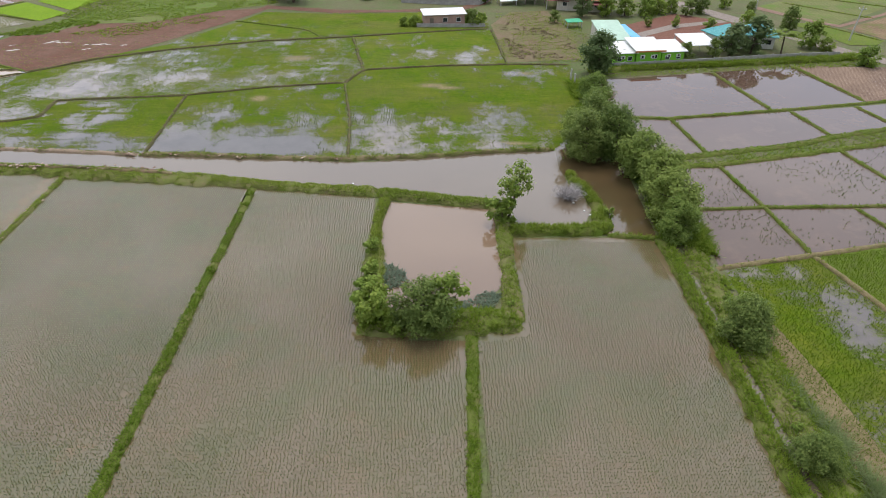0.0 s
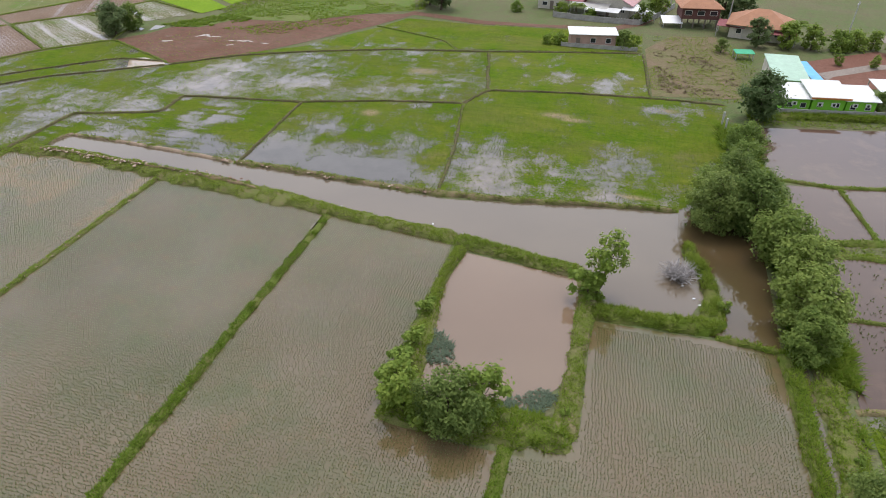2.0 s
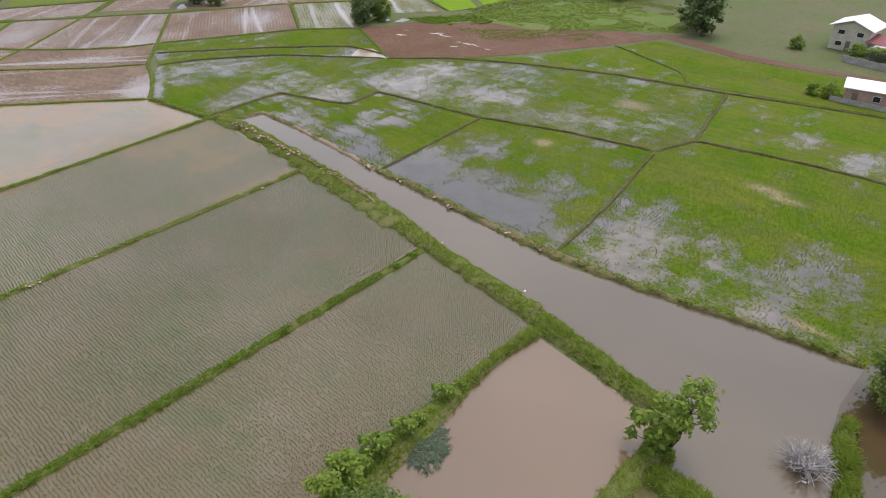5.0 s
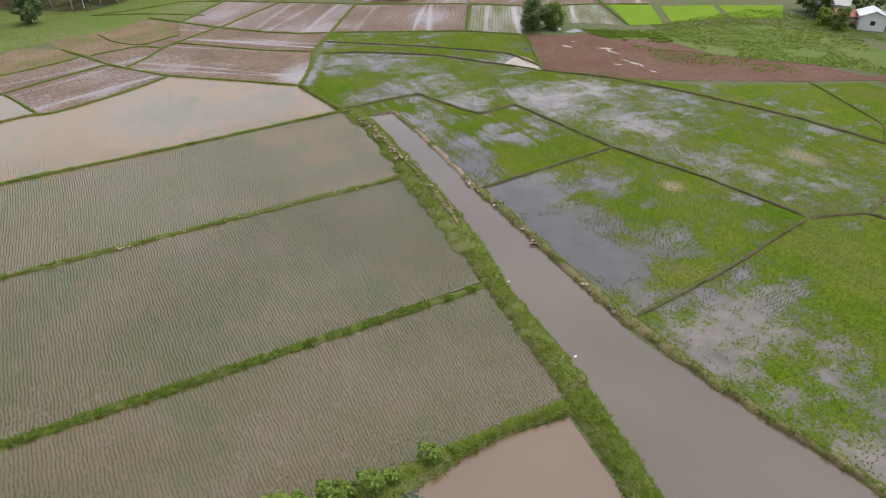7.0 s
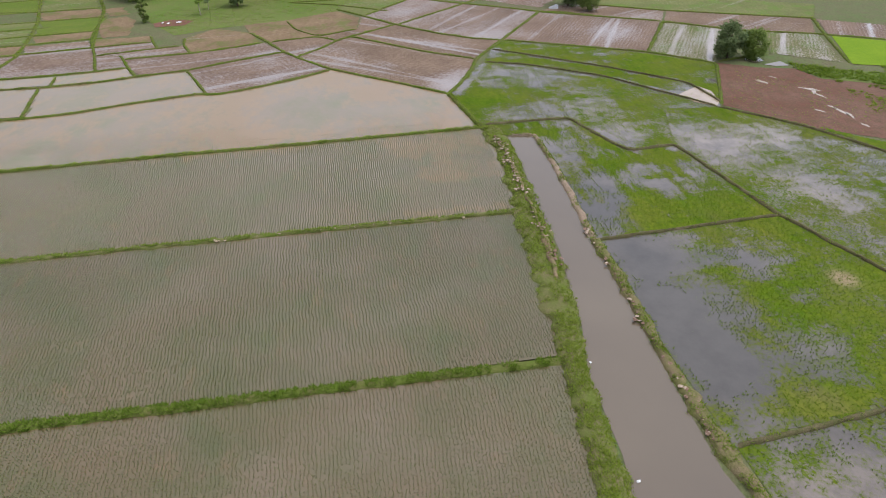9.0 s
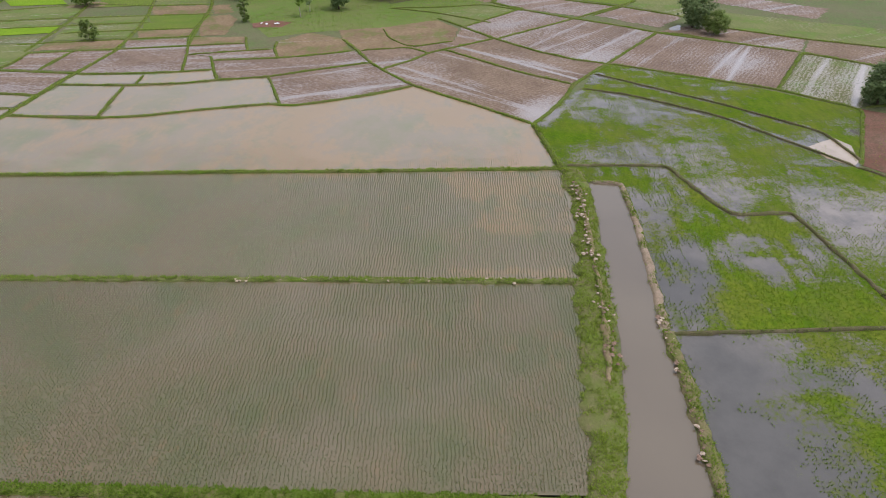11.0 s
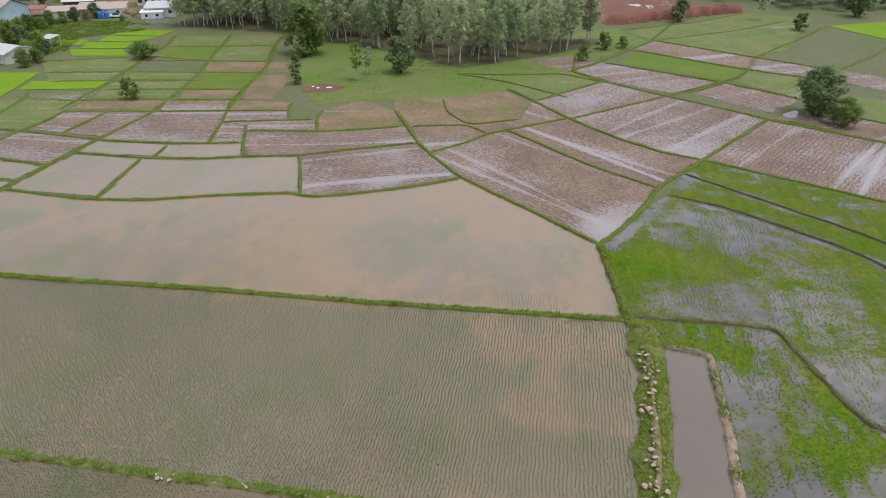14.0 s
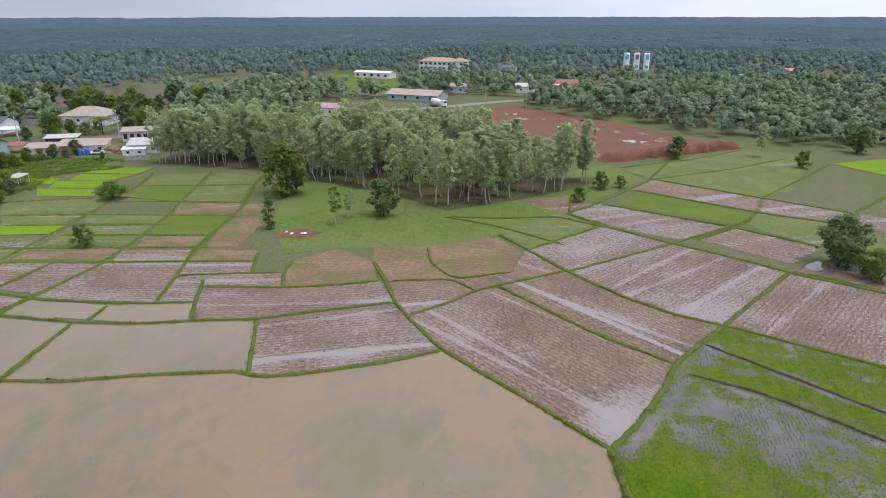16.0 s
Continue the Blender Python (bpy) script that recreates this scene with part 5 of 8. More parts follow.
bund("overgrown grassy bank of the fish pond", [(-5.6, 73.5, 1.6), (-6.3, 68, 1.3), (-6.4, 64, 1.2), (-6.1, 60, 2.2), (-6, 54, 3), (-5.6, 48.6, 3.4)], 0.45, 0.4, 20, 0.24, soil=MIXED_SOIL, blade=GRASS_BANK, seed=7)
bund("overgrown grassy bank of the fish pond", [(-7, 48.3, 3.6), (0, 48.2, 3.9), (5, 48.8, 3.8), (9, 49, 3.6)], 0.6, 0.4, 20, 0.3, soil=MIXED_SOIL, seed=8)
bund("overgrown grassy bank of the fish pond", [(8.2, 48.6, 2.4), (8.5, 57, 1.6), (8.8, 64, 1.9), (8.7, 72, 2.4)], 0.45, 0.4, 18, 0.18, soil=MIXED_SOIL, blade=GRASS_BANK, seed=9)
bund(G_BUND, [(4.0, 47, 1.15), (3.2, 29, 1.0), (2.6, 10, 1.0)], 0.24, 0.4, 34, 0.17, seed=10)
bund(G_BUND, [(-23.3, 76.3, 1.1), (-23.7, 52, 1.1), (-24, 30, 1.15), (-24, 0, 1.1)], 0.24, 0.4, 34, 0.17, seed=11)
bund(G_BUND, [(-49.4, 79.5, 0.9), (-49.4, 46, 0.85), (-49.2, 20, 0.85), (-49, -8, 0.9)], 0.22, 0.45, 30, 0.16, seed=12, soil=MIXED_SOIL, wild=0.45, bare=0.06)
bund(G_BUND, [(-75.4, 80.6, 0.9), (-74.2, 52, 0.8), (-73.8, 34, 0.8), (-72.8, 14, 0.8), (-72, -14, 0.8)], 0.24, 0.5, 20, 0.18, seed=13)
bund(G_BUND, [(-75.4, 81, 1.3), (-79, 80.4, 1.0), (-85, 79.5, 0.9), (-91, 78.6, 0.9)], 0.4, 0.5, 10, 0.25, seed=14)
bund("grassy bund beside a ditch", [(27.3, 64, 1.8), (27.3, 47, 1.6), (27.2, 36, 1.9), (27, 20, 1.9)], 0.5, 0.4, 16, 0.35, seed=15)
bund("weedy green strip beside a ditch", [(30, 63, 2.4), (30, 52, 3.0), (30.2, 40, 3.2), (30.4, 20, 3)], 0.35, 0.4, 11, 0.28, soil=MIXED_SOIL, seed=16, wild=0.4)
LINES = (
    (0.8, [(-90.9, 78.6), (-95.8, 81.8), (-101.8, 84.9), (-109.2, 87.7), (-121, 96), (-131.1, 103.1), (-143, 111.3)], 1.1),
    (0.8, [(-90.9, 78.6), (-94.2, 74.8), (-98.8, 69.9), (-102.8, 65.1), (-108.4, 58.7), (-116.9, 52.5), (-121.5, 49.6), (-128.8, 46.4), (-137.5, 41.9)], 1.0),
    (0.9, [(-108, 59), (-103.9, 52.4), (-100.3, 45), (-97.8, 38), (-99.2, 36.3), (-96.3, 24.7), (-93.4, 16), (-92.4, 8), (-92.9, 1.2), (-93.4, -6.3)], 0.9),
    (0.6, [(-76.4, 81.6), (-76.4, 95.4), (-68.9, 97.7), (-63.1, 99.7), (-63.9, 107.3), (-42.7, 110.1), (-28.9, 114.4), (-15.8, 117)], 1.1),
    (0.6, [(-15.8, 117), (-12.9, 124.4), (0.4, 126.8), (16.9, 128.3), (28, 128.2)], 1.2),
    (0.6, [(-42.6, 110.2), (-41.4, 86.5)], 0.9), (0.6, [(-15.7, 116.6), (-13, 100), (-11.9, 86)], 0.9),
    (0.9, [(-76.4, 121.4), (-66.2, 130.4), (-53.8, 136.8), (-36.5, 143.3), (-17.2, 147), (-6.4, 149.9), (14, 154.6)], 1.1),
    (0.9, [(-17.2, 147), (-13.1, 125)], 1.3), (0.9, [(14.2, 154.6), (15.4, 128.4)], 1.0),
    (0.9, [(-107, 88.6), (-103.7, 96.6), (-94.4, 108.7), (-76.4, 121.4)], 0.7), (0.9, [(-115, 92.2), (-99.8, 110.7), (-88, 122.4), (-77.4, 123)], 0.8),
    (0.9, [(-121, 96.2), (-106.8, 123.2), (-97.5, 133.2), (-77, 122.4)], 1.0), (1.0, [(-106.9, 123.3), (-128.5, 137.1), (-118, 150)], 1.2),
    (1.0, [(-142.8, 111.4), (-128.8, 137)], 1.3), (0.9, [(-46.5, 159.8), (-36.2, 155.8), (-28, 152.4), (-24.4, 146.8)], 0.8),
    (0.8, [(-107.5, 7), (-92.8, 8.8)], 0.8), (0.8, [(-108.0, -5.2), (-107.9, 1.2), (-107.6, 7), (-108.8, 16.6), (-111, 23.8), (-112.6, 31.8), (-116.4, 39.2), (-120.3, 47.5), (-121.4, 49.6)], 0.8),
    (0.9, [(-112.6, 31.8), (-99.3, 36.8)], 0.8),
    (0.9, [(-113.7, -4.7), (-114.1, 4), (-115.2, 14), (-116.7, 20.2)], 0.9), (1.0, [(-113.5, 8.2), (-108.5, 8.6)], 0.5),
    (0.9, [(-110.8, 22.8), (-116.7, 20.2), (-122.2, 18.2), (-125.2, 17)], 0.9), (0.9, [(-115.3, 14.6), (-125.9, 11.9), (-138.5, 8.1), (-150, 6.5)], 0.9),
    (0.9, [(-125.9, 12.1), (-128.2, 21.4), (-129.8, 28.5)], 0.8), (1.0, [(-129.4, -3.4), (-131.9, 10), (-134, 21.7)], 0.8),
    (0.9, [(-122.2, 18.2), (-123.8, 31), (-126.3, 39.4), (-129, 45.5)], 1.1), (1.0, [(-123.8, 31), (-130.6, 28.5), (-135.4, 28.3)], 1.0),
    (1.0, [(-128.6, 23.7), (-134, 21.7), (-139, 20.5)], 0.8),
    (0.9, [(-117.2, 52.3), (-122.8, 58), (-127.5, 60.9), (-138, 74.8)], 0.9), (0.9, [(-127.5, 60.9), (-131.4, 56.7), (-129, 46.8)], 0.7),
    (0.8, [(-129.9, 64.1), (-122.9, 71.3), (-116, 78.2), (-109, 87.7)], 1.0),
    (0.9, [(-155.4, 62), (-147.3, 68.3), (-138, 74.9), (-128.9, 83.1), (-123.2, 90.4), (-121, 96)], 1.1),
    (1.0, [(-137.6, 75.2), (-154.9, 94.7), (-172.8, 113.4)], 1.0), (1.0, [(-147.3, 68.3), (-164, 82.5)], 1.0),
    (1.0, [(-171.7, 75.2), (-164, 82.5), (-154.9, 94.7), (-148.9, 104.2), (-143, 111.4), (-141, 117.5), (-136.6, 123.7)], 1.5),
    (1.2, [(-180.3, 83.5), (-167.6, 107.5), (-157, 121.5)], 1.0), (1.2, [(-194, 91.5), (-178.7, 116), (-172, 132)], 1.2), (1.2, [(-206, 98), (-191, 120.5), (-181, 136.5)], 1.0),
    (1.2, [(-158, 99.5), (-167.5, 109.5), (-178.5, 116)], 0.9), (1.2, [(-172, 76), (-181, 83), (-206, 98)], 0.9),
    (1.0, [(-136, 66), (-131.4, 57), (-138, 52), (-146, 50)], 0.6),
    (1.0, [(-128.8, 137), (-118.4, 149.6), (-111.5, 166.6), (-105.2, 177.5)], 1.1), (1.0, [(-125.8, 174), (-111.2, 166.8), (-92.6, 158.6)], 1.0), (1.0, [(-98.5, 134), (-101.3, 146.4), (-118, 150)], 1.0), (1.0, [(-150, 122.4), (-138, 142.5), (-124, 174)], 1.0),
    (1.2, [(-150.9, 75), (-160.3, 61.6), (-165, 49.8)], 0.9), (1.2, [(-165, 49.8), (-165.6, 61.8), (-168.8, 73.6), (-162.5, 83.3)], 0.9), (1.2, [(-188, 77), (-170.6, 76), (-164, 84)], 0.9),
    (0.7, [(28.6, 101.2), (39.3, 100.4), (59.5, 104.2), (75.5, 107.5), (92, 111.5)], 1.2), (0.8, [(55.2, 124), (58.4, 104.4)], 1.1), (0.8, [(73, 128.3), (77, 108.7)], 1.1),
    (0.6, [(39.7, 100.3), (41, 86.9)], 1.0), (0.7, [(61.3, 104), (63.2, 93.5)], 1.0), (0.7, [(73.9, 106.3), (76, 97)], 1.0),
    (0.6, [(32.6, 84.7), (41, 86.8), (55, 89.8), (63, 93.3), (76, 97), (92, 102)], 2.2), (0.6, [(32.8, 82.4), (41.3, 83.3), (60.3, 88.3), (72, 91.4), (92, 96.5)], 2.0),
    (0.6, [(41.2, 83.2), (42.7, 71.2), (43.5, 60.4)], 0.9), (0.7, [(61.5, 88.2), (64.6, 72.4)], 1.0),
    (0.6, [(32.6, 70.5), (42.7, 71.1), (54.3, 71.3), (80, 73)], 0.9), (0.7, [(54.3, 71.3), (56.6, 63.3)], 0.8),
    (0.7, [(-83.9, -13.7), (-88.9, -7.4), (-93.3, -6.3), (-102.5, -6.0), (-110.5, -5.6), (-114.9, -5.0), (-121.9, -4.3), (-129.3, -3.6)], 1.2), (0.8, [(-114.9, -39.8), (-115.8, -23.9), (-115.6, -21.4), (-114.2, -6.2), (-114.1, -2.8)], 1.0), (0.8, [(-102.5, -29.4), (-104.9, -22.6), (-109.7, -21.8), (-115.5, -21.5), (-121.1, -20.4), (-127.5, -20.9)], 1.0), (0.8, [(-103.0, -29.8), (-103.7, -16.2), (-102.5, -6.2)], 1.1), (0.8, [(-96.5, -24.3), (-96.3, -7.1)], 1.1), (0.8, [(-89.3, -18.3), (-89.5, -8.0)], 1.0), (0.9, [(-116.0, -13.3), (-128.1, -12.3)], 0.9), (0.9, [(-108.1, -34.1), (-109.2, -23.6)], 0.8),
)
for k, (st, line, w) in enumerate(LINES):
    if k in (3, 4, 5, 6, 7, 8, 9, 10, 11):
        bund("bare brown earth bund with thin grass", [(x, y, w * 0.52) for x, y in line], 0.3, st, 10, 0.13, soil=BROWN_BUND, seed=100 + k, wild=0.7, bare=0.08)
        continue
    bund(G_BUND, [(x, y, w * 0.68) for x, y in line], 0.26, st, 10 if st < 0.8 else 6, 0.17, seed=100 + k, wild=0.4)
FALLOW = [
          [(-117.4, -31.6), (-132.7, -34.0), (-137.5, -36.7)],
          [(-127.5, -22.4), (-139.1, -23.5), (-154.0, -25.3), (-169.1, -28.5), (-179.2, -29.5), (-192.5, -34.0)],
          [(-129.2, -4.0), (-144.2, -5.9), (-156.7, -8.3), (-166.9, -11.3), (-196.6, -19.2)],
          [(-132.1, 9.9), (-146.3, 7.3), (-165.7, 4.5), (-185.7, -1.6), (-199.0, -4.3)],
          [(-132.7, -27.1), (-136.1, -8.9), (-139.6, 10.4)],
          [(-126.4, -21.4), (-129.6, -3.8), (-131.9, 9.9)],
          [(-141.2, -22.1), (-144.2, -4.9), (-146.0, 7.2)],
          [(-150.9, -43.5), (-154.4, -26.2), (-156.9, -8.4), (-158.9, 6.8)],
          [(-159.9, -51.6), (-168.7, -28.2), (-166.9, -11.6), (-168.8, 3.0)],
          [(-148.2, -22.2), (-150.9, -5.4)],
          [(-178.7, -29.2), (-181.4, -15.3), (-184.6, -1.8)],
          [(-144.7, -37.9), (-147.1, -25.9), (-150.3, -7.0)],
          [(-206, 98), (-222, 122), (-238, 140)], [(-192, 121), (-215, 138), (-232, 150)], [(-182, 137), (-200, 152), (-222, 168)], [(-218, 90), (-232, 112), (-250, 131)], [(-205, 97), (-230, 106), (-252, 122)]]
for k, line in enumerate(FALLOW):
    bund("low faint grassy bund between fallow plots", [(x, y, 0.9) for x, y in line], 0.18, 1.5, 5, 0.18, blade=GRASS_YELLOW, seed=160 + k)
for line, w in (([(31.6, 57.7), (43.5, 60.2), (56.6, 63.2), (80, 68)], 0.8), ([(43.5, 60.2), (46.2, 50.4), (49.7, 38), (49.5, 24)], 0.7)):
    bund("narrow bund of dry tan straw and soil", [(x, y, w) for x, y in line], 0.3, 0.5, 3, 0.2, soil=STRAW, seed=200)
bund("grassy verge below the village wall", [(31, 124.5, 3), (45, 126.8, 2.4), (60, 129, 2.4), (75, 131.2, 2.4), (92, 134.5, 3)], 0.5, 0.8, 10, 0.5, seed=201)

# ---- trees ----
def tube(bm, path, radii, sides=6):
    rings = []
    for k, p in enumerate(path):
        d = (path[min(k + 1, len(path) - 1)] - path[max(k - 1, 0)]).normalized()
        a = d.orthogonal().normalized()
        b = d.cross(a)
        rings.append([bm.verts.new(p + (a * math.cos(q) + b * math.sin(q)) * radii[k]) for q in (2 * math.pi * s / sides for s in range(sides))])
    for r0, r1 in zip(rings, rings[1:]):
        for s in range(sides):
            bm.faces.new((r0[s], r0[(s + 1) % sides], r1[(s + 1) % sides], r1[s]))
    bm.faces.new(rings[-1])


def leaf_quads(centres, outs, size, rng, droop=0.0, out=0.55, loose=0.45, up=0.85):
    """A small pointed leaf spray at each centre, facing roughly outwards."""
    k = len(centres)
    nrm = outs * out + rng.normal(0, loose, (k, 3)) + (0, 0, up)
    nrm /= np.linalg.norm(nrm, axis=1)[:, None] + 1e-9
    ref = rng.normal(0, 1, (k, 3))
    ref[:, 2] -= droop * 2
    a = np.cross(nrm, ref)
    a /= np.linalg.norm(a, axis=1)[:, None] + 1e-9
    b = np.cross(nrm, a)
    s = size * rng.uniform(0.55, 1.35, (k, 1))
    V = np.stack([centres - b * s * 0.6, centres + a * s * 0.32 + nrm * s * 0.08, centres + b * s * 0.6, centres - a * s * 0.32 + nrm * s * 0.08], 1).reshape(-1, 3)
    return V, np.arange(4 * k).reshape(-1, 4)


def grow(seed, height, radius, trunk_h, trunk_r, clumps, leaves, size, leaf, bark, top=0.9, droop=0.0, fine=0.35, low=0.0):
    """Meshes of a trunk with limbs and of a crown made of clumps of leaves."""
    rng = np.random.default_rng(seed)
    bm = bmesh.new()
    base, crown_mid = Vector((0, 0, -0.1)), (trunk_h + height) / 2
    bend = Vector((rng.normal(0, 0.05) * height, rng.normal(0, 0.05) * height, 0))
    fork = Vector((0, 0, trunk_h)) + bend * 0.5
    crest = Vector((0, 0, height * top)) + bend
    tube(bm, [base, base.lerp(fork, 0.5) + bend * 0.2, fork, fork.lerp(crest, 0.5), crest], [trunk_r * 1.3, trunk_r, trunk_r * 0.85, trunk_r * 0.5, trunk_r * 0.12], 7)
    centres, sizes = [], []
    clumps = int(clumps * 1.7)
    for k in range(clumps):
        q = 2.4 * k + rng.uniform(-0.4, 0.4)
        zf = (k + rng.uniform(0.2, 0.8)) / clumps
        z = trunk_h * (1 - low) + (height - trunk_h * (1 - low)) * zf * 0.94
        swell = math.sin(math.pi * min(max(0.12 + zf * 0.83, 0), 1)) ** 0.7
        rr = radius * swell * rng.uniform(0.3, 0.95)
        c = Vector((math.cos(q) * rr, math.sin(q) * rr, z)) + bend * zf
        centres.append(c)
        sizes.append(radius * rng.uniform(0.17, 0.40))
        start = fork.lerp(crest, min(max(zf - 0.25, 0), 0.8))
        tube(bm, [start, start.lerp(c, 0.55) + Vector((0, 0, -0.04 * height)), c], [trunk_r * 0.4, trunk_r * 0.25, trunk_r * 0.06], 3)
    trunk = bpy.data.meshes.new("trunk")
    bm.to_mesh(trunk)
    bm.free()
    trunk.materials.append(bark)
    C, S = np.array([tuple(c) for c in centres]), np.array(sizes)
    pick = rng.choice(clumps, leaves, p=S ** 2 / (S ** 2).sum())
    d = rng.normal(0, 1, (leaves, 3))
    d /= np.linalg.norm(d, axis=1)[:, None]
    rad = rng.uniform(0, 1, leaves) ** fine * np.where(rng.uniform(0, 1, leaves) < 0.14, 1.45, 1.0)
    # sub-clumps give each bough an uneven outline
    lump = 0.75 + 0.6 * hashed(np.floor(d[:, 0] * 2.2 + 50) + pick * 31, np.floor(d[:, 1] * 2.2 + 50) * 7 + np.floor(d[:, 2] * 2.2 + 9), seed)
    P = C[pick] + d * (S[pick] * rad * lump)[:, None] * (1.0, 1.0, 0.8)
    P[:, 2] = np.maximum(P[:, 2], 0.15)
    axis = P - (bend.x * 0.5, bend.y * 0.5, (trunk_h + height) / 2)
    axis /= np.linalg.norm(axis, axis=1)[:, None] + 1e-9
    V, F = leaf_quads(P, d * 0.7 + axis * 0.5, size, rng, droop)
    return trunk, mesh_of("crown", V, F, 4, leaf)


def tree(name, label, meshes, x, y, size=1.0, turn=0.0, category="tree", group="", z=0.0):
    root = new(name)
    root.empty_display_size = 0.3
    root.matrix_basis = pose(x, y, z, 0, 0, turn) @ Matrix.Diagonal((size, size, size, 1))
    tagged(root, label, category, group)
    part("trunk", meshes[0], None, root)
    part("crown", meshes[1], None, root)
    return root


POND_TREE = grow(1, 6.2, 3.1, 1.4, 0.16, 16, 7500, 0.27, LEAF, BARK, low=0.5)
POND_TREE_LIGHT = grow(2, 4.6, 1.9, 1.0, 0.1, 9, 2000, 0.3, LEAF_LIGHT, BARK, low=0.5)
BANK_TREE = grow(3, 6.0, 1.7, 2.6, 0.1, 10, 1300, 0.28, LEAF_LIGHT, BARK)
ROW_A = grow(4, 8.5, 4.0, 2.0, 0.22, 20, 8500, 0.34, LEAF, BARK, low=0.6)
ROW_B = grow(5, 7.0, 3.4, 1.6, 0.2, 18, 6500, 0.34, LEAF_MID, BARK, droop=0.5, low=0.6)
BAMBOO_BUSH = grow(6, 5.2, 3.0, 1.0, 0.12, 22, 11000, 0.24, LEAF, BARK, droop=0.5, low=0.9, fine=0.25)
DARK_TREE = grow(7, 8.5, 3.8, 2.0, 0.22, 18, 4200, 0.5, LEAF_DARK, BARK, low=0.5)
SMALL_BUSH = grow(8, 1.6, 0.9, 0.3, 0.04, 7, 700, 0.22, LEAF_LIGHT, BARK, low=0.9)
FAR_ROW = grow(34, 8.5, 4.0, 2.0, 0.22, 14, 1500, 0.75, LEAF, BARK, low=0.6)
FAR_ROW_B = grow(35, 7.0, 3.2, 1.6, 0.2, 12, 1300, 0.7, LEAF_LIGHT, BARK, low=0.6)
FAR_DARK = grow(37, 8.5, 3.6, 2.0, 0.22, 13, 1400, 0.75, LEAF_DARK, BARK, low=0.5)
FAR_POND = grow(31, 6.2, 2.9, 1.4, 0.16, 11, 1100, 0.6, LEAF, BARK, low=0.5)
COLUMN = grow(39, 7.5, 1.3, 0.8, 0.1, 12, 1300, 0.4, LEAF, BARK, low=0.5)
YOUNG = grow(40, 8.0, 1.8, 3.2, 0.09, 9, 650, 0.42, LEAF_LIGHT, BARK_PALE)
SPREADING = grow(38, 3.6, 3.6, 1.6, 0.18, 14, 2200, 0.5, LEAF_MID, BARK, low=0.1)
FAR_BUSH = grow(36, 5.0, 3.2, 0.8, 0.12, 12, 1300, 0.6, LEAF_LIGHT, BARK, low=0.9)
tree("broadleaf_tree", "round dark green broadleaf tree on the pond bank", POND_TREE, -1.0, 47.6, 0.9, 20)
tree("broadleaf_tree", "smaller light green tree on the pond bank", POND_TREE_LIGHT, -5.6, 48.6, 1.1, 80)
tree("broadleaf_tree", "light green tree leaning over the pond", POND_TREE_LIGHT, 1.5, 49.0, 1.15, 200)
tree("broadleaf_tree", "slender airy tree standing at a bund corner", BANK_TREE, 9.6, 68.6, 1.25, 40)
tree("shrub", "dense dark green shrub at the foot of a slender tree", SMALL_BUSH, 8.9, 67.6, 2.3, 10, "shrub")
ROW_TEXT = "large leafy green tree in a row along the channel"
for x, y, kind, s, turn in ((22.5, 85, ROW_A, 0.85, 0), (26.8, 86, ROW_A, 0.92, 70), (24.5, 93, ROW_A, 0.82, 140), (28.5, 79.5, ROW_B, 1.0, 30), (29.3, 73.5, ROW_B, 0.98, 110),
                            (29.4, 67.5, ROW_B, 0.95, 200), (29, 63.5, ROW_B, 0.75, 260), (27.5, 100, ROW_B, 0.8, 310), (28, 107, ROW_B, 0.8, 20), (22.2, 90.4, ROW_B, 0.8, 75)):
    tree("broadleaf_tree", ROW_TEXT, kind, x, y, s, turn, group="trees along the channel")
tree("broadleaf_tree", "tall dark green tree by the corner of a village wall", DARK_TREE, 32.3, 122.5, 0.95, 0)
tree("bushy_tree", "round bushy tree with fine drooping foliage on a grassy strip", BAMBOO_BUSH, 29.8, 46, 0.86, 0)
tree("bushy_tree", "low round bushy tree on a weedy strip", BAMBOO_BUSH, 29.4, 31.6, 0.62, 120)
tree("broadleaf_tree", "dark green tree standing among stubble fields", DARK_TREE, -147.5, 120.5, 1.05, 40)
tree("broadleaf_tree", "small green tree beside a larger one", POND_TREE, -142, 123.5, 0.85, 90)
tree("broadleaf_tree", "dark spreading tree at the edge of bare red soil", DARK_TREE, -99.6, 136.6, 0.85, 150)
tree("broadleaf_tree", "lower spreading tree beside a pale puddle", ROW_B, -99.2, 141.6, 0.85, 60)

# ---- eucalyptus grove ----
GUMS = [grow(20 + k, 15.0, 2.9, 4.4, 0.13, 16, 950, 0.66, LEAF_GUM, BARK_PALE, droop=0.6, fine=0.55) for k in range(5)]
GROVE = [(-203, -41), (-203, -29), (-200, -9), (-191, 12), (-181, 34), (-169.5, 50), (-178, 61), (-184, 69), (-197, 81), (-206, 84), (-203, 70), (-214, 60), (-224, 52), (-238, 38), (-240, 10), (-236, -12), (-232, -32), (-218, -42)]
grove_rng = np.random.default_rng(5)
field("grove_floor", "brown leaf litter and sparse grass under eucalyptus", GROVE_FLOOR, GROVE, z=0.035, category="soil")
gx, gy = grove_rng.uniform(-240, -168, 800), grove_rng.uniform(-44, 86, 800)
ok = inside(gx, gy, GROVE)
for k, (x, y) in enumerate(list(zip(gx[ok], gy[ok]))[:300]):
    tree("eucalyptus_tree", "tall eucalyptus with pale trunk and thin grey-green crown", GUMS[k % 5], x, y, grove_rng.uniform(0.66, 1.1), grove_rng.uniform(0, 360), group="eucalyptus grove")
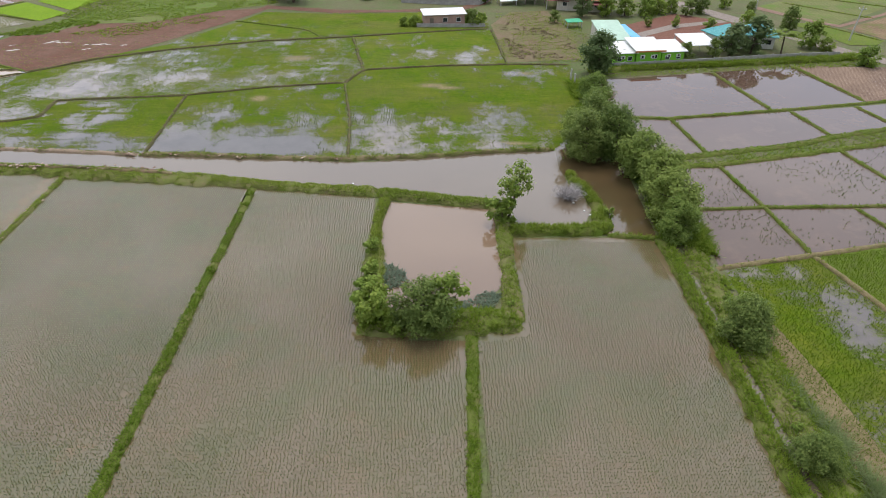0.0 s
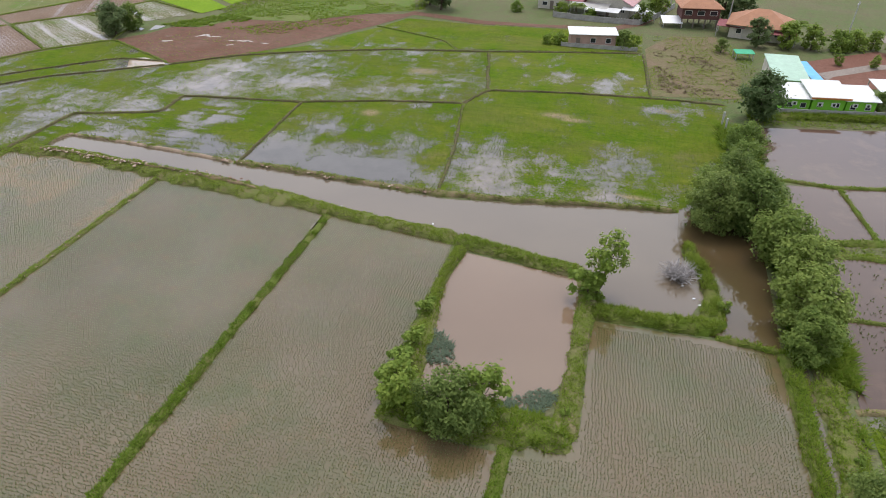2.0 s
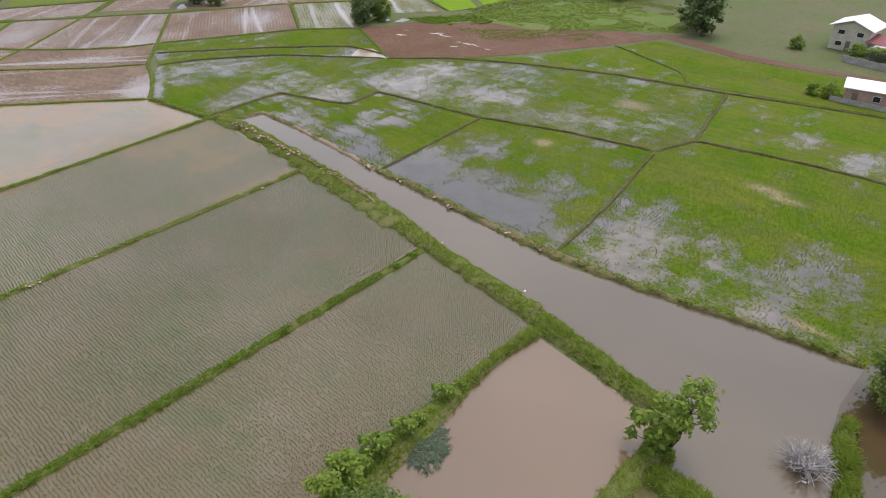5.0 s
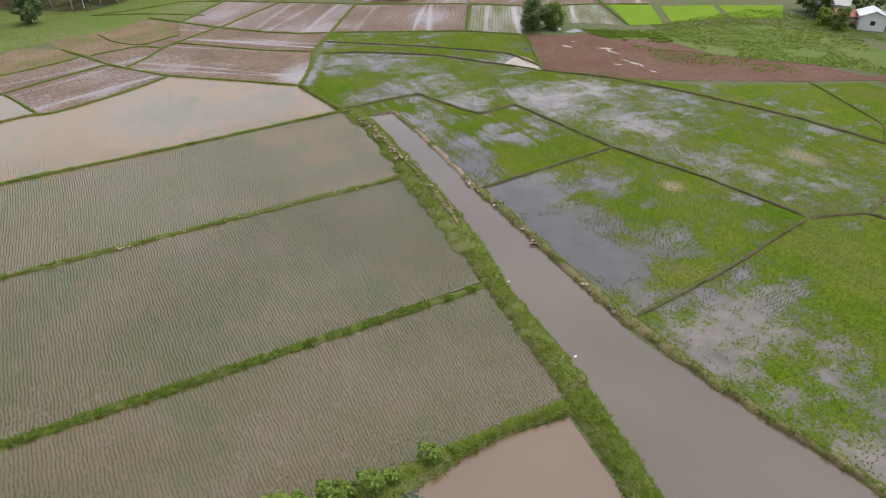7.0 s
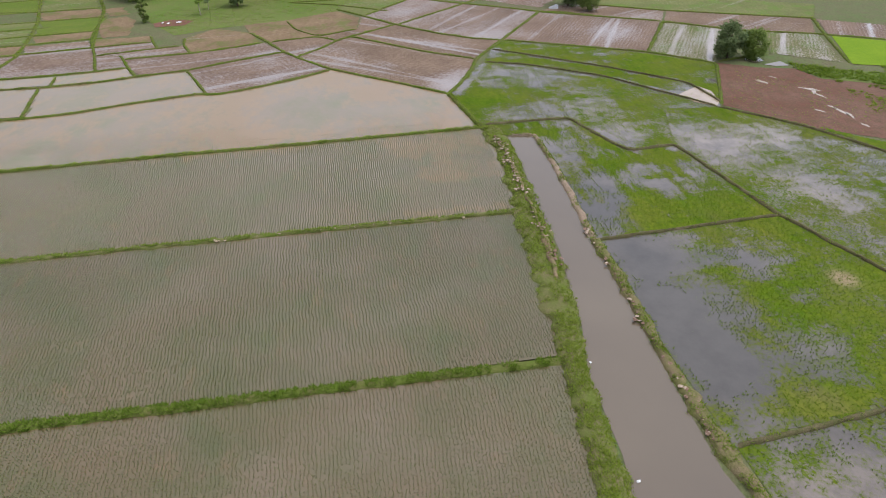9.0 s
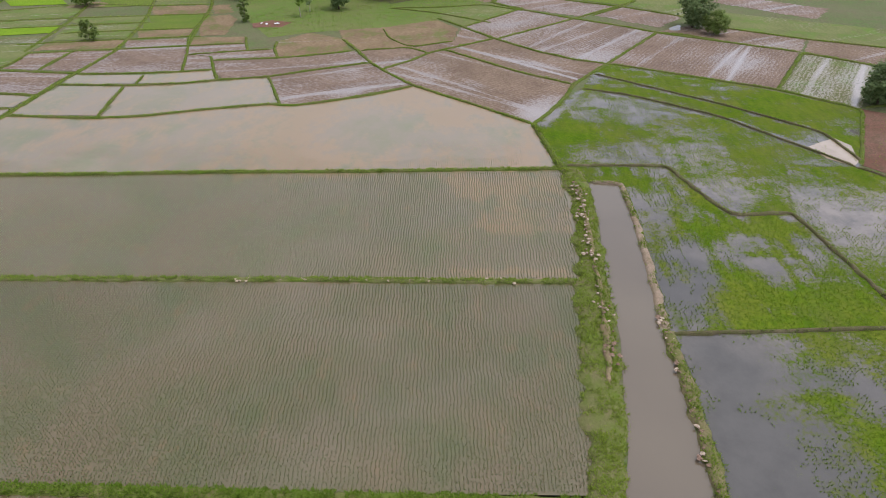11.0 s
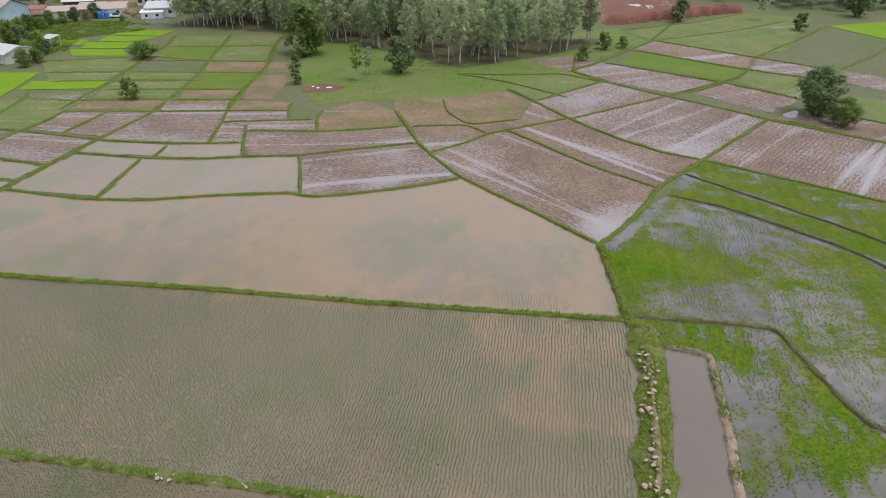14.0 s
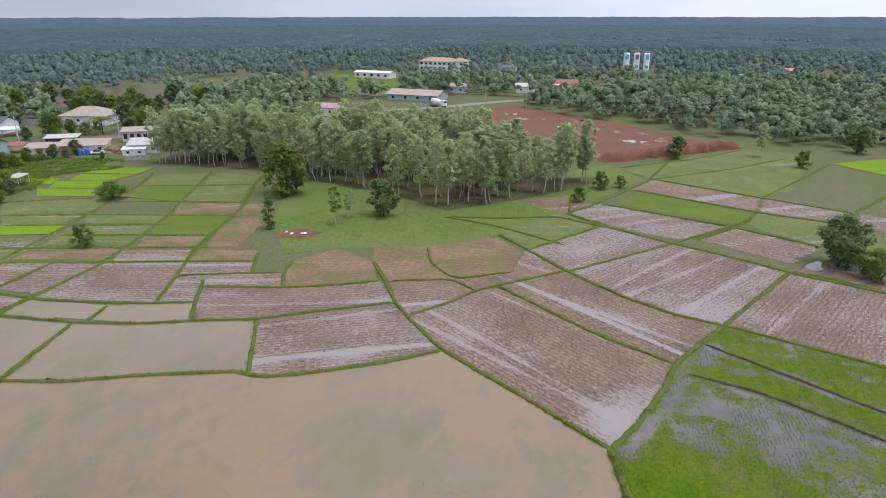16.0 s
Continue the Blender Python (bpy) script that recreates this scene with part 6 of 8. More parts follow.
for x, y, m, s, text in ((-135.9, -12.5, FAR_POND, 0.7, "small lone tree in a fallow field"), (-166.8, -28, SPREADING, 1.0, "low spreading tree in the fields"), (-151.7, 16.9, COLUMN, 1.0, "slim dark tree at the field's edge"),
                         (-156.6, 29, YOUNG, 1.0, "slender young tree with thin crown"), (-161.6, 30.3, GUMS[2], 0.42, "slender young tree with thin crown"), (-163.9, 37.3, FAR_DARK, 0.95, "dark leafy tree before the grove"),
                         (-176.7, 10, FAR_ROW, 1.5, "tall leafy tree at the grove's edge"), (-181.2, 78.5, FAR_POND, 0.6, "small tree beside the grove"), (-193.8, 84, FAR_POND, 0.7, "small tree beside the grove"),
                         (-195.7, 88.8, FAR_POND, 0.5, "small green tree on a bund"), (-232.6, 108, FAR_DARK, 0.8, "small leafy tree by the red soil bank"), (-239.9, 133.5, GUMS[3], 0.7, "thin young tree beside fields"),
                         (-225.8, 140.7, FAR_POND, 0.8, "small tree in green fields"), (-249.8, 163.9, FAR_DARK, 1.1, "leafy tree at the edge of the fields")):
    tree("broadleaf_tree", text, m, x, y, s, x * 7 % 360)

# ---- woodland out to the horizon ----
def wood_template(seed, lumps, sprays, size):
    """Triangles of a broad crown: a few lumpy boughs with a fringe of leaf sprays."""
    rng = np.random.default_rng(seed)
    ball = bmesh.new()
    bmesh.ops.create_icosphere(ball, subdivisions=1, radius=1.0)
    bv = np.array([tuple(v.co) for v in ball.verts])
    bf = np.array([[v.index for v in f.verts] for f in ball.faces])
    ball.free()
    bf = bf[bv[bf].mean(1)[:, 2] > -0.45]
    V, F, base = [], [], 0
    tall = rng.uniform(0.8, 1.25)
    for k in range(lumps):
        q = rng.uniform(0, 6.28)
        c = np.array([math.cos(q) * rng.uniform(0.3, 2.1), math.sin(q) * rng.uniform(0.3, 2.1), rng.uniform(2.2, 6.4) * tall]) * (1 if lumps > 2 else (0.5, 0.5, 0.9))
        r = rng.uniform(0.8, 1.6) * (1 if lumps > 2 else 1.3)
        v = bv * (0.72 + 0.42 * rng.uniform(0, 1, (len(bv), 1))) * r + c
        V.append(v)
        F.append(bf + base)
        base += len(v)
        d = rng.normal(0, 1, (sprays, 3))
        d /= np.linalg.norm(d, axis=1)[:, None]
        d[:, 2] = np.where(d[:, 2] < -0.3, -d[:, 2], d[:, 2])
        lv = leaf_quads(c + d * r * rng.uniform(0.8, 1.18, (sprays, 1)), d, size, rng, loose=0.35)[0].reshape(-1, 4, 3)
        V.append(lv.reshape(-1, 3))
        q4 = np.arange(sprays * 4).reshape(-1, 4) + base
        F += [q4[:, (0, 1, 2)], q4[:, (0, 2, 3)]]
        base += sprays * 4
    return np.concatenate(V), np.concatenate(F)


def canopy_leaf(name, c0, c1, c2, fine=0.9):
    """Leafage of a far crown: clumps of light and dark leaves, shaded gaps coloured in, each tree a tone of its own."""
    m, n, l, b = material(name)
    g = n.new("ShaderNodeNewGeometry")
    f = noise_node(n, l, fine, 6, 0.75)
    col = mixed(n, l, noise_node(n, l, 0.07, 3, 0.6), c0, c1)
    col = mixed(n, l, g.outputs["Random Per Island"], col, mixed(n, l, 1.0, col, (1.3, 1.26, 1.15), "MULTIPLY"))
    # shade between leaves is in the colour: c2 fills the bump's low spots
    col = mixed(n, l, ramp_node(n, l, f, (0.36, grey(1)), (0.56, grey(0))), col, c2)
    l.new(col, b.inputs["Base Color"])
    b.inputs["Roughness"].default_value, b.inputs["Specular IOR Level"].default_value = 0.8, 0.1
    bumped(n, l, b, f, 0.55, 0.6)
    return m


# blue in these leaf colours stands for hazy air, stronger in the far one
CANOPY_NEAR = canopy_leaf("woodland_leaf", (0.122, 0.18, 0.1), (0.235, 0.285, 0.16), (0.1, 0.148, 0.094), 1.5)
CANOPY_HAZED = canopy_leaf("hazed_far_leaf", (0.085, 0.132, 0.118), (0.142, 0.192, 0.165), (0.072, 0.108, 0.103), 0.9)
TEMPLATES = [wood_template(300 + k, 5, 20, 0.85) for k in range(5)]
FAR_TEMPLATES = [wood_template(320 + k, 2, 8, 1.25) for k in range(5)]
EYE_X, EYE_Y = -40.0, 70.0
CLEAR = ([(-310, 85), (-344, 50), (-300, 30), (-300, -20), (-236, -40), (-215, -130), (-130, -130), (-60, -40), (0, 0), (0, 300), (-250, 300), (-252, 172), (-268, 130)],
         [(-300, -172), (-358, -205), (-385, -150), (-322, -105)], [(-385, -66), (-508, -92), (-470, -25), (-372, -8)],
         [(-190, -95), (-230, -125), (-290, -125), (-275, -80), (-225, -40), (-195, -45)], [(-290, -25), (-340, -40), (-384, 24), (-372, 66), (-340, 60), (-290, 20)], [(-265, -100), (-300, -175), (-330, -110), (-290, -70)],
         [(-345, -12), (-345, 18), (-378, 22), (-370, -14)], [(-462, 112), (-530, 114), (-530, 142), (-462, 136)], [(-492, -32), (-560, -40), (-575, 10), (-488, 6)])
wood_rng = np.random.default_rng(9)


def wood(count, near, far, a0, a1, thresh, seed, templates, mat):
    r = np.sqrt(wood_rng.uniform(near ** 2, far ** 2, count))
    a = np.radians(wood_rng.uniform(a0, a1, count))
    x, y = EYE_X + r * np.cos(a), EYE_Y + r * np.sin(a)
    ok = fbm(x * 0.012, y * 0.012, seed) > thresh
    for c in CLEAR:
        ok &= ~inside(x, y, c)
    x, y = x[ok], y[ok]
    n = len(x)
    Vs, Fs, base = [], [], 0
    kind = wood_rng.integers(0, 5, n)
    s = 0.5 + 1.1 * wood_rng.uniform(0, 1, n) ** 1.7 + 0.35 * (fbm(x * 0.02, y * 0.02, 44) - 0.4)
    q = wood_rng.uniform(0, 2 * np.pi, n)
    for k in range(5):
        m = kind == k
        T, tf = templates[k]
        cs, sn = np.cos(q[m])[:, None], np.sin(q[m])[:, None]
        X = (T[:, 0] * cs - T[:, 1] * sn) * s[m][:, None] + x[m][:, None]
        Y = (T[:, 0] * sn + T[:, 1] * cs) * s[m][:, None] + y[m][:, None]
        Z = T[:, 2] * s[m][:, None]
        Vs.append(np.stack([X, Y, Z], -1).reshape(-1, 3))
        Fs.append((tf[None] + (np.arange(m.sum()) * len(T))[:, None, None] + base).reshape(-1, 3))
        base += len(Vs[-1])
    V, F = np.concatenate(Vs), np.concatenate(Fs)
    me = mesh_of("woodland", V, F, 3, mat)
    me.polygons.foreach_set("use_smooth", np.ones(len(F), bool))
    return tagged(new("woodland", me), "dense green tropical woodland", "woodland", kind="stuff")


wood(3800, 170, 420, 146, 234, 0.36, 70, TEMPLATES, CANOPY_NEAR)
wood(12500, 420, 1000, 148, 232, 0.26, 70, FAR_TEMPLATES, CANOPY_HAZED)


def canopy(name, label, mat, near, far, turns, rings, lift, seed):
    """A lumpy roof of treetops on a fan of rings."""
    pa, pr = np.meshgrid(np.radians(np.linspace(146, 234, turns)), np.geomspace(near, far, rings))
    px, py = EYE_X + pr * np.cos(pa), EYE_Y + pr * np.sin(pa)
    ph = 3.0 + 7.0 * fbm(px * 0.09, py * 0.09, seed, 2) + 7 * (fbm(px * 0.006, py * 0.006, seed + 3, 3) - 0.3)
    ph = ph * np.where(fbm(px * 0.004, py * 0.002, seed + 7, 3) > 0.34, 1.0, 0.05) + lift * (pr / 4800) ** 2
    for c in CLEAR[2:]:
        ph = np.where(inside(px, py, c), -0.2, ph)
    ph[0] = -0.3
    idx = np.arange(turns * rings).reshape(rings, turns)
    F = np.stack([idx[:-1, :-1], idx[1:, :-1], idx[1:, 1:], idx[:-1, 1:]], -1).reshape(-1, 4)
    return tagged(new(name, mesh_of(name, np.stack([px, py, ph], -1).reshape(-1, 3), F, 4, mat)), label, "woodland", kind="stuff")


# hazy distance is painted into both canopy colours, bluest at the horizon
MID_WOOD_HAZED = earthy("hazed_mid_canopy", (0.072, 0.107, 0.116), (0.1, 0.14, 0.142), (0.045, 0.07, 0.08), 0.012, 0.11, 0.95, 1.0, 3.0)
FAR_WOOD_HAZED = earthy("hazed_far_canopy", (0.082, 0.115, 0.16), (0.10, 0.135, 0.175), (0.062, 0.092, 0.138), 0.004, 0.05, 0.95, 1.0, 5.0)
canopy("distant_woodland", "wooded plain beyond the villages, tinted hazy blue", MID_WOOD_HAZED, 720, 1900, 400, 120, 3, 5)
canopy("distant_woodland", "wooded plain at the horizon, painted hazy blue-green", FAR_WOOD_HAZED, 1850, 4800, 300, 60, 8, 6)

# ---- building materials ----
def ribbed(name, c, rough=0.45, pitch=3.0, dirt=0.2):
    """Profiled metal sheet; the ribs run along the local y."""
    m, n, l, b = material(name)
    f = noise_node(n, l, 0.6, 6, 0.7)
    dark = tuple(v * (1 - dirt) for v in c)
    l.new(mixed(n, l, ramp_node(n, l, f, (0.35, grey(0)), (0.65, grey(1))), dark, c), b.inputs["Base Color"])
    b.inputs["Roughness"].default_value = rough
    w = n.new("ShaderNodeTexWave")
    w.inputs["Scale"].default_value = pitch
    tc = n.new("ShaderNodeTexCoord")
    l.new(tc.outputs["Object"], w.inputs["Vector"])
    bumped(n, l, b, w.outputs[1], 0.5, 0.04)
    return m


RED_BANK = earthy("eroded_red_bank", (0.20, 0.08, 0.055), (0.26, 0.12, 0.085), (0.13, 0.06, 0.045), 0.3, 1.1)
ROOF_WHITE = ribbed("white_sheet", (0.80, 0.80, 0.79))
ROOF_GREY = ribbed("grey_sheet", (0.55, 0.53, 0.50))
ROOF_MINT = ribbed("mint_sheet", (0.42, 0.60, 0.46))
ROOF_TEAL = ribbed("teal_sheet", (0.06, 0.34, 0.35))
ROOF_PINK = ribbed("pink_sheet", (0.52, 0.27, 0.27))
ROOF_RED = ribbed("red_tile", (0.36, 0.12, 0.09), 0.7)
ROOF_MAROON = ribbed("maroon_sheet", (0.26, 0.07, 0.075), 0.6)
ROOF_RUST = ribbed("rust_tile", (0.42, 0.20, 0.11), 0.75)
ROOF_ORANGE = ribbed("orange_tile", (0.45, 0.30, 0.20), 0.7)
ROOF_TAN = ribbed("tan_fibre", (0.44, 0.34, 0.28), 0.8)
ROOF_DARK = ribbed("slate_sheet", (0.10, 0.105, 0.14), 0.6)
WALL_LIME = plain("lime_wall", (0.22, 0.58, 0.04), 0.7, dirt=0.12)
WALL_WHITE = plain("white_wall", (0.76, 0.75, 0.72), 0.8, dirt=0.15)
WALL_CREAM = plain("cream_wall", (0.62, 0.58, 0.50), 0.8)
WALL_PINK = plain("pink_brick", (0.45, 0.30, 0.25), 0.85)
WALL_WOOD = plain("dark_red_timber", (0.13, 0.05, 0.045), 0.7)
WALL_TEAL = plain("pale_blue_wall", (0.38, 0.47, 0.50), 0.8)
CONCRETE = plain("weathered_concrete", (0.40, 0.39, 0.37), 0.9, dirt=0.35)
TIMBER = plain("grey_timber", (0.22, 0.18, 0.15), 0.85)
TRIM_ORANGE = plain("orange_trim", (0.55, 0.22, 0.06), 0.6)
BLUE_SHEET = plain("sky_blue_sheet", (0.12, 0.45, 0.78), 0.5)
BLUE_DARK = plain("blue_plastic", (0.03, 0.16, 0.50), 0.5)
GREEN_TARP = plain("green_tarp", (0.03, 0.40, 0.20), 0.6)
WHITE_PLASTIC = plain("white_plastic", (0.80, 0.80, 0.80), 0.5, dirt=0.1)
GLASS = plain("dark_glass", (0.03, 0.035, 0.04), 0.1, dirt=0.1)
FRAME_WHITE = plain("window_frame", (0.7, 0.7, 0.68), 0.6)
RUBBER = plain("tyre_rubber", (0.02, 0.02, 0.02), 0.8)
POST_GREY = plain("concrete_post", (0.50, 0.49, 0.46), 0.9)
SILT_CLOD = earthy("pale_clod", (0.55, 0.45, 0.37), (0.42, 0.32, 0.24), (0.32, 0.19, 0.12), 0.8, 4)
WEED_WATER = leafy("water_weed", (0.15, 0.2, 0.14), (0.25, 0.3, 0.2))


def slab(quads, thick=0.12):
    """A sheet of roof: quads of points, made thick downwards."""
    bm = bmesh.new()
    for q in quads:
        up = [bm.verts.new(p) for p in q]
        dn = [bm.verts.new((p[0], p[1], p[2] - thick)) for p in q]
        bm.faces.new(up)
        bm.faces.new(dn[::-1])
        for k in range(len(q)):
            j = (k + 1) % len(q)
            bm.faces.new((up[j], up[k], dn[k], dn[j]))
    bmesh.ops.recalc_face_normals(bm, faces=bm.faces[:])
    return bm


def roof_quads(kind, L, D, h, rise, o):
    x0, x1, y0, y1 = -L / 2 - o, L / 2 + o, -D / 2 - o, D / 2 + o
    if kind == "shed":
        return [((x0, y0, h), (x1, y0, h), (x1, y1, h + rise), (x0, y1, h + rise))]
    if kind == "shed_front":
        return [((x0, y0, h + rise), (x1, y0, h + rise), (x1, y1, h), (x0, y1, h))]
    if kind == "gable":
        return [((x0, y0, h), (x1, y0, h), (x1, 0, h + rise), (x0, 0, h + rise)), ((x1, y1, h), (x0, y1, h), (x0, 0, h + rise), (x1, 0, h + rise))]
    if kind == "gable_y":
        return [((x0, y1, h), (x0, y0, h), (0, y0, h + rise), (0, y1, h + rise)), ((x1, y0, h), (x1, y1, h), (0, y1, h + rise), (0, y0, h + rise))]
    e = min(D / 2 + o, L / 2 + o - 0.2)
    a, b = x0 + e, x1 - e
    return [((x0, y0, h), (x1, y0, h), (b, 0, h + rise), (a, 0, h + rise)), ((x1, y1, h), (x0, y1, h), (a, 0, h + rise), (b, 0, h + rise)),
            ((x0, y1, h), (x0, y0, h), (a, 0, h + rise)), ((x1, y0, h), (x1, y1, h), (b, 0, h + rise))]


def house(name, label, x, y, turn, L, D, h, kind, rise, walls, roof, windows=3, door=True, over=0.5, category="house", z=0.0, back=0, pane_size=(1.0, 0.9), storeys=1, door_at=0.0, stilts=0.0):
    """A house with its length along the local x; its front looks to the local -y."""
    root = new(name)
    root.empty_display_size = 0.5
    root.matrix_basis = pose(x, y, z, 0, 0, turn)
    tagged(root, label, category)
    bm = boxed((-L / 2, -D / 2, stilts - 0.05, L / 2, D / 2, h))
    if kind == "gable":
        for sx in (-1, 1):
            a = [bm.verts.new((sx * (L / 2 - 0.01), yy, zz)) for yy, zz in ((-D / 2, h), (D / 2, h), (0, h + rise * 0.93))]
            bm.faces.new(a)
    if kind == "gable_y":
        for sy in (-1, 1):
            a = [bm.verts.new((xx, sy * (D / 2 - 0.01), zz)) for xx, zz in ((-L / 2, h), (L / 2, h), (0, h + rise * 0.93))]
            bm.faces.new(a)
    if kind.startswith("shed"):
        f = -1 if kind == "shed_front" else 1
        v = [bm.verts.new(p) for p in ((-L / 2, f * D / 2, h), (L / 2, f * D / 2, h), (L / 2, f * D / 2, h + rise * 0.9), (-L / 2, f * D / 2, h + rise * 0.9), (-L / 2, -f * D / 2, h), (L / 2, -f * D / 2, h))]
        bm.faces.new((v[0], v[1], v[2], v[3]))
        bm.faces.new((v[0], v[3], v[4]))
        bm.faces.new((v[1], v[5], v[2]))
    part("wall", bm, walls, root)
    if stilts:
        for sx in np.linspace(-L / 2 + 0.3, L / 2 - 0.3, 4):
            for sy in (-D / 2 + 0.3, D / 2 - 0.3):
                part("stilt", boxed((sx - 0.12, sy - 0.12, 0, sx + 0.12, sy + 0.12, stilts)), TIMBER, root)
    part("roof", slab(roof_quads(kind, L, D, h + 0.12, rise, over)), roof, root)
    pw, ph = pane_size
    step = (h - stilts) / storeys
    sides = [(-1, -D / 2)] + ([(1, D / 2)] if back else [])
    for s in range(storeys):
        zc = stilts + step * s + step * 0.56
        for f, yy in sides:
            for k in range(windows):
                xc = -L / 2 + L * (k + 0.5) / windows
                if door and s == 0 and f < 0 and abs(xc - door_at) < 0.9:
                    continue
                fr = part("window", boxed((xc - pw / 2 - 0.08, yy - 0.05, zc - ph / 2 - 0.08, xc + pw / 2 + 0.08, yy + 0.05, zc - ph / 2), (xc - pw / 2 - 0.08, yy - 0.05, zc + ph / 2, xc + pw / 2 + 0.08, yy + 0.05, zc + ph / 2 + 0.08),
                                              (xc - pw / 2 - 0.08, yy - 0.05, zc - ph / 2, xc - pw / 2, yy + 0.05, zc + ph / 2), (xc + pw / 2, yy - 0.05, zc - ph / 2, xc + pw / 2 + 0.08, yy + 0.05, zc + ph / 2)), FRAME_WHITE, root)
                part("pane", boxed((xc - pw / 2, yy - 0.03, zc - ph / 2, xc + pw / 2, yy + 0.03, zc + ph / 2)), GLASS, fr)
    if door:
        part("door", boxed((door_at - 0.45, -D / 2 - 0.05, stilts, door_at + 0.45, -D / 2 + 0.05, stilts + 2.0)), TIMBER, root)
    return root


def canopy_roof(name, label, x, y, turn, L, D, h, rise, roof, category="canopy"):
    """An open shelter: a sloping sheet on four posts."""
    root = new(name)
    root.matrix_basis = pose(x, y, 0, 0, 0, turn)
    tagged(root, label, category)
    part("roof", slab(roof_quads("shed", L, D, h, rise, 0.2), 0.08), roof, root)
    for sx in (-L / 2, L / 2):
        for sy, ph in ((-D / 2, h), (D / 2, h + rise)):
            part("post", boxed((sx - 0.07, sy - 0.07, -0.05, sx + 0.07, sy + 0.07, ph - 0.06)), POST_GREY, root)
    return root


def boundary_wall(label, line, height=1.5):
    """A block wall of panels between posts."""
    root = new("boundary_wall")
    tagged(root, label, "wall")
    for (x0, y0), (x1, y1) in zip(line, line[1:]):
        d = math.hypot(x1 - x0, y1 - y0)
        n = max(int(d / 3), 1)
        a = math.degrees(math.atan2(y1 - y0, x1 - x0))
        for k in range(n):
            m = pose(x0 + (x1 - x0) * k / n, y0 + (y1 - y0) * k / n, 0, 0, 0, a)
            p = part("panel", boxed((0.1, -0.06, -0.1, d / n - 0.1, 0.06, height)), CONCRETE, root)
            p.matrix_basis = m
            q = part("post", boxed((-0.1, -0.1, -0.1, 0.1, 0.1, height + 0.15)), CONCRETE, root)
            q.matrix_basis = m
    return root


def power_pole(x, y, height=9.0, lean=0.0, arm=True, turn=0.0):
    root = new("power_pole")
    root.matrix_basis = pose(x, y, 0, 0, lean, turn)
    tagged(root, "grey concrete power pole with crossarm", "pole", "power poles")
    bm = bmesh.new()
    tube(bm, [Vector((0, 0, -0.2)), Vector((0, 0, height * 0.5)), Vector((0, 0, height))], [0.17, 0.14, 0.1], 8)
    part("pole", bm, POST_GREY, root)
    if arm:
        part("crossarm", boxed((-0.9, -0.06, height - 0.7, 0.9, 0.06, height - 0.55)), POST_GREY, root)
        for sx in (-0.8, 0, 0.8):
            b2 = bmesh.new()
            tube(b2, [Vector((sx, 0, height - 0.56)), Vector((sx, 0, height - 0.42)), Vector((sx, 0, height - 0.3))], [0.05, 0.08, 0.03], 6)
            part("insulator", b2, WHITE_PLASTIC, root)
    return root


# ---- the village to the north-east ----
g1 = house("guest_house", "long lime-green building with white sheet roof", 43.4, 131.2, 8, 5.2, 5.4, 3.0, "shed", 0.8, WALL_LIME, ROOF_WHITE, 2, False, 0.6, "building", pane_size=(0.8, 0.7))
part("fascia", boxed((-3.2, -3.4, 2.8, 3.2, -3.32, 3.06)), TRIM_ORANGE, g1, "orange fascia board")
house("guest_house", "lime-green wing with lower white sheet roof", 38.5, 130.6, 8, 4.2, 5.2, 2.5, "shed", 0.7, WALL_LIME, ROOF_WHITE, 2, False, 0.5, "building", pane_size=(0.8, 0.7))
house("guest_house", "lime-green wing with lower white sheet roof", 48.6, 132, 8, 4.7, 5.2, 2.5, "shed", 0.7, WALL_LIME, ROOF_WHITE, 2, False, 0.5, "building", pane_size=(0.8, 0.7))
for x, y in ((38.4, 127.75), (42.4, 128.25), (44.6, 128.55), (48.0, 129.2), (50.0, 129.5)):
    ac = new("air_conditioner")
    ac.matrix_basis = pose(x, y, 1.75, 0, 0, 8)
    tagged(ac, "small white wall-mounted air conditioner box", "air conditioner", "air conditioners on the green wall")
    part("case", boxed((-0.4, -0.15, -0.28, 0.4, 0.22, 0.28)), WHITE_PLASTIC, ac)
    part("grille", boxed((-0.2, -0.17, -0.2, 0.2, -0.15, 0.2)), GLASS, ac)
    part("bracket", boxed((-0.35, 0.0, -0.34, 0.35, 0.3, -0.28)), POST_GREY, ac)
for k, (dy, hh) in enumerate(((0.0, 2.9), (-4.4, 2.7), (-8.6, 2.5))):
    house("annex", "low building with pale mint-green sheet roof", 39.4, 147.6 + dy, 2, 5.6, 3.5, hh, "shed", 0.5, WALL_CREAM, ROOF_MINT, 2, False, 0.25, "building")
canopy_roof("awning", "sky-blue sheet awning beside the annex", 43.5, 143.0, 6, 1.6, 11.0, 2.6, 0.2, BLUE_SHEET, "awning")
canopy_roof("carport", "open carport with flat white sheet roof", 55.8, 136.6, 8, 6.2, 6.4, 2.7, 0.6, ROOF_WHITE, "carport")
house("house", "house with hipped teal metal roof", 64.6, 142.4, 20, 6.6, 6.0, 2.7, "hip", 1.9, WALL_WHITE, ROOF_TEAL, 3, True, 0.7, door_at=0)
house("house", "house with hipped teal metal roof", 71.8, 143.6, -18, 7.0, 6.0, 2.6, "hip", 1.9, WALL_WHITE, ROOF_TEAL, 3, True, 0.7, door_at=0)
house("house", "big house with orange and maroon hip roof", 39.5, 176.5, -12, 12, 9.5, 2.9, "hip", 2.8, WALL_CREAM, ROOF_RUST, 3, True, 0.9)
canopy_roof("lean_to", "maroon sheet lean-to beside a house", 33.2, 175, -12, 5.5, 4.5, 2.4, 0.4, ROOF_MAROON, "lean-to")
